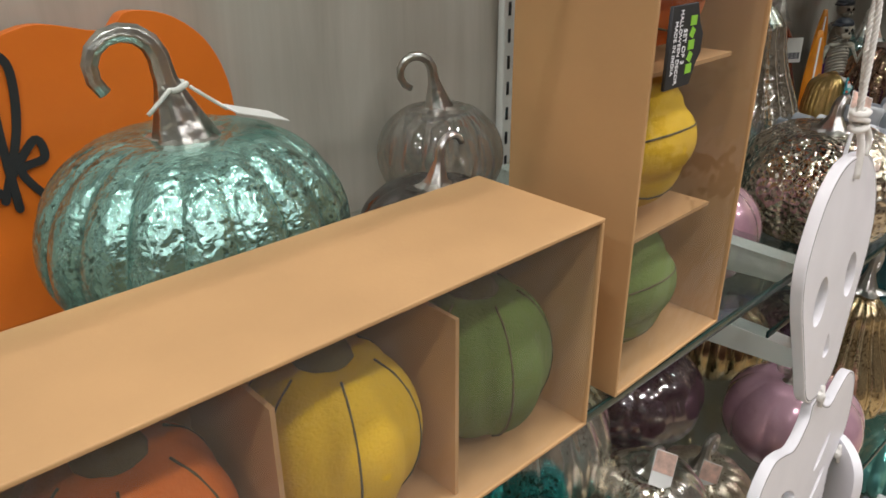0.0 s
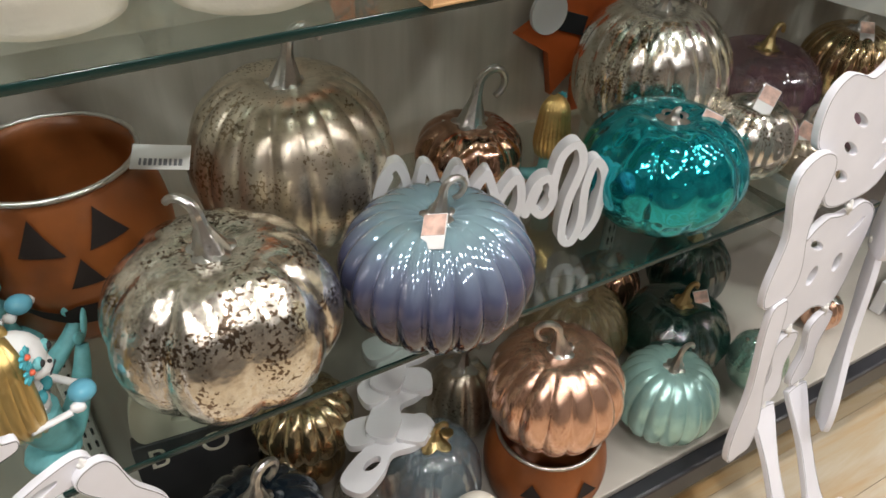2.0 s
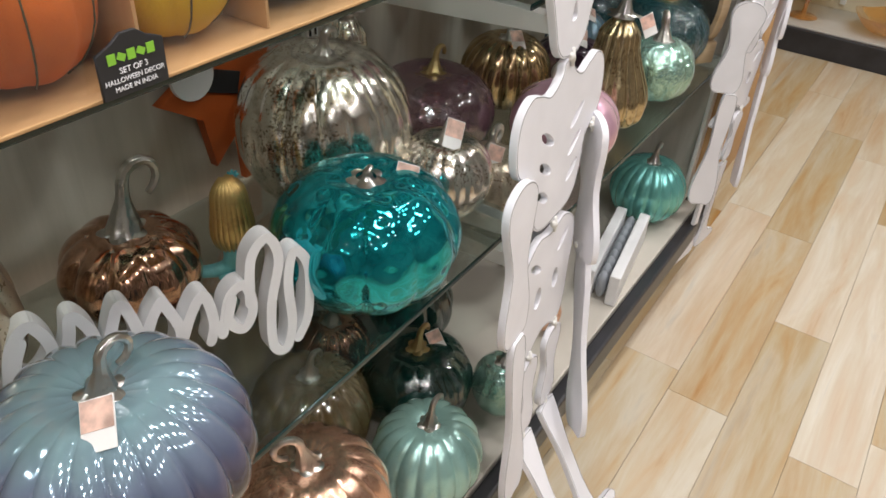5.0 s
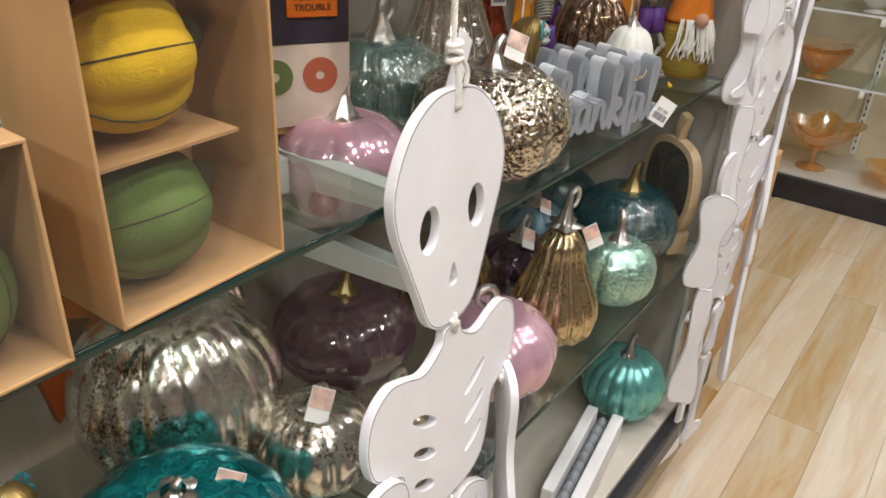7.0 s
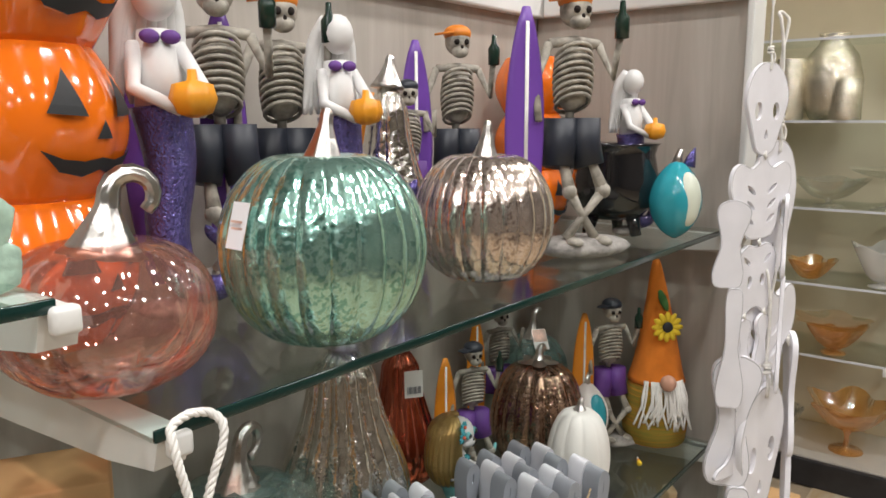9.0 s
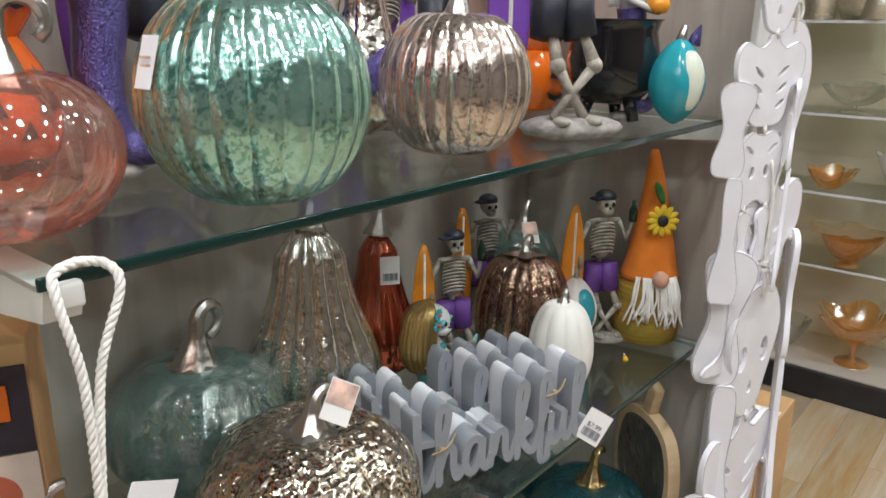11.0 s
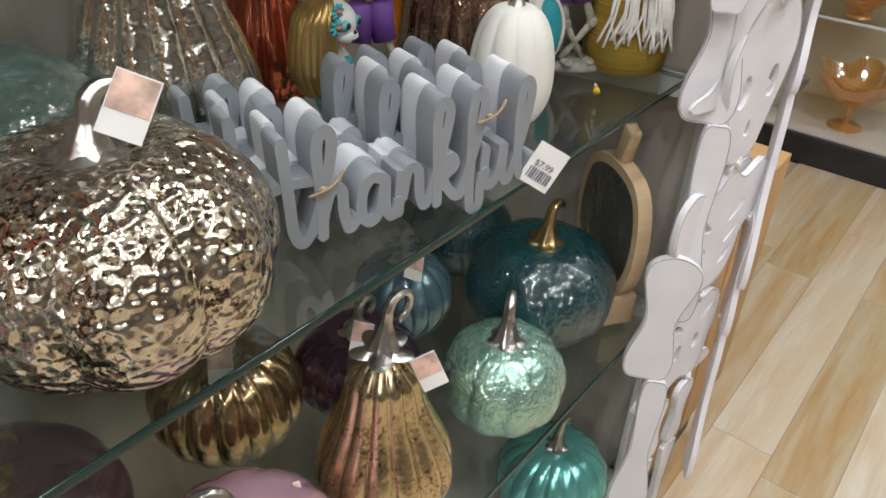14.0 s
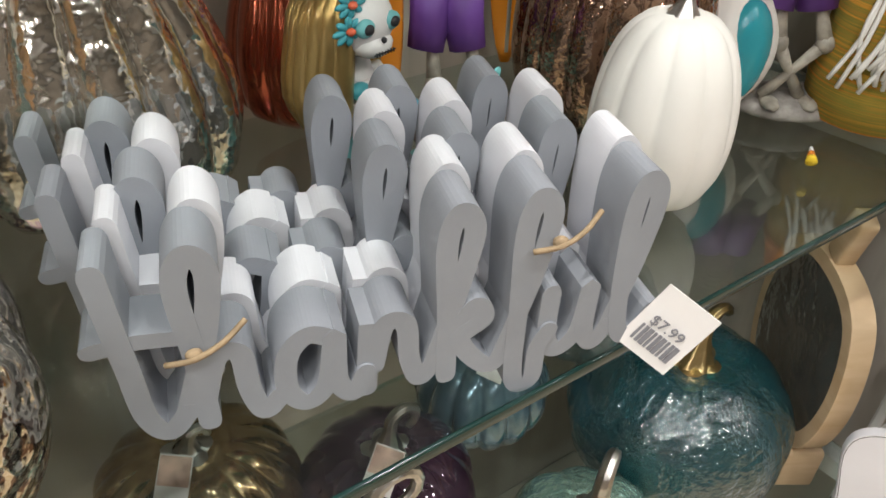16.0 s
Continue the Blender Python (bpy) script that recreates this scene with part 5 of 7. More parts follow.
# ---- plank floor ----
def plank_floor():
    root = thing("floor", pose(0, 0, 0), "blond and cream wood-look plank floor", "floor", "", "structure")
    rng = random.Random(5)
    meshes = []
    for ln in (0.9, 1.2):
        bm = bmesh.new()
        add_box(bm, (ln / 2, 0.0745, -0.003), (ln - 0.0008, 0.1492, 0.006), None, 0, 0.0005)
        me = bpy.data.meshes.new("plank")
        bm.to_mesh(me)
        bm.free()
        me.materials.append(M_PLANK)
        meshes.append((ln, me))
    count = 0
    for r in range(17):
        y = -0.20 - 0.15 * (r + 1)
        x = -1.6 - rng.random() * 0.8
        while x < 4.3:
            ln, me = meshes[rng.randrange(2)]
            ob = new("plank", me)
            ob.parent = root
            ob.location = (x, y, 0)
            x += ln
            count += 1


# ---- figurines ----
M_BONE = paint("aged bone resin", (0.36, 0.33, 0.28), 0.6, 0.0, 0.45, 70, 0.4, 260)
M_BOARD_O = paint("orange gloss", (0.75, 0.26, 0.02), 0.3, 0.0, 0.06, 10)
M_BOARD_P = paint("violet gloss", (0.16, 0.06, 0.36), 0.35, 0.0, 0.06, 10)
M_STRIPE = paint("pale stripe", (0.72, 0.70, 0.66), 0.4)
M_SHORTS_P = paint("purple shorts", (0.12, 0.04, 0.24), 0.6)
M_SHORTS_N = paint("dark shorts", (0.02, 0.024, 0.035), 0.45)
M_CAP_O = paint("orange cap", (0.72, 0.22, 0.02), 0.5)
M_BOTTLE = paint("dark bottle", (0.012, 0.03, 0.02), 0.12)
M_ROCK = paint("grey stone base", (0.30, 0.28, 0.26), 0.9, 0.0, 0.4, 80, 0.8, 200)
M_PURPLE_GL = mercury("violet sequin", (0.12, 0.10, 0.30), (0.03, 0.02, 0.10), 0.42, 320, 0.25, 0.7, 0.6, 200)
M_WHITE_RES = paint("white resin", (0.74, 0.73, 0.72), 0.5, 0.0, 0.06, 40)
M_PUMP_O = paint("orange resin", (0.80, 0.32, 0.02), 0.4, 0.0, 0.12, 40)
M_GOLDHAIR = mercury("gold hair", (0.55, 0.38, 0.14), (0.28, 0.17, 0.05), 0.38, 60, 0.3, 0.8, 0.3)
M_AQUA = paint("aqua paint", (0.16, 0.46, 0.48), 0.5, 0.0, 0.25, 60, 0.4, 200)
M_FLOWER = paint("teal petals", (0.06, 0.36, 0.42), 0.5)
M_CORAL = paint("coral bead", (0.70, 0.13, 0.06), 0.4)
M_ORB = paint("blue orb", (0.14, 0.42, 0.55), 0.1)


def surfer(m, h, board_mat, shorts, cap_mat, label, bottle=True):
    """Resin skeleton with a surfboard: one mesh."""
    bm = bmesh.new()
    B, S, C, D, K, G, W = 0, 1, 2, 3, 4, 5, 6
    z = lambda v: v * h
    # stone foot
    add_ball(bm, (0.02, 0, z(0.02)), (0.20 * h, 0.13 * h, 0.045 * h), None, K, 16, 8)
    # crossed legs
    for s in (-1, 1):
        hip, knee, foot = Vector((s * 0.05, 0, 0.42)) * h, Vector((s * 0.07 + 0.03, -0.07, 0.24)) * h, Vector((-s * 0.06 + 0.02, -0.05, 0.06)) * h
        add_tube(bm, [hip, (hip + knee) / 2, knee], [0.026 * h, 0.018 * h, 0.026 * h], B, 8)
        add_ball(bm, knee, 0.030 * h, None, B, 8, 6)
        add_tube(bm, [knee, (knee + foot) / 2, foot], [0.022 * h, 0.014 * h, 0.020 * h], B, 8)
        add_ball(bm, foot + Vector((0.02 * h, -0.03 * h, -0.01 * h)), (0.03 * h, 0.055 * h, 0.018 * h), None, B, 8, 6)
        add_tube(bm, [hip + Vector((0, 0, 0.09 * h)), hip, hip + Vector((s * 0.015 * h, -0.02 * h, -0.09 * h))], [0.062 * h, 0.064 * h, 0.058 * h], S, 10)
    # spine and ribs
    add_tube(bm, [(0, 0.02 * h, z(0.48)), (0, 0.03 * h, z(0.62)), (0, 0.01 * h, z(0.80))], 0.018 * h, B, 8)
    for k in range(9):
        zz = 0.565 + 0.0225 * k
        rx, ry = (0.075 + 0.012 * math.sin(k * 0.38)) * h, 0.060 * h
        add_tube(bm, [(rx * 0.86 * math.cos(a * math.pi / 8), ry * 0.92 * math.sin(a * math.pi / 8), z(zz) - 0.035 * h * math.sin(a * math.pi / 8)) for a in range(17)], 0.0075 * h, B, 6, ends=False)
    add_ball(bm, (0, 0.012 * h, z(0.66)), (0.074 * h, 0.058 * h, 0.128 * h), None, B, 16, 12)
    add_tube(bm, [(-0.10 * h, 0, z(0.78)), (0, -0.01 * h, z(0.79)), (0.10 * h, 0, z(0.78))], 0.018 * h, B, 8)
    # skull
    add_ball(bm, (0, -0.005 * h, z(0.90)), (0.058 * h, 0.066 * h, 0.062 * h), None, B, 14, 10)
    add_ball(bm, (0, -0.04 * h, z(0.855)), (0.040 * h, 0.035 * h, 0.030 * h), None, B, 10, 8)
    for s in (-1, 1):
        add_ball(bm, (s * 0.022 * h, -0.062 * h, z(0.895)), (0.014 * h, 0.012 * h, 0.014 * h), None, D, 8, 6)
    add_ball(bm, (0, -0.068 * h, z(0.872)), (0.007 * h, 0.008 * h, 0.010 * h), None, D, 6, 5)
    add_ball(bm, (0, 0, z(0.935)), (0.064 * h, 0.070 * h, 0.042 * h), None, C, 14, 8)
    add_box(bm, (-0.06 * h, -0.03 * h, z(0.935)), (0.09 * h, 0.07 * h, 0.010 * h), Euler((0, -0.15, 0.3)).to_matrix(), C, 0.002 * h)
    # arms
    add_tube(bm, [(0.10 * h, 0, z(0.78)), (0.15 * h, -0.03 * h, z(0.66)), (0.14 * h, -0.09 * h, z(0.80))], [0.018 * h, 0.016 * h, 0.014 * h], B, 8)
    add_tube(bm, [(-0.10 * h, 0, z(0.78)), (-0.16 * h, -0.01 * h, z(0.64)), (-0.17 * h, -0.07 * h, z(0.50))], [0.018 * h, 0.016 * h, 0.014 * h], B, 8)
    if bottle:
        lathe(bm, [(0.004 * h, 0), (0.026 * h, 0.004 * h), (0.027 * h, 0.075 * h), (0.012 * h, 0.10 * h), (0.010 * h, 0.135 * h), (0.004 * h, 0.136 * h)], (0.14 * h, -0.10 * h, z(0.79)), 12, G)
    # board
    rows = []
    for k in range(15):
        s = k / 14
        wv = 0.078 * h * max(math.sin(math.pi * (0.03 + 0.95 * s)), 0.02) ** 0.6
        zz = z(0.03 + 0.87 * s)
        rows.append([(-0.21 * h + wv * math.cos(a), -0.035 * h + 0.014 * h * math.sin(a), zz) for a in [2 * math.pi * q / 14 for q in range(14)]])
    vs = quads(bm, rows, True, W)
    cap(bm, vs[0], W, True)
    cap(bm, vs[-1], W)
    add_box(bm, (-0.21 * h, -0.035 * h - 0.0145 * h, z(0.46)), (0.014 * h, 0.003 * h, 0.78 * h), None, 7)
    ob = finish("skeleton_figurine", bm, [M_BONE, shorts, cap_mat, M_HOLE_DARK, M_ROCK, M_BOTTLE, board_mat, M_STRIPE])
    ob.matrix_basis = m
    return tagged(ob, label, "figurine", "surfer figurines")


def purple_mermaid(m, h, label):
    bm = bmesh.new()
    V = lambda x, y, z: Vector((x, y, z)) * h
    add_tube(bm, spline([V(0, 0, 0.62), V(0.02, 0, 0.45), V(0.0, 0, 0.25), V(0.04, -0.02, 0.10), V(0.14, -0.04, 0.08), V(0.20, -0.04, 0.16)], 5),
             [0.085 * h * (1 - 0.028 * k) for k in range(26)], 0, 14)
    for s in (-1, 1):
        rows = []
        for k in range(7):
            q = k / 6
            c = V(0.20 + s * 0.10 * q, -0.04 - 0.02 * q, 0.16 + 0.20 * q * (1.0 if s > 0 else 0.55))
            wv = 0.05 * h * math.sin(math.pi * (0.15 + 0.8 * q))
            rows.append([c + Vector((wv * math.cos(a), 0.010 * h * math.sin(a), -0.3 * wv * math.cos(a))) for a in [2 * math.pi * i / 8 for i in range(8)]])
        vs = quads(bm, rows, True, 0)
        cap(bm, vs[0], 0, True)
        cap(bm, vs[-1], 0)
    add_tube(bm, [V(0, 0, 0.60), V(0, -0.01, 0.70), V(0, 0, 0.82)], [0.07 * h, 0.062 * h, 0.05 * h], 1, 12)
    add_ball(bm, V(0, -0.01, 0.92), (0.062 * h, 0.062 * h, 0.075 * h), None, 1, 14, 10)
    for k in range(9):
        a = 0.5 + k * 0.33
        add_tube(bm, spline([V(0.03 * math.cos(a), 0.02, 0.98), V(0.08 * math.cos(a), 0.05, 0.88), V(0.10 * math.cos(a + 0.2), 0.055, 0.74), V(0.12 * math.cos(a), 0.05, 0.62)], 3), [0.024 * h, 0.026 * h, 0.026 * h, 0.024 * h, 0.024 * h, 0.022 * h, 0.018 * h, 0.016 * h, 0.012 * h, 0.006 * h], 1, 7)
    add_tube(bm, [V(-0.06, 0, 0.78), V(-0.08, -0.07, 0.66), V(0.03, -0.13, 0.60)], [0.024 * h, 0.022 * h, 0.018 * h], 1, 8)
    add_tube(bm, [V(0.06, 0, 0.78), V(0.11, -0.07, 0.66), V(0.08, -0.13, 0.59)], [0.024 * h, 0.022 * h, 0.018 * h], 1, 8)
    lathe(bm, [(0.01 * h, 0), (0.05 * h, 0.012 * h), (0.066 * h, 0.05 * h), (0.055 * h, 0.09 * h), (0.015 * h, 0.10 * h), (0.012 * h, 0.13 * h)], (0.06 * h, -0.14 * h, 0.58 * h), 24, 2, 8, 0.12)
    for s in (-1, 1):
        add_ball(bm, V(s * 0.028, -0.06, 0.80), (0.028 * h, 0.014 * h, 0.020 * h), None, 3, 8, 6)
    add_ball(bm, V(0, 0, 0.02), (0.10 * h, 0.08 * h, 0.03 * h), None, 4, 12, 6)
    ob = finish("mermaid_figurine", bm, [M_PURPLE_GL, M_WHITE_RES, M_PUMP_O, M_SHORTS_P, M_ROCK])
    ob.matrix_basis = m
    return tagged(ob, label, "figurine", "mermaid figurines")


def sugar_mermaid(m, h, label, lying=False):
    """Sugar-skull mermaid: gold hair, painted face, teal flowers, blue orb and aqua tail."""
    bm = bmesh.new()
    V = lambda x, y, z: Vector((x, y, z)) * h
    add_ball(bm, V(0, -0.02, 0.80), (0.105 * h, 0.110 * h, 0.135 * h), None, 1, 18, 12)
    add_ball(bm, V(0, -0.09, 0.73), (0.06 * h, 0.05 * h, 0.05 * h), None, 1, 12, 8)
    for s in (-1, 1):
        add_ball(bm, V(s * 0.045, -0.115, 0.81), (0.030 * h, 0.018 * h, 0.034 * h), None, 4, 12, 8)
        add_ball(bm, V(s * 0.045, -0.128, 0.81), (0.017 * h, 0.012 * h, 0.020 * h), None, 3, 10, 8)
    add_ball(bm, V(0, -0.135, 0.76), (0.008 * h, 0.008 * h, 0.012 * h), None, 3, 8, 6)
    add_box(bm, V(0, -0.137, 0.715), (0.075 * h, 0.004 * h, 0.004 * h), None, 3)
    for k in range(7):
        add_box(bm, V(-0.03 + 0.01 * k, -0.138, 0.715), (0.002 * h, 0.004 * h, 0.016 * h), None, 3)
    for k in range(15):
        a = 0.35 + k * 0.175 * math.pi / 2.1
        cx, cy = math.cos(a), math.sin(a)
        add_tube(bm, spline([V(0.02 * cx, 0.0, 0.945), V(0.10 * cx, 0.02 + 0.09 * cy, 0.86), V(0.125 * cx, 0.03 + 0.11 * cy, 0.70), V(0.15 * cx, 0.03 + 0.12 * cy, 0.52), V(0.12 * cx, 0.02 + 0.10 * cy, 0.36)], 3),
                 [h * q for q in (0.030, 0.034, 0.036, 0.038, 0.038, 0.038, 0.038, 0.038, 0.036, 0.034, 0.030, 0.022, 0.010)], 0, 8)
    for fx, fz, fr in ((-0.075, 0.90, 0.045), (-0.085, 0.81, 0.050)):
        c = V(fx, -0.095, fz)
        for k in range(8):
            a = k * math.pi / 4
            add_ball(bm, c + Vector((math.cos(a), -0.1, math.sin(a))) * fr * 0.62 * h, (0.024 * h, 0.008 * h, 0.012 * h), Euler((0, -a, 0)).to_matrix(), 2, 8, 6)
        add_ball(bm, c + Vector((0, -0.010 * h, 0)), 0.014 * h, None, 5, 8, 6)
    add_tube(bm, [V(0, 0, 0.66), V(0, 0.0, 0.50), V(0, 0.0, 0.36)], [0.05 * h, 0.075 * h, 0.07 * h], 1, 12)
    for k in range(4):
        zz = 0.45 + 0.04 * k
        add_tube(bm, [V(0.078 * math.cos(q * math.pi / 8), 0.065 * math.sin(q * math.pi / 8), zz) for q in range(17)], 0.009 * h, 1, 6, ends=False)
    for s in (-1, 1):
        add_tube(bm, [V(s * 0.085, 0, 0.58), V(s * 0.13, -0.05, 0.45), V(s * 0.07, -0.17, 0.47)], [0.024 * h, 0.020 * h, 0.016 * h], 1, 8)
        add_ball(bm, V(s * 0.055, -0.19, 0.48), (0.025 * h, 0.03 * h, 0.03 * h), None, 1, 8, 6)
        add_ball(bm, V(s * 0.035, -0.07, 0.55), (0.034 * h, 0.024 * h, 0.034 * h), None, 2, 10, 8)
    add_ball(bm, V(0, -0.20, 0.52), 0.052 * h, None, 6, 16, 10)
    add_tube(bm, spline([V(0, 0, 0.40), V(0, -0.02, 0.25), V(0.05, -0.05, 0.11), V(0.20, -0.06, 0.09), V(0.36, -0.06, 0.14), V(0.46, -0.06, 0.24)], 4), [0.095 * h * (1 - 0.036 * k) for k in range(21)], 7, 14)
    for s in (-1, 1):
        add_ball(bm, V(0.50 + s * 0.05, -0.06, 0.30), (0.035 * h, 0.012 * h, 0.085 * h), Euler((0, s * 0.6, 0)).to_matrix(), 7, 10, 8)
    add_ball(bm, V(0.02, 0, 0.045), (0.13 * h, 0.11 * h, 0.05 * h), None, 7, 12, 6)
    ob = finish("mermaid_figurine", bm, [M_GOLDHAIR, M_WHITE_RES, M_FLOWER, M_INK, M_AQUA, M_CORAL, M_ORB, M_AQUA])
    ob.matrix_basis = m
    return tagged(ob, label, "figurine", "mermaid figurines")


# right bay, upper glass shelf: figures
surfer(pose(1.195, -0.195, Z_R + 0.001, 0, 0, -30), 0.232, M_BOARD_O, M_SHORTS_P, M_SHORTS_N, "skeleton figurine in purple shorts with an orange surfboard")
surfer(pose(1.37, -0.125, Z_R + 0.001, 0, 0, -25), 0.245, M_BOARD_O, M_SHORTS_P, M_SHORTS_N, "skeleton figurine with an orange surfboard behind a pumpkin", False)
surfer(pose(1.462, -0.290, Z_R + 0.001, 0, 0, -35), 0.262, M_BOARD_O, M_SHORTS_P, M_SHORTS_N, "skeleton figurine with an orange surfboard beside a gnome")
WIDE = Matrix.Diagonal((1.4, 1.4, 1.0, 1.0))
sugar_mermaid(pose(1.098, -0.232, Z_R + 0.001, 0, 0, 14) @ WIDE, 0.160, "sugar-skull mermaid figurine with gold hair and blue orb")
# left bay: two more
sugar_mermaid(pose(0.155, -0.255, Z_A + 0.001, 0, 0, 150), 0.155, "sugar-skull mermaid figurine with gold hair turned away")
sugar_mermaid(pose(-0.556, -0.424, Z_A + 0.001, 0, 0, 70) @ WIDE, 0.175, "sugar-skull mermaid figurine with an aqua tail")
sugar_mermaid(pose(-0.598, -0.345, Z_A + 0.001, 0, 0, 42) @ WIDE, 0.180, "sugar-skull mermaid figurine between two others")
sugar_mermaid(pose(-0.585, -0.262, Z_A + 0.001, 0, 0, 48) @ WIDE, 0.185, "sugar-skull mermaid figurine standing behind another")

# right bay, top shelf: figures
surfer(pose(1.225, -0.335, Z_C + 0.001, 0, 0, -34), 0.355, M_BOARD_P, M_SHORTS_N, M_CAP_O, "tall skeleton figurine with a violet surfboard and orange cap")
surfer(pose(1.235, -0.135, Z_C + 0.001, 0, 0, -34), 0.325, M_BOARD_P, M_SHORTS_N, M_CAP_O, "skeleton figurine with a violet surfboard at the back")
surfer(pose(0.90, -0.135, Z_C + 0.001, 0, 0, -25), 0.335, M_BOARD_P, M_SHORTS_N, M_CAP_O, "skeleton figurine with a violet surfboard between mermaids")
surfer(pose(0.81, -0.14, Z_C + 0.001, 0, 0, -30), 0.345, M_BOARD_P, M_SHORTS_N, M_CAP_O, "skeleton figurine with a violet surfboard beside a mermaid")
surfer(pose(1.115, -0.14, Z_C + 0.001, 0, 0, -40), 0.24, M_BOARD_O, M_SHORTS_P, M_SHORTS_N, "small skeleton figurine with an orange surfboard", False)
purple_mermaid(pose(0.70, -0.205, Z_C + 0.001, 0, 0, -20), 0.315, "white-haired mermaid figurine with a violet glitter tail and pumpkin")
purple_mermaid(pose(0.94, -0.185, Z_C + 0.001, 0, 0, -25), 0.30, "mermaid figurine with a violet glitter tail holding a pumpkin")
purple_mermaid(pose(1.42, -0.33, Z_C + 0.001, 0, 0, -20), 0.255, "small mermaid figurine with a violet tail and orange pumpkin")


def lying_mermaid(m, label):
    """Cloth-haired mermaid on her side: aqua tail with a fluted fin."""
    bm = bmesh.new()
    tail = spline([(-0.235, 0.0, 0.075), (-0.17, 0.0, 0.066), (-0.10, 0.0, 0.046), (-0.05, 0.0, 0.024), (-0.012, 0.0, 0.016)], 5)
    add_tube(bm, tail, [0.036 - 0.0012 * k for k in range(len(tail))], 0, 18)
    for up, ln in ((1, 0.062), (-1, 0.060)):
        rows = []
        for k in range(8):
            q = k / 7
            wide = 0.010 + 0.020 * math.sin(math.pi * (0.15 + 0.7 * q))
            c = Vector((-0.015 + ln * q * (0.75 if up > 0 else 1.0), 0.0, 0.017 + (0.066 * q ** 1.2 if up > 0 else -0.006 * q)))
            ax = Vector((0.75, 0, -0.66)) if up > 0 else Vector((0.1, 0, 1.0))
            rows.append([c + ax * wide * math.cos(a) + Vector((0, (0.006 + 0.0014 * math.cos(9 * a)) * math.sin(a), 0)) for a in [2 * math.pi * i / 24 for i in range(24)]])
        vs = quads(bm, rows, True, 1)
        cap(bm, vs[0], 1, True)
        cap(bm, vs[-1], 1)
    rg = random.Random(8)
    for k in range(70):
        x0, y0 = -0.20 + rg.uniform(-0.05, 0.02), rg.uniform(-0.035, 0.01)
        add_tube(bm, spline([(x0 - 0.04, y0, 0.20), (x0 - 0.01, y0 - 0.01, 0.165), (x0 + 0.035 + rg.uniform(-0.015, 0.015), y0 - 0.016, 0.115 + rg.uniform(-0.012, 0.02))], 3), 0.0022, 2, 5)
    add_ball(bm, (-0.25, 0.01, 0.18), (0.05, 0.045, 0.055), None, 2, 16, 12)
    add_ball(bm, (-0.235, 0.0, 0.09), (0.04, 0.036, 0.05), None, 2, 14, 10)
    ob = finish("mermaid_figurine", bm, [M_AQUA, M_FIN, M_YARN])
    ob.matrix_basis = m
    return tagged(ob, label, "figurine", "mermaid figurines")


M_FIN = paint("pale sea green fin", (0.36, 0.50, 0.40), 0.6, 0.0, 0.2, 60, 0.4, 200)
M_YARN = paint("white yarn beard", (0.78, 0.76, 0.72), 0.95, 0.0, 0.08, 60)
lying_mermaid(pose(0.476, -0.372, Z_TOP + 0.002, 0, 0, 0) @ Matrix.Scale(0.56, 4), "aqua-tailed mermaid with white yarn hair lying on the glass")

M_ORANGE_CER = paint("orange gloss ceramic", (0.85, 0.17, 0.01), 0.12, 0.0, 0.06, 6, 0.03, 60, 0.6)


def jack_tower(m, tiers, r, label):
    t = thing("jack_tower", m, label, "jack-o-lantern", "orange jack-o-lanterns")
    z = 0.0
    for k in range(tiers):
        h = r * 1.42
        bm = bmesh.new()
        prof = [(r * (0.72 + 0.28 * math.sin(math.pi * i / 20)), h * i / 20) for i in range(21)]
        lathe(bm, [(r * 0.5, 0)] + prof + [(r * 0.45, h + 0.004)], (0, 0, z), 72, 0, 10, 0.06)
        tier = part("tier", bm, M_ORANGE_CER, t)

        def patch(name, ctrl):
            b2 = bmesh.new()
            b2.faces.new([b2.verts.new((u * r, v * h, 0)) for u, v in ctrl])
            bmesh.ops.triangulate(b2, faces=b2.faces)
            bmesh.ops.subdivide_edges(b2, edges=b2.edges, cuts=4, use_grid_fill=True)
            for vt in b2.verts:
                a = -math.pi / 2 + vt.co.x / r
                rr = r * (0.72 + 0.28 * math.sin(math.pi * min(max(vt.co.y / h, 0), 1))) + 0.0015
                vt.co = (rr * math.cos(a), rr * math.sin(a), z + vt.co.y)
            part(name, b2, M_INK, tier, "black painted feature", False)

        patch("eye", [(-0.55, 0.56), (-0.18, 0.54), (-0.33, 0.84)])
        patch("eye", [(0.18, 0.54), (0.55, 0.56), (0.33, 0.84)])
        patch("nose", [(-0.10, 0.40), (0.10, 0.40), (0, 0.52)])
        patch("mouth", [(-0.62, 0.34), (-0.45, 0.20), (-0.2, 0.16), (0, 0.20), (0, 0.28), (-0.2, 0.26), (-0.42, 0.28)])
        patch("mouth", [(0, 0.20), (0.2, 0.16), (0.45, 0.20), (0.62, 0.34), (0.42, 0.28), (0.2, 0.26), (0, 0.28)])
        z += h
    return t


jack_tower(pose(0.585, -0.185, Z_C + 0.001, 0, 0, 22), 3, 0.084, "tower of three orange glazed jack-o-lanterns")
jack_tower(pose(1.45, -0.135, Z_C + 0.001, 0, 0, 10), 3, 0.066, "smaller tower of orange jack-o-lanterns in the corner")

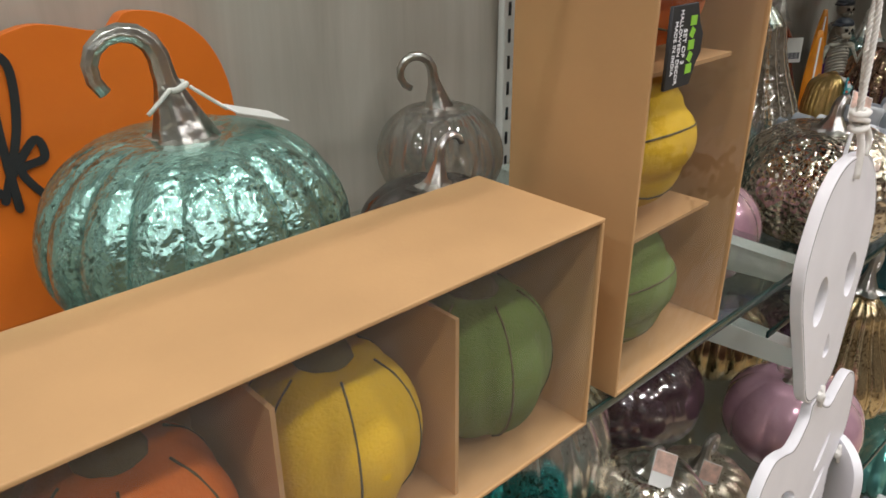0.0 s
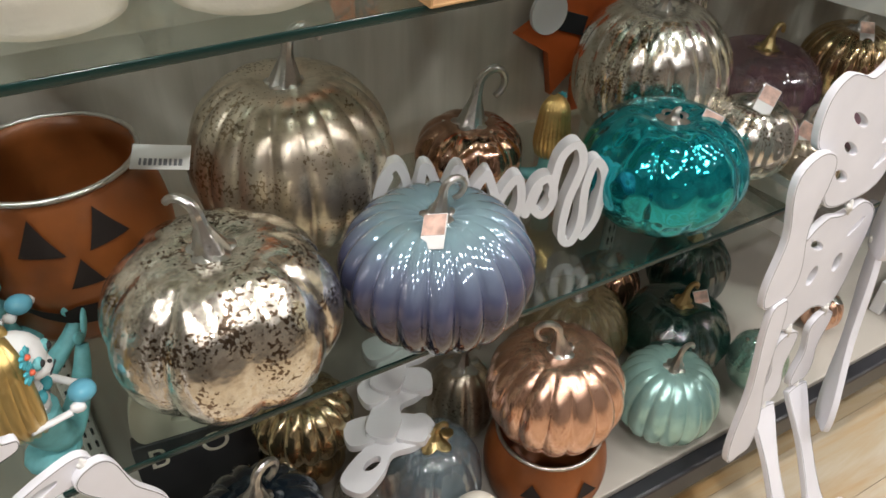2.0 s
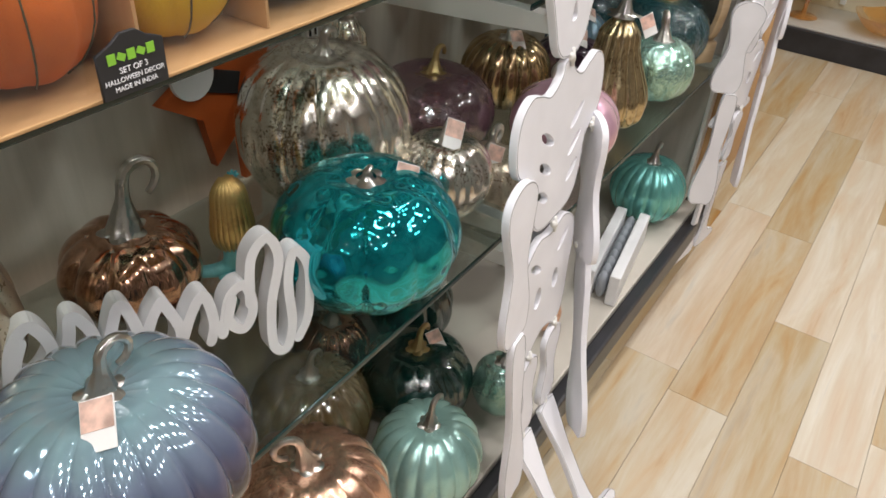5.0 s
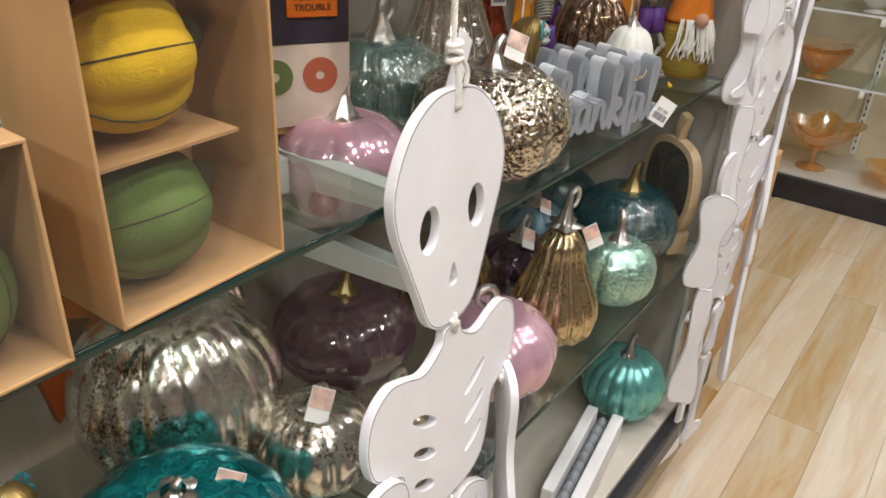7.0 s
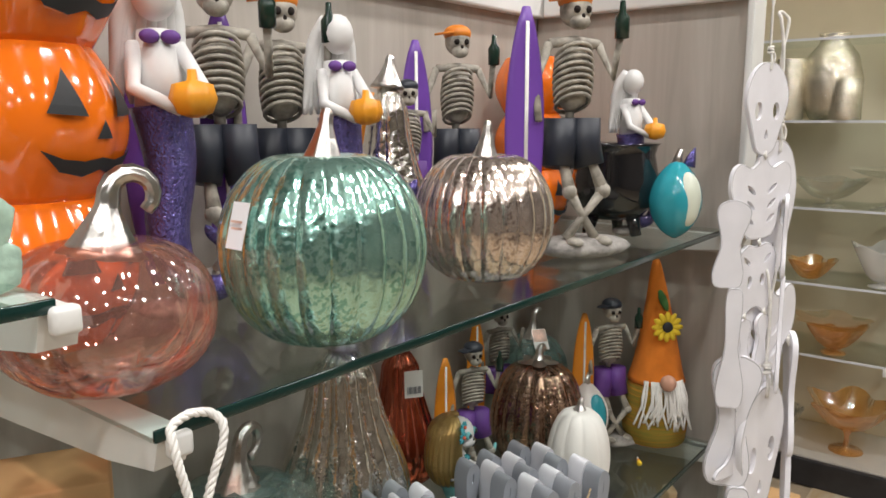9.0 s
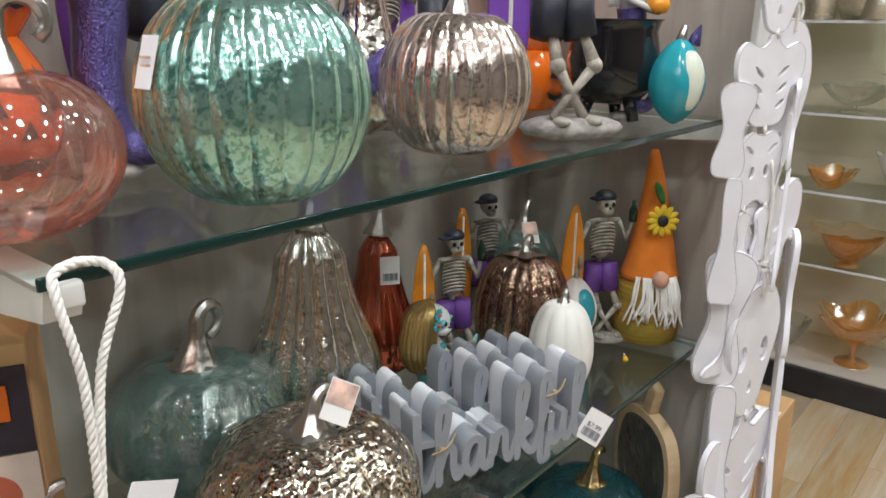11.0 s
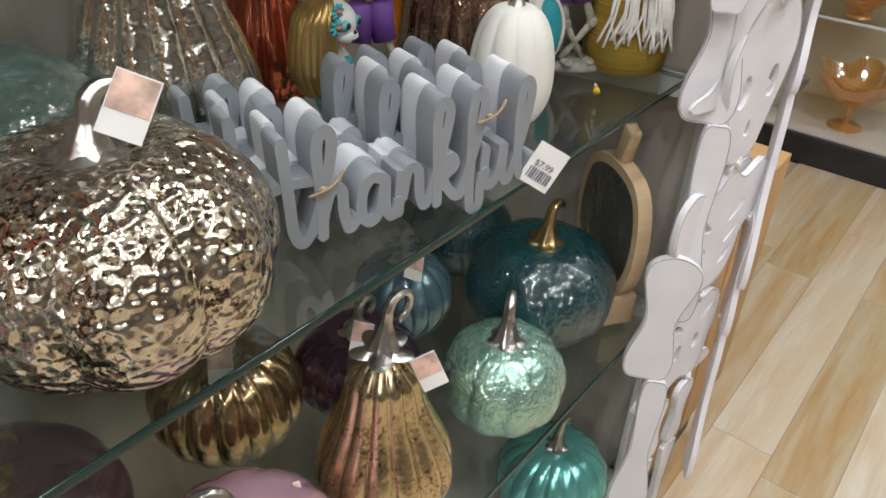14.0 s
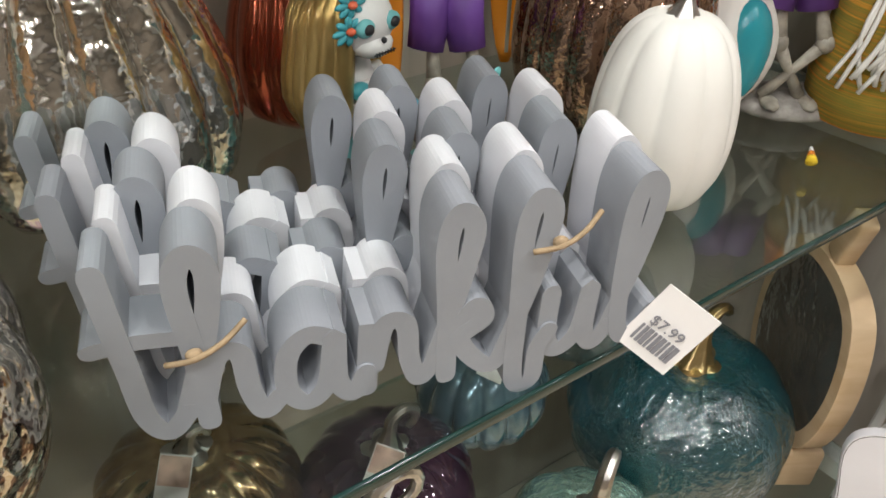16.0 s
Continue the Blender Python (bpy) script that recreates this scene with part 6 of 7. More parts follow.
M_BLACKCER = paint("black gloss ceramic", (0.012, 0.012, 0.014), 0.12, 0.0, 0.2, 9, 0.03, 60, 0.5)
M_BLUECER = paint("turquoise gloss ceramic", (0.03, 0.33, 0.40), 0.14, 0.0, 0.12, 9, 0.03, 60, 0.5)
M_CREAM = paint("cream glaze", (0.70, 0.74, 0.62), 0.3)
t = thing("black_cauldron", pose(1.415, -0.31, Z_C + 0.001, 0, 0, 0), "black glazed ceramic cauldron on three feet", "cauldron")
bm = bmesh.new()
lathe(bm, [(0.01, 0.022), (0.040, 0.026), (0.062, 0.050), (0.068, 0.085), (0.060, 0.125), (0.064, 0.138), (0.068, 0.142), (0.056, 0.140), (0.05, 0.11), (0.03, 0.05), (0.005, 0.04)], seg=40)
part("bowl", bm, M_BLACKCER, t)
for k in range(3):
    a = k * 2.1 + 0.3
    bm = bmesh.new()
    add_tube(bm, [(0.034 * math.cos(a), 0.034 * math.sin(a), 0.034), (0.044 * math.cos(a), 0.044 * math.sin(a), 0.0)], [0.012, 0.008], 0, 10)
    part("foot", bm, M_BLACKCER, t)


def blue_cat(m, body, mat, ears=True, label=""):
    t = thing("ceramic_cat", m, label, "ceramic ornament")
    bm = bmesh.new()
    prof = [(0.04 * max(math.cos(-math.pi / 2 + math.pi * i / 20), 0.02) ** 0.6 * (1 - 0.12 * (i / 20 - 0.4)), 0.118 * i / 20) for i in range(21)]
    lathe(bm, prof, seg=40, ribs=8, depth=0.03)
    part("body", bm, mat, t)
    bm = bmesh.new()
    add_ball(bm, (0.004, -0.0195, 0.060), (0.023, 0.021, 0.042), None, 0, 20, 14)
    part("belly_patch", bm, M_CREAM if ears else M_BLUECER, t, "painted oval patch")
    bm = bmesh.new()
    add_tube(bm, [(0, 0, 0.112), (0.002, 0, 0.124), (0.005, 0, 0.134)], [0.009, 0.006, 0.005], 0, 10, 6, 0.2)
    part("stem", bm, M_PEWTER, t, "pewter stem")
    if ears:
        bm = bmesh.new()
        add_tube(bm, [(0.020, 0, 0.108), (0.024, 0, 0.122), (0.030, 0, 0.136)], [0.010, 0.007, 0.001], 0, 8)
        part("ear", bm, M_PURPLE_GL, t, "dark glittered ear")
    return t


blue_cat(pose(1.425, -0.405, Z_C + 0.001, 0, 0, -35), None, M_BLUECER, True, "turquoise glazed ceramic cat with a cream belly")
blue_cat(pose(1.415, -0.27, Z_R + 0.001, 0, 0, -30), None, M_WHITECER, False, "white ceramic pumpkin with a painted turquoise shape")

# gnome
M_HAT = paint("orange felt hat", (0.72, 0.20, 0.02), 0.95, 0.0, 0.1, 40, 0.5, 400)
M_KNIT = grain("striped knit", [(0.35, (0.62, 0.22, 0.02)), (0.5, (0.22, 0.20, 0.03)), (0.65, (0.62, 0.28, 0.03))], (4, 4, 300), 0.95, 0.5)
M_NOSE = paint("skin felt nose", (0.62, 0.34, 0.24), 0.9)
M_SUN = paint("yellow petals", (0.80, 0.55, 0.03), 0.8)
M_LEAF = paint("green felt leaf", (0.05, 0.16, 0.04), 0.9)
t = thing("gnome", pose(1.524, -0.348, Z_R + 0.001, 0, 0, -48) @ Matrix.Scale(1.12, 4), "plush gnome with an orange hat, sunflower and white beard", "gnome")
bm = bmesh.new()
lathe(bm, [(0.03, 0), (0.047, 0.004), (0.050, 0.03), (0.046, 0.075), (0.040, 0.105), (0.01, 0.11)], seg=32)
part("body", bm, M_KNIT, t, "striped knitted body")
bm = bmesh.new()
add_tube(bm, spline([(0, 0, 0.098), (0, 0, 0.15), (-0.003, 0, 0.22), (-0.008, 0, 0.285)], 5), [0.044 - 0.0026 * k for k in range(16)], 0, 24)
part("hat", bm, M_HAT, t, "tall orange felt hat")
bm = bmesh.new()
rg = random.Random(3)
for k in range(46):
    a = -math.pi / 2 + rg.uniform(-0.75, 0.75)
    ln = rg.uniform(0.05, 0.075)
    x, y = 0.043 * math.cos(a), 0.043 * math.sin(a)
    add_tube(bm, spline([(x, y, 0.106), (x * 1.22 + rg.uniform(-0.004, 0.004), y * 1.25, 0.106 - ln * 0.5), (x * 1.25 + rg.uniform(-0.012, 0.012), y * 1.25, 0.106 - ln)], 3), 0.0018, 0, 5)
part("beard", bm, M_YARN, t, "white yarn beard")
bm = bmesh.new()
add_ball(bm, (0, -0.052, 0.108), 0.012, None, 0, 14, 10)
part("nose", bm, M_NOSE, t, "round felt nose")
bm = bmesh.new()
for k in range(12):
    a = k * math.pi / 6
    add_ball(bm, (0.015 * math.cos(a), -0.037, 0.190 + 0.015 * math.sin(a)), (0.009, 0.0025, 0.0045), Euler((0, -a, 0)).to_matrix(), 0, 8, 6)
sf = part("sunflower", bm, M_SUN, t, "yellow felt sunflower")
bm = bmesh.new()
add_ball(bm, (0, -0.039, 0.190), (0.008, 0.003, 0.008), None, 0, 10, 8)
part("flower_centre", bm, M_INK, sf, "black centre")
bm = bmesh.new()
add_ball(bm, (-0.004, -0.027, 0.228), (0.006, 0.003, 0.018), Euler((0, -0.4, 0)).to_matrix(), 0, 10, 8)
part("leaf", bm, M_LEAF, t, "green felt leaf")
t = thing("candy_corn", pose(1.405, -0.375, Z_R + 0.005, 0, 70, 40), "small candy corn sweet on the glass", "sweet")
for k, (z0, mat) in enumerate(((0.0, M_SUN), (0.005, M_CAP_O), (0.010, M_WHITE_RES))):
    bm = bmesh.new()
    lathe(bm, [(0.0045 - 0.0012 * k, z0), (0.0046 - 0.0012 * k - 0.0011, z0 + 0.005)], seg=12)
    part("band", bm, mat, t)

# ---- printed and painted signs ----
M_ORSIGN = paint("orange painted board", (0.78, 0.17, 0.01), 0.5, 0.0, 0.06, 10)
t = thing("pumpkin_sign", pose(0.0, -0.082, Z_B + 0.001, -4, 0, 0), "orange pumpkin-shaped board with black script", "sign")
bm = sheet([loop2([(-0.14, 0.0), (-0.19, 0.07), (-0.175, 0.17), (-0.12, 0.215), (-0.065, 0.212), (-0.02, 0.222), (0.03, 0.212), (0.05, 0.225), (0.085, 0.218), (0.115, 0.19), (0.128, 0.14), (0.12, 0.06), (0.085, 0.0)], 6)], 0.018)
part("board", bm, M_ORSIGN, t, "", False)
for ctrl in ([(-0.025, 0.105), (-0.045, 0.115), (-0.055, 0.09), (-0.045, 0.065), (-0.022, 0.075)], [(-0.02, 0.068), (0.0, 0.12), (0.005, 0.165), (-0.008, 0.172), (-0.012, 0.12), (-0.012, 0.06)],
             [(-0.012, 0.085), (0.010, 0.11), (0.014, 0.095), (-0.004, 0.088), (0.012, 0.062), (0.022, 0.066)], [(-0.13, 0.10), (-0.115, 0.145), (-0.10, 0.12), (-0.11, 0.07), (-0.09, 0.08)],
             [(-0.09, 0.08), (-0.085, 0.11), (-0.075, 0.11), (-0.07, 0.08)]):
    bm = bmesh.new()
    stroke(bm, ctrl, 0.0062, 0.001)
    bmesh.ops.translate(bm, verts=bm.verts, vec=(-0.05, -0.0112, 0.03))
    part("script_stroke", bm, M_INK, t, "black script stroke", False)
bm = bmesh.new()
add_box(bm, (-0.075, 0, 0.235), (0.035, 0.018, 0.05), Euler((0, -0.3, 0)).to_matrix(), 0, 0.003)
part("stem", bm, M_INK, t, "dark brown stem")

M_SIGN2 = paint("orange card", (0.82, 0.28, 0.02), 0.6)
t = thing("small_sign", pose(0.400, -0.276, Z_B + 0.001, -4, 0, -22), "orange sign reading PUMPKIN everything", "sign")
bm = bmesh.new()
add_box(bm, (0, 0, 0.070), (0.122, 0.012, 0.140), None, 0, 0.003)
part("board", bm, M_SIGN2, t)
for text, size, z, mat in (("PUMPKIN", 0.0185, 0.108, M_PAPER), ("everything", 0.0165, 0.068, M_INK)):
    bm = lettering(text, size)
    bm.transform(Matrix.Diagonal((1.22, 1.0, 2.1 if text.isupper() else 1.1, 1.0)))
    bmesh.ops.translate(bm, verts=bm.verts, vec=(0, -0.0066, z))
    part("lettering", bm, mat, t, "printed words", False)
bm = bmesh.new()
for dx in (-0.008, 0, 0.008):
    add_ball(bm, (dx, -0.006, 0.032), (0.011, 0.0012, 0.014), None, 0, 14, 8)
part("pumpkin_print", bm, M_PAPER, t, "white printed pumpkin")

M_STAR = paint("rust orange board", (0.50, 0.10, 0.02), 0.5, 0.0, 0.1, 12)
t = thing("star_sign", pose(0.325, -0.082, Z_A + 0.001, -4, 0, 0), "rust orange star board with a black label and white disc", "sign")
pts = []
for k in range(10):
    q = (0.115 if k % 2 == 0 else 0.062)
    pts.append((q * math.sin(k * math.pi / 5 - 0.25), 0.150 + q * math.cos(k * math.pi / 5 - 0.25)))
bm = sheet([pts], 0.014)
part("star", bm, M_STAR, t, "", False)
bm = sheet([ellipse(-0.060, 0.185, 0.034, 0.034)], 0.006)
bmesh.ops.translate(bm, verts=bm.verts, vec=(0, -0.0104, 0))
part("disc", bm, M_PAPER, t, "white disc", False)
bm = bmesh.new()
add_box(bm, (-0.012, -0.009, 0.160), (0.062, 0.003, 0.032), Euler((0, 0.35, 0)).to_matrix(), 0, 0.001)
part("label", bm, M_INK, t, "black label", False)
bm = bmesh.new()
add_box(bm, (0.02, 0, 0.03), (0.03, 0.012, 0.06), None, 0, 0.002)
part("foot", bm, M_STAR, t, "", False)

M_BOXDARK = paint("dark printed card", (0.03, 0.022, 0.035), 0.5, 0.0, 0.4, 18)
M_BOXPIC = paint("pale printed card", (0.62, 0.52, 0.44), 0.5, 0.0, 0.2, 14)
M_DONUT_R = paint("red printed ring", (0.40, 0.10, 0.05), 0.5)
M_DONUT_G = paint("green printed ring", (0.12, 0.16, 0.05), 0.5)
t = thing("gift_box", pose(0.503, -0.267, Z_B + 0.001, 0, 0, -28), "printed gift box of ring-shaped sweets with an orange label", "gift box")
bm = bmesh.new()
add_box(bm, (0, 0.040, 0.092), (0.165, 0.078, 0.182), None, 0, 0.002)
part("carton", bm, M_CARD, t)
bm = bmesh.new()
add_box(bm, (0.0, -0.0015, 0.134), (0.160, 0.002, 0.068))
part("dark_print", bm, M_BOXDARK, t, "dark upper print", False)
bm = bmesh.new()
add_box(bm, (0.0, -0.0015, 0.055), (0.160, 0.002, 0.088))
part("pale_print", bm, M_BOXPIC, t, "pale lower print", False)
for x, mat in ((-0.002, M_DONUT_G), (0.047, M_DONUT_R)):
    bm = sheet([ellipse(x, 0.066, 0.019, 0.019), ellipse(x, 0.066, 0.005, 0.005)], 0.001, 0)
    bmesh.ops.translate(bm, verts=bm.verts, vec=(0, -0.0032, 0))
    part("ring_print", bm, mat, t, "printed ring", False)
bm = bmesh.new()
add_box(bm, (0.040, -0.004, 0.141), (0.054, 0.003, 0.028), None, 0, 0.0014)
lb = part("label", bm, M_ORSIGN, t, "orange label")
for text, z in (("TOIL AND", 0.147), ("TROUBLE", 0.137)):
    bm = lettering(text, 0.0092)
    bmesh.ops.translate(bm, verts=bm.verts, vec=(0.040, -0.0062, z))
    part("lettering", bm, M_INK, lb, "printed words", False)

M_BOOFACE = paint("cream painted board", (0.66, 0.62, 0.50), 0.6)
t = thing("boo_sign", pose(-0.415, -0.165, Z_DECK + 0.001, -5, 0, -6), "black block sign with white letters and a ghost face", "sign")
bm = bmesh.new()
add_box(bm, (0, 0, 0.085), (0.185, 0.03, 0.17), None, 0, 0.003)
part("block", bm, M_INK, t)
for text, x in (("B", -0.058), ("O", 0.030)):
    bm = lettering(text, 0.058)
    bmesh.ops.translate(bm, verts=bm.verts, vec=(x, -0.0155, 0.135))
    part("lettering", bm, M_BOOFACE, t, "white letter", False)
bm = sheet([loop2([(-0.07, 0.17), (-0.075, 0.25), (-0.03, 0.30), (0.03, 0.30), (0.075, 0.25), (0.07, 0.17)], 6), ellipse(-0.025, 0.255, 0.012, 0.018), ellipse(0.025, 0.255, 0.012, 0.018), ellipse(0.0, 0.205, 0.026, 0.010)], 0.02)
part("ghost_head", bm, M_BOOFACE, t, "cream ghost head with cut-out face", False)

# stack of white boards lying on the deck
t0 = None
for k in range(6):
    m = pose(-0.165 + 0.022 * k, -0.335 + 0.032 * k, Z_DECK + 0.170 + 0.008 * k, 0, 0, (18, -24, 34, -10, 28, -16)[k])
    t = thing("word_board", m, "white cut-out wooden word, lying in a stack", "script sign", "stacked white words")
    lp = loop2([(-0.05, 0.0), (-0.045, 0.03), (-0.02, 0.028), (0.0, 0.016), (0.02, 0.028), (0.045, 0.03), (0.05, 0.0), (0.02, -0.012), (-0.02, -0.012)], 5)
    g = (1.75, 1.3, 1.45, 1.2, 1.4, 1.25)[k]
    lp = [(x * g, z * 1.3) for x, z in lp]
    bm = sheet([lp] + ([ellipse(-0.034, 0.012, 0.017, 0.009), ellipse(0.036, 0.012, 0.017, 0.009)] if k == 0 else []), 0.014)
    bmesh.ops.rotate(bm, verts=bm.verts, cent=(0, 0, 0), matrix=Matrix.Rotation(math.pi / 2, 3, "X"))
    part("word", bm, M_SIGNWHITE, t, "", False)
t = thing("glass_jar", pose(-0.165, -0.335, Z_DECK + 0.001), "clear glass jar under stacked white words", "jar")
bm = bmesh.new()
lathe(bm, [(0.03, 0), (0.046, 0.006), (0.048, 0.08), (0.044, 0.135), (0.038, 0.150)], seg=32, close=False)
part("wall", bm, MG_SMOKE, t)

# sign block lying by the deck edge
t = thing("sign_stack", pose(1.165, -0.425, Z_DECK + 0.001, 0, 0, 9), "white and grey wooden word signs laid face to face", "script sign")
for dy, mat in ((-0.030, M_SIGNWHITE), (0.0, M_GREY), (0.030, M_SIGNWHITE)):
    bm = bmesh.new()
    if mat is M_GREY:
        for k in range(9):
            add_ball(bm, (-0.13 + 0.0325 * k, dy, 0.040), (0.020, 0.014, 0.036), None, 0, 12, 8)
    else:
        add_box(bm, (0, dy, 0.042), (0.30, 0.026, 0.084), None, 0, 0.003)
    part("sign", bm, mat, t, "grey wavy letters" if mat is M_GREY else "", mat is M_GREY)
s = thankful(pose(0.98, -0.27, Z_DECK + 0.003, 0, 0, 10), M_GREY, "grey painted wooden script sign on the deck")

# round wooden pumpkin pieces on the deck
M_RAWWOOD = grain("raw wood", [(0.3, (0.52, 0.36, 0.20)), (0.7, (0.66, 0.50, 0.32))], (6, 6, 60), 0.7, 0.1)
for x, y, z, r, tilt in ((-0.395, -0.525, 0.350, 0.066, -50), (-0.462, -0.505, 0.352, 0.048, -35)):
    t = thing("wooden_pumpkin", pose(x, y, z, tilt, 0, 20), "flat raw wood pumpkin cut-out leaning on others", "wooden pumpkin")
    bm = sheet([loop2([(-r, 0), (-0.8 * r, 0.75 * r), (-0.2 * r, r), (0.2 * r, 0.9 * r), (0.8 * r, 0.75 * r), (r, 0), (0.7 * r, -0.8 * r), (-0.7 * r, -0.8 * r)], 6)], 0.02)
    part("cutout", bm, M_RAWWOOD, t, "", False)

# glass pumpkin in a wooden frame
t = thing("framed_pumpkin", pose(1.510, -0.380, Z_AR + 0.001, 0, 0, -124) @ Matrix.Diagonal((1.30, 0.70, 1.56, 1)), "glass pumpkin panel in a pale wooden frame on a foot", "ornament")
lp = loop2([(0.0, 0.035), (0.05, 0.04), (0.068, 0.09), (0.052, 0.145), (0.0, 0.16), (-0.052, 0.145), (-0.068, 0.09), (-0.05, 0.04)], 6)
inn = [(x * 0.86, 0.097 + (z - 0.097) * 0.86) for x, z in lp]
bm = sheet([lp, inn], 0.030)
part("frame", bm, M_RAWWOOD, t, "pale wooden rim", False)
bm = sheet([inn], 0.020, 0)
bmesh.ops.translate(bm, verts=bm.verts, vec=(0, -0.006, 0))
part("glass_panel", bm, MG_SLICE, t, "textured smoky glass", False)
bm = bmesh.new()
add_box(bm, (0.012, 0, 0.018), (0.08, 0.070, 0.034), None, 0, 0.003)
part("foot", bm, M_RAWWOOD, t, "pale wooden foot")
bm = bmesh.new()
add_box(bm, (0.005, 0, 0.178), (0.018, 0.026, 0.036), Euler((0, 0.3, 0)).to_matrix(), 0, 0.003)
part("stem", bm, M_RAWWOOD, t, "wooden stem")

# cardboard cartons past the end panel
for x0, x1, y0, y1, h in ((1.615, 1.76, -0.50, -0.08, 0.62), (1.775, 1.99, -0.50, -0.06, 0.56)):
    t = thing("carton", pose((x0 + x1) / 2, (y0 + y1) / 2, 0.232), "tall brown cardboard carton standing past the end panel", "carton", "cardboard cartons")
    bm = bmesh.new()
    add_box(bm, (0, 0, h / 2), (x1 - x0, y1 - y0, h), None, 0, 0.003)
    part("box", bm, M_CARD, t)
    bm = bmesh.new()
    add_box(bm, (0, 0, h + 0.0008), (0.05, y1 - y0 - 0.01, 0.001))
    part("tape", bm, M_PAPER, t, "pale packing tape", False)
slab("shelf_plinth", (X_END + 0.041, -0.455, 0.0), (2.03, Y_BACK, 0.231), M_BLACK, "black base under the cartons", "plinth", 0.006)
slab("wall_side", (2.03, -0.30, 0.232), (2.06, Y_BACK, 1.9), M_PANEL, "laminate panel past the cartons", "wall")

# ---- far shelving with glassware ----
M_FARBACK = paint("cream back panel", (0.66, 0.58, 0.43), 0.6, 0.0, 0.06, 3)
M_AMBER = thin_glass("amber bowl glass", (0.95, 0.62, 0.28), 0.45, 0.14, 0.5, 0.2, 20, (0.72, 0.36, 0.10))
M_CLEAR = thin_glass("clear bowl glass", (0.92, 0.92, 0.88), 0.22, 0.14, 0.6, 0.3, 30, (0.6, 0.58, 0.5))
M_MILK = thin_glass("frosted glass", (0.9, 0.9, 0.9), 0.65, 0.08, 0.4, 0.1, 20, (0.75, 0.74, 0.72))
FX = 3.74
slab("wall_far", (FX + 0.45, -2.6, 0), (FX + 0.50, 1.6, 2.4), M_FARBACK, "cream back panel of the far shelving", "wall")
slab("shelf_plinth", (FX - 0.02, -2.6, 0.0), (FX + 0.01, 1.6, 0.118), M_BLACK, "black plinth of the far shelving", "plinth", 0.004)
slab("shelf_deck", (FX + 0.011, -2.6, 0.08), (FX + 0.449, 1.6, 0.125), M_DECK, "cream bottom deck of the far shelving", "shelf", 0.003)
for k, z in enumerate((0.56, 0.88, 1.21, 1.58, 1.92)):
    dep = 0.36
    t = thing("far_shelf", pose(FX + 0.45, 0, z), "glass shelf of the far glassware display", "shelf", "far glass shelves")
    bm = bmesh.new()
    add_box(bm, (-dep / 2, -0.5, 0), (dep, 4.1, 0.010))
    part("pane", bm, M_SHELF, t, "", False)
    bm = bmesh.new()
    add_box(bm, (-dep - 0.002, -0.5, 0), (0.004, 4.1, 0.0102))
    part("front_edge", bm, M_PALE, t, "pale front edge", False)
    for by in (-1.35, -0.42, 0.5):
        bm = bmesh.new()
        add_box(bm, (-dep / 2 - 0.005, by, -0.022), (dep, 0.02, 0.032), None, 0, 0.002)
        part("bracket", bm, M_WHITE_METAL, t, "white bracket")
for by in (-1.35, -0.42, 0.5):
    t = thing("slotted_upright", pose(FX + 0.449, by, 0.13), "white slotted upright of the far shelving", "upright", "shelf uprights")
    bm = bmesh.new()
    add_box(bm, (-0.008, 0, 1.1), (0.014, 0.03, 2.15), None, 0, 0.002)
    part("channel", bm, M_WHITE_METAL, t)
    bm = bmesh.new()
    for k in range(60):
        add_box(bm, (-0.0158, 0, 0.06 + 0.035 * k), (0.001, 0.006, 0.018))
    part("slots", bm, M_INK, t, "dark punched slots")["kind"] = "stuff"


def bowl(y, z, r, h, mat, foot, wavy, label, dx=0.18):
    t = thing("glass_bowl", pose(FX + dx, y, z), label, "glass bowl", "far glassware")
    bm = bmesh.new()
    rows = []
    for i in range(10):
        s = i / 9
        row = []
        for k in range(40):
            a = 2 * math.pi * k / 40
            rr = r * (0.14 + 0.86 * s ** 0.75) * (1 + wavy * 0.16 * s * math.cos(5 * a))
            row.append((rr * math.cos(a), rr * math.sin(a), foot + h * s ** 1.35 + wavy * 0.10 * h * s * math.sin(5 * a + 1)))
        rows.append(row)
    quads(bm, rows)
    part("bowl", bm, mat, t)
    if foot:
        bm = bmesh.new()
        lathe(bm, [(r * 0.42, 0.0), (r * 0.40, 0.006), (0.012, 0.014), (0.010, foot * 0.7), (r * 0.14, foot + 0.002)], seg=28, close=False)
        part("foot", bm, mat, t, "flared glass foot")
    return t


bowl(-0.285, 0.126, 0.17, 0.13, M_AMBER, 0.10, 1.0, "amber glass footed bowl with a wavy rim")
bowl(-0.66, 0.126, 0.15, 0.09, M_AMBER, 0.0, 0.4, "low amber glass bowl")
bowl(-1.05, 0.126, 0.15, 0.12, M_AMBER, 0.05, 0.8, "amber glass bowl on the bottom deck")
bowl(0.02, 0.126, 0.12, 0.14, M_CLEAR, 0.0, 0.1, "clear glass bowl on the bottom deck")
bowl(-0.20, 0.566, 0.125, 0.11, M_AMBER, 0.02, 0.5, "amber glass bowl with a scalloped rim")
bowl(-0.18, 0.69, 0.15, 0.03, M_AMBER, 0.0, 0.9, "shallow amber dish resting on a bowl")
bowl(-0.62, 0.566, 0.14, 0.15, M_CLEAR, 0.0, 0.2, "clear glass bowl on a glass shelf")
bowl(-0.95, 0.566, 0.14, 0.12, M_AMBER, 0.04, 0.6, "amber glass footed bowl")
bowl(-0.08, 0.886, 0.10, 0.09, M_AMBER, 0.0, 0.8, "orange glass flower dish")
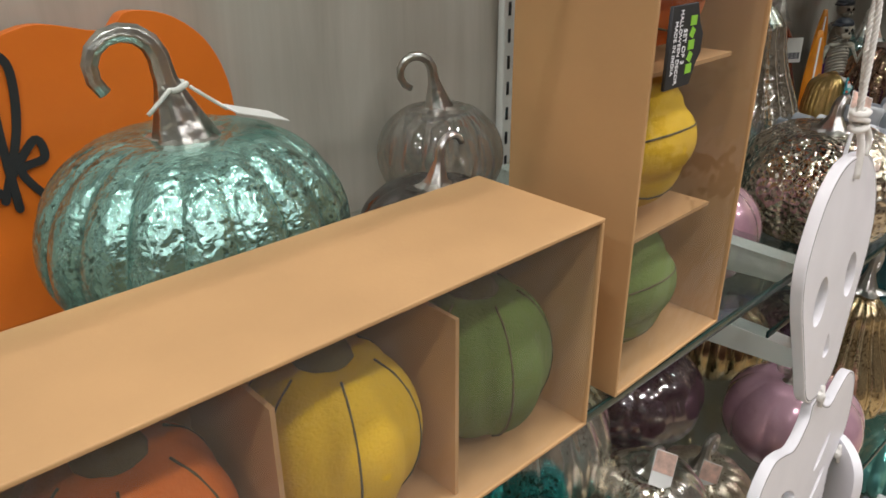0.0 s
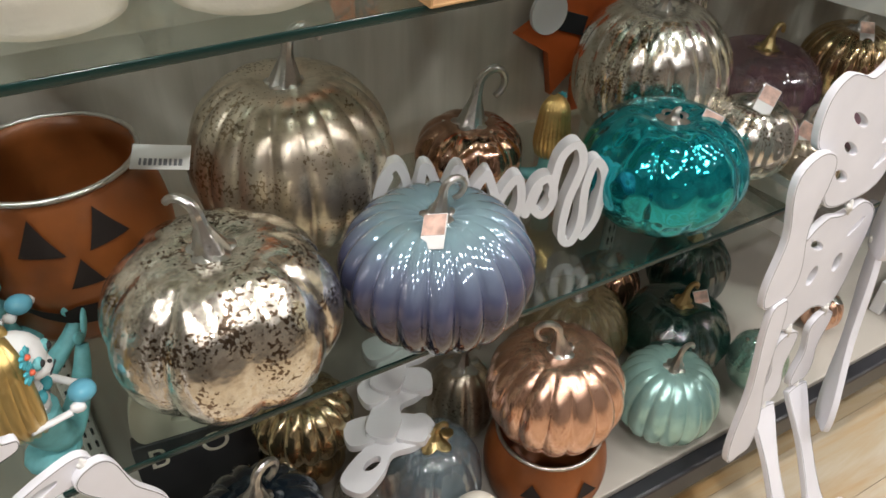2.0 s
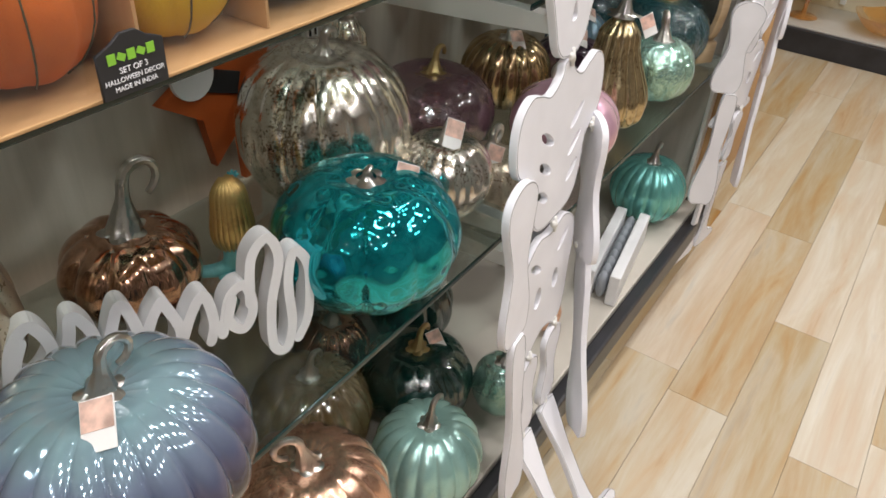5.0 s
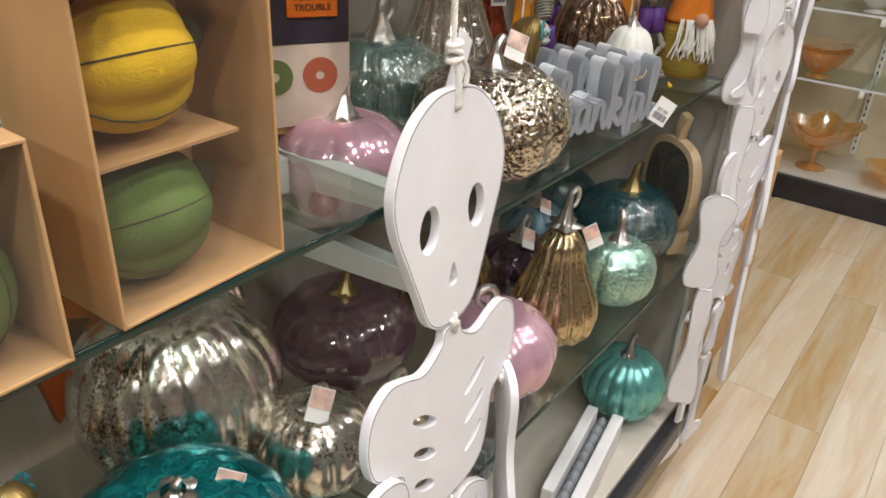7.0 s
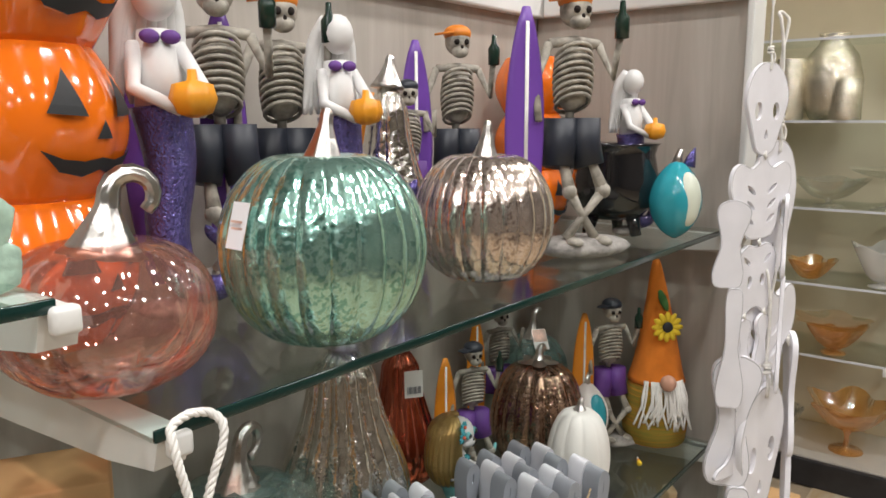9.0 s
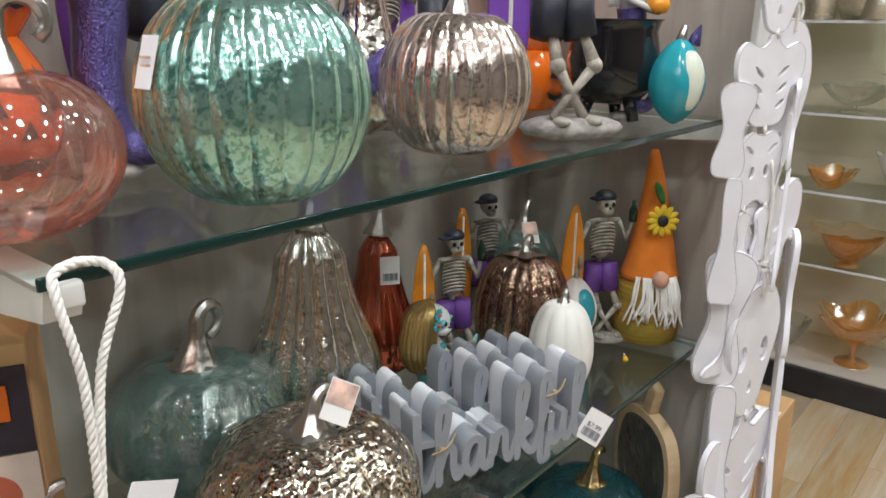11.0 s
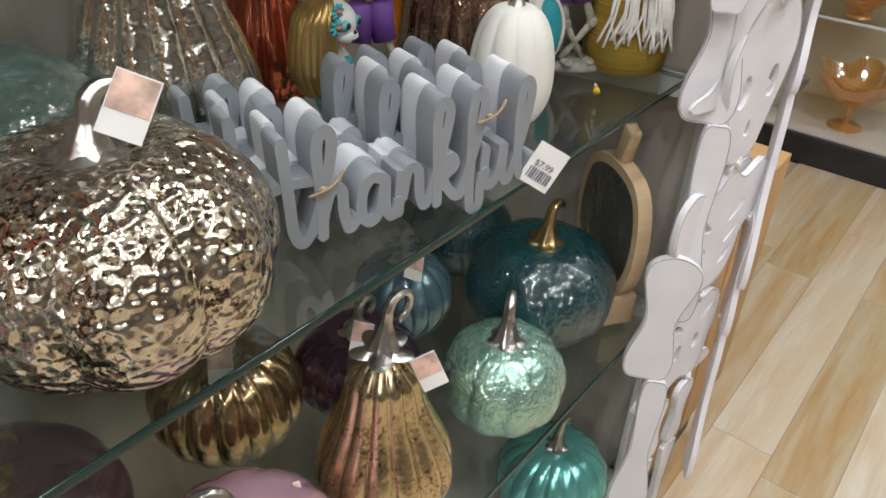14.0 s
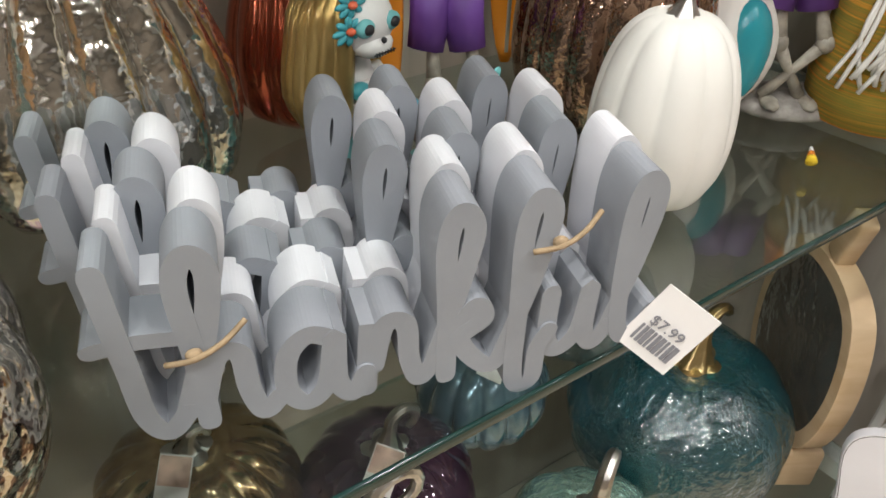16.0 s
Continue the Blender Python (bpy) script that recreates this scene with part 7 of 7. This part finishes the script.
bowl(-0.36, 0.886, 0.12, 0.15, M_MILK, 0.02, 1.0, "frosted white glass bowl with a crown rim")
bowl(-0.75, 0.886, 0.13, 0.16, M_CLEAR, 0.0, 0.1, "clear glass bowl on a glass shelf")
bowl(-0.13, 1.216, 0.15, 0.09, M_CLEAR, 0.03, 0.6, "clear and brown glass dish")
bowl(-0.36, 1.216, 0.17, 0.04, M_CLEAR, 0.13, 0.4, "clear glass cake stand")
bowl(-0.80, 1.216, 0.15, 0.10, M_CLEAR, 0.05, 0.5, "clear glass footed bowl")


def vase(y, z, r, h, mat, label, dx=0.2):
    t = thing("mosaic_vase", pose(FX + dx, y, z), label, "vase", "mosaic vases")
    bm = bmesh.new()
    lathe(bm, [(r * 0.6, 0), (r * 0.85, h * 0.15), (r, h * 0.45), (r * 0.8, h * 0.75), (r * 0.42, h * 0.92), (r * 0.5, h), (r * 0.4, h * 0.99)], seg=36)
    part("body", bm, mat, t)
    return t


def candle(y, z, r, h, label, dx=0.14):
    t = thing("candle_holder", pose(FX + dx, y, z), label, "candle holder", "mosaic candle holders")
    bm = bmesh.new()
    lathe(bm, [(r * 0.96, 0), (r, 0.004), (r, h - 0.004), (r * 0.97, h), (r * 0.88, h), (r * 0.86, h * 0.6), (0.01, h * 0.58)], seg=32)
    part("cup", bm, MK_MOSAIC, t)


MK_MOSAIC = mercury("mosaic mirror", (0.86, 0.80, 0.66), (0.46, 0.40, 0.28), 0.42, 120, 0.2, 0.8, 0.8, 80)
vase(-0.10, 1.586, 0.125, 0.36, MK_MOSAIC, "silver mosaic glass vase")
candle(-0.17, 1.586, 0.065, 0.17, "silver mosaic candle holder")
candle(0.05, 1.586, 0.06, 0.26, "tall silver mosaic candle holder")
bowl(-0.55, 1.586, 0.16, 0.10, M_CLEAR, 0.06, 0.5, "clear glass footed bowl")
vase(-0.45, 1.926, 0.10, 0.3, MK_MOSAIC, "silver mosaic glass vase on the top shelf")

# strip light and canopy added out of view to warm the far shelving
t = thing("ceiling_light", pose(FX + 0.12, -0.5, 2.38), "added light strip over the far shelving, out of view", "ceiling light")
bm = bmesh.new()
add_box(bm, (0, 0, 0.012), (0.07, 3.6, 0.024), None, 0, 0.003)
part("housing", bm, M_WHITE_METAL, t)
bm = bmesh.new()
add_box(bm, (0, 0, -0.003), (0.05, 3.5, 0.004))
part("lamp", bm, glowing("added strip fill", (1.0, 0.90, 0.72), 9.0), t, "glowing strip added for warm fill", False)
slab("trim", (FX + 0.02, -2.6, 2.405), (FX + 0.50, 1.6, 2.47), M_FARBACK, "added canopy over the far shelving, out of view", "trim")

plank_floor()
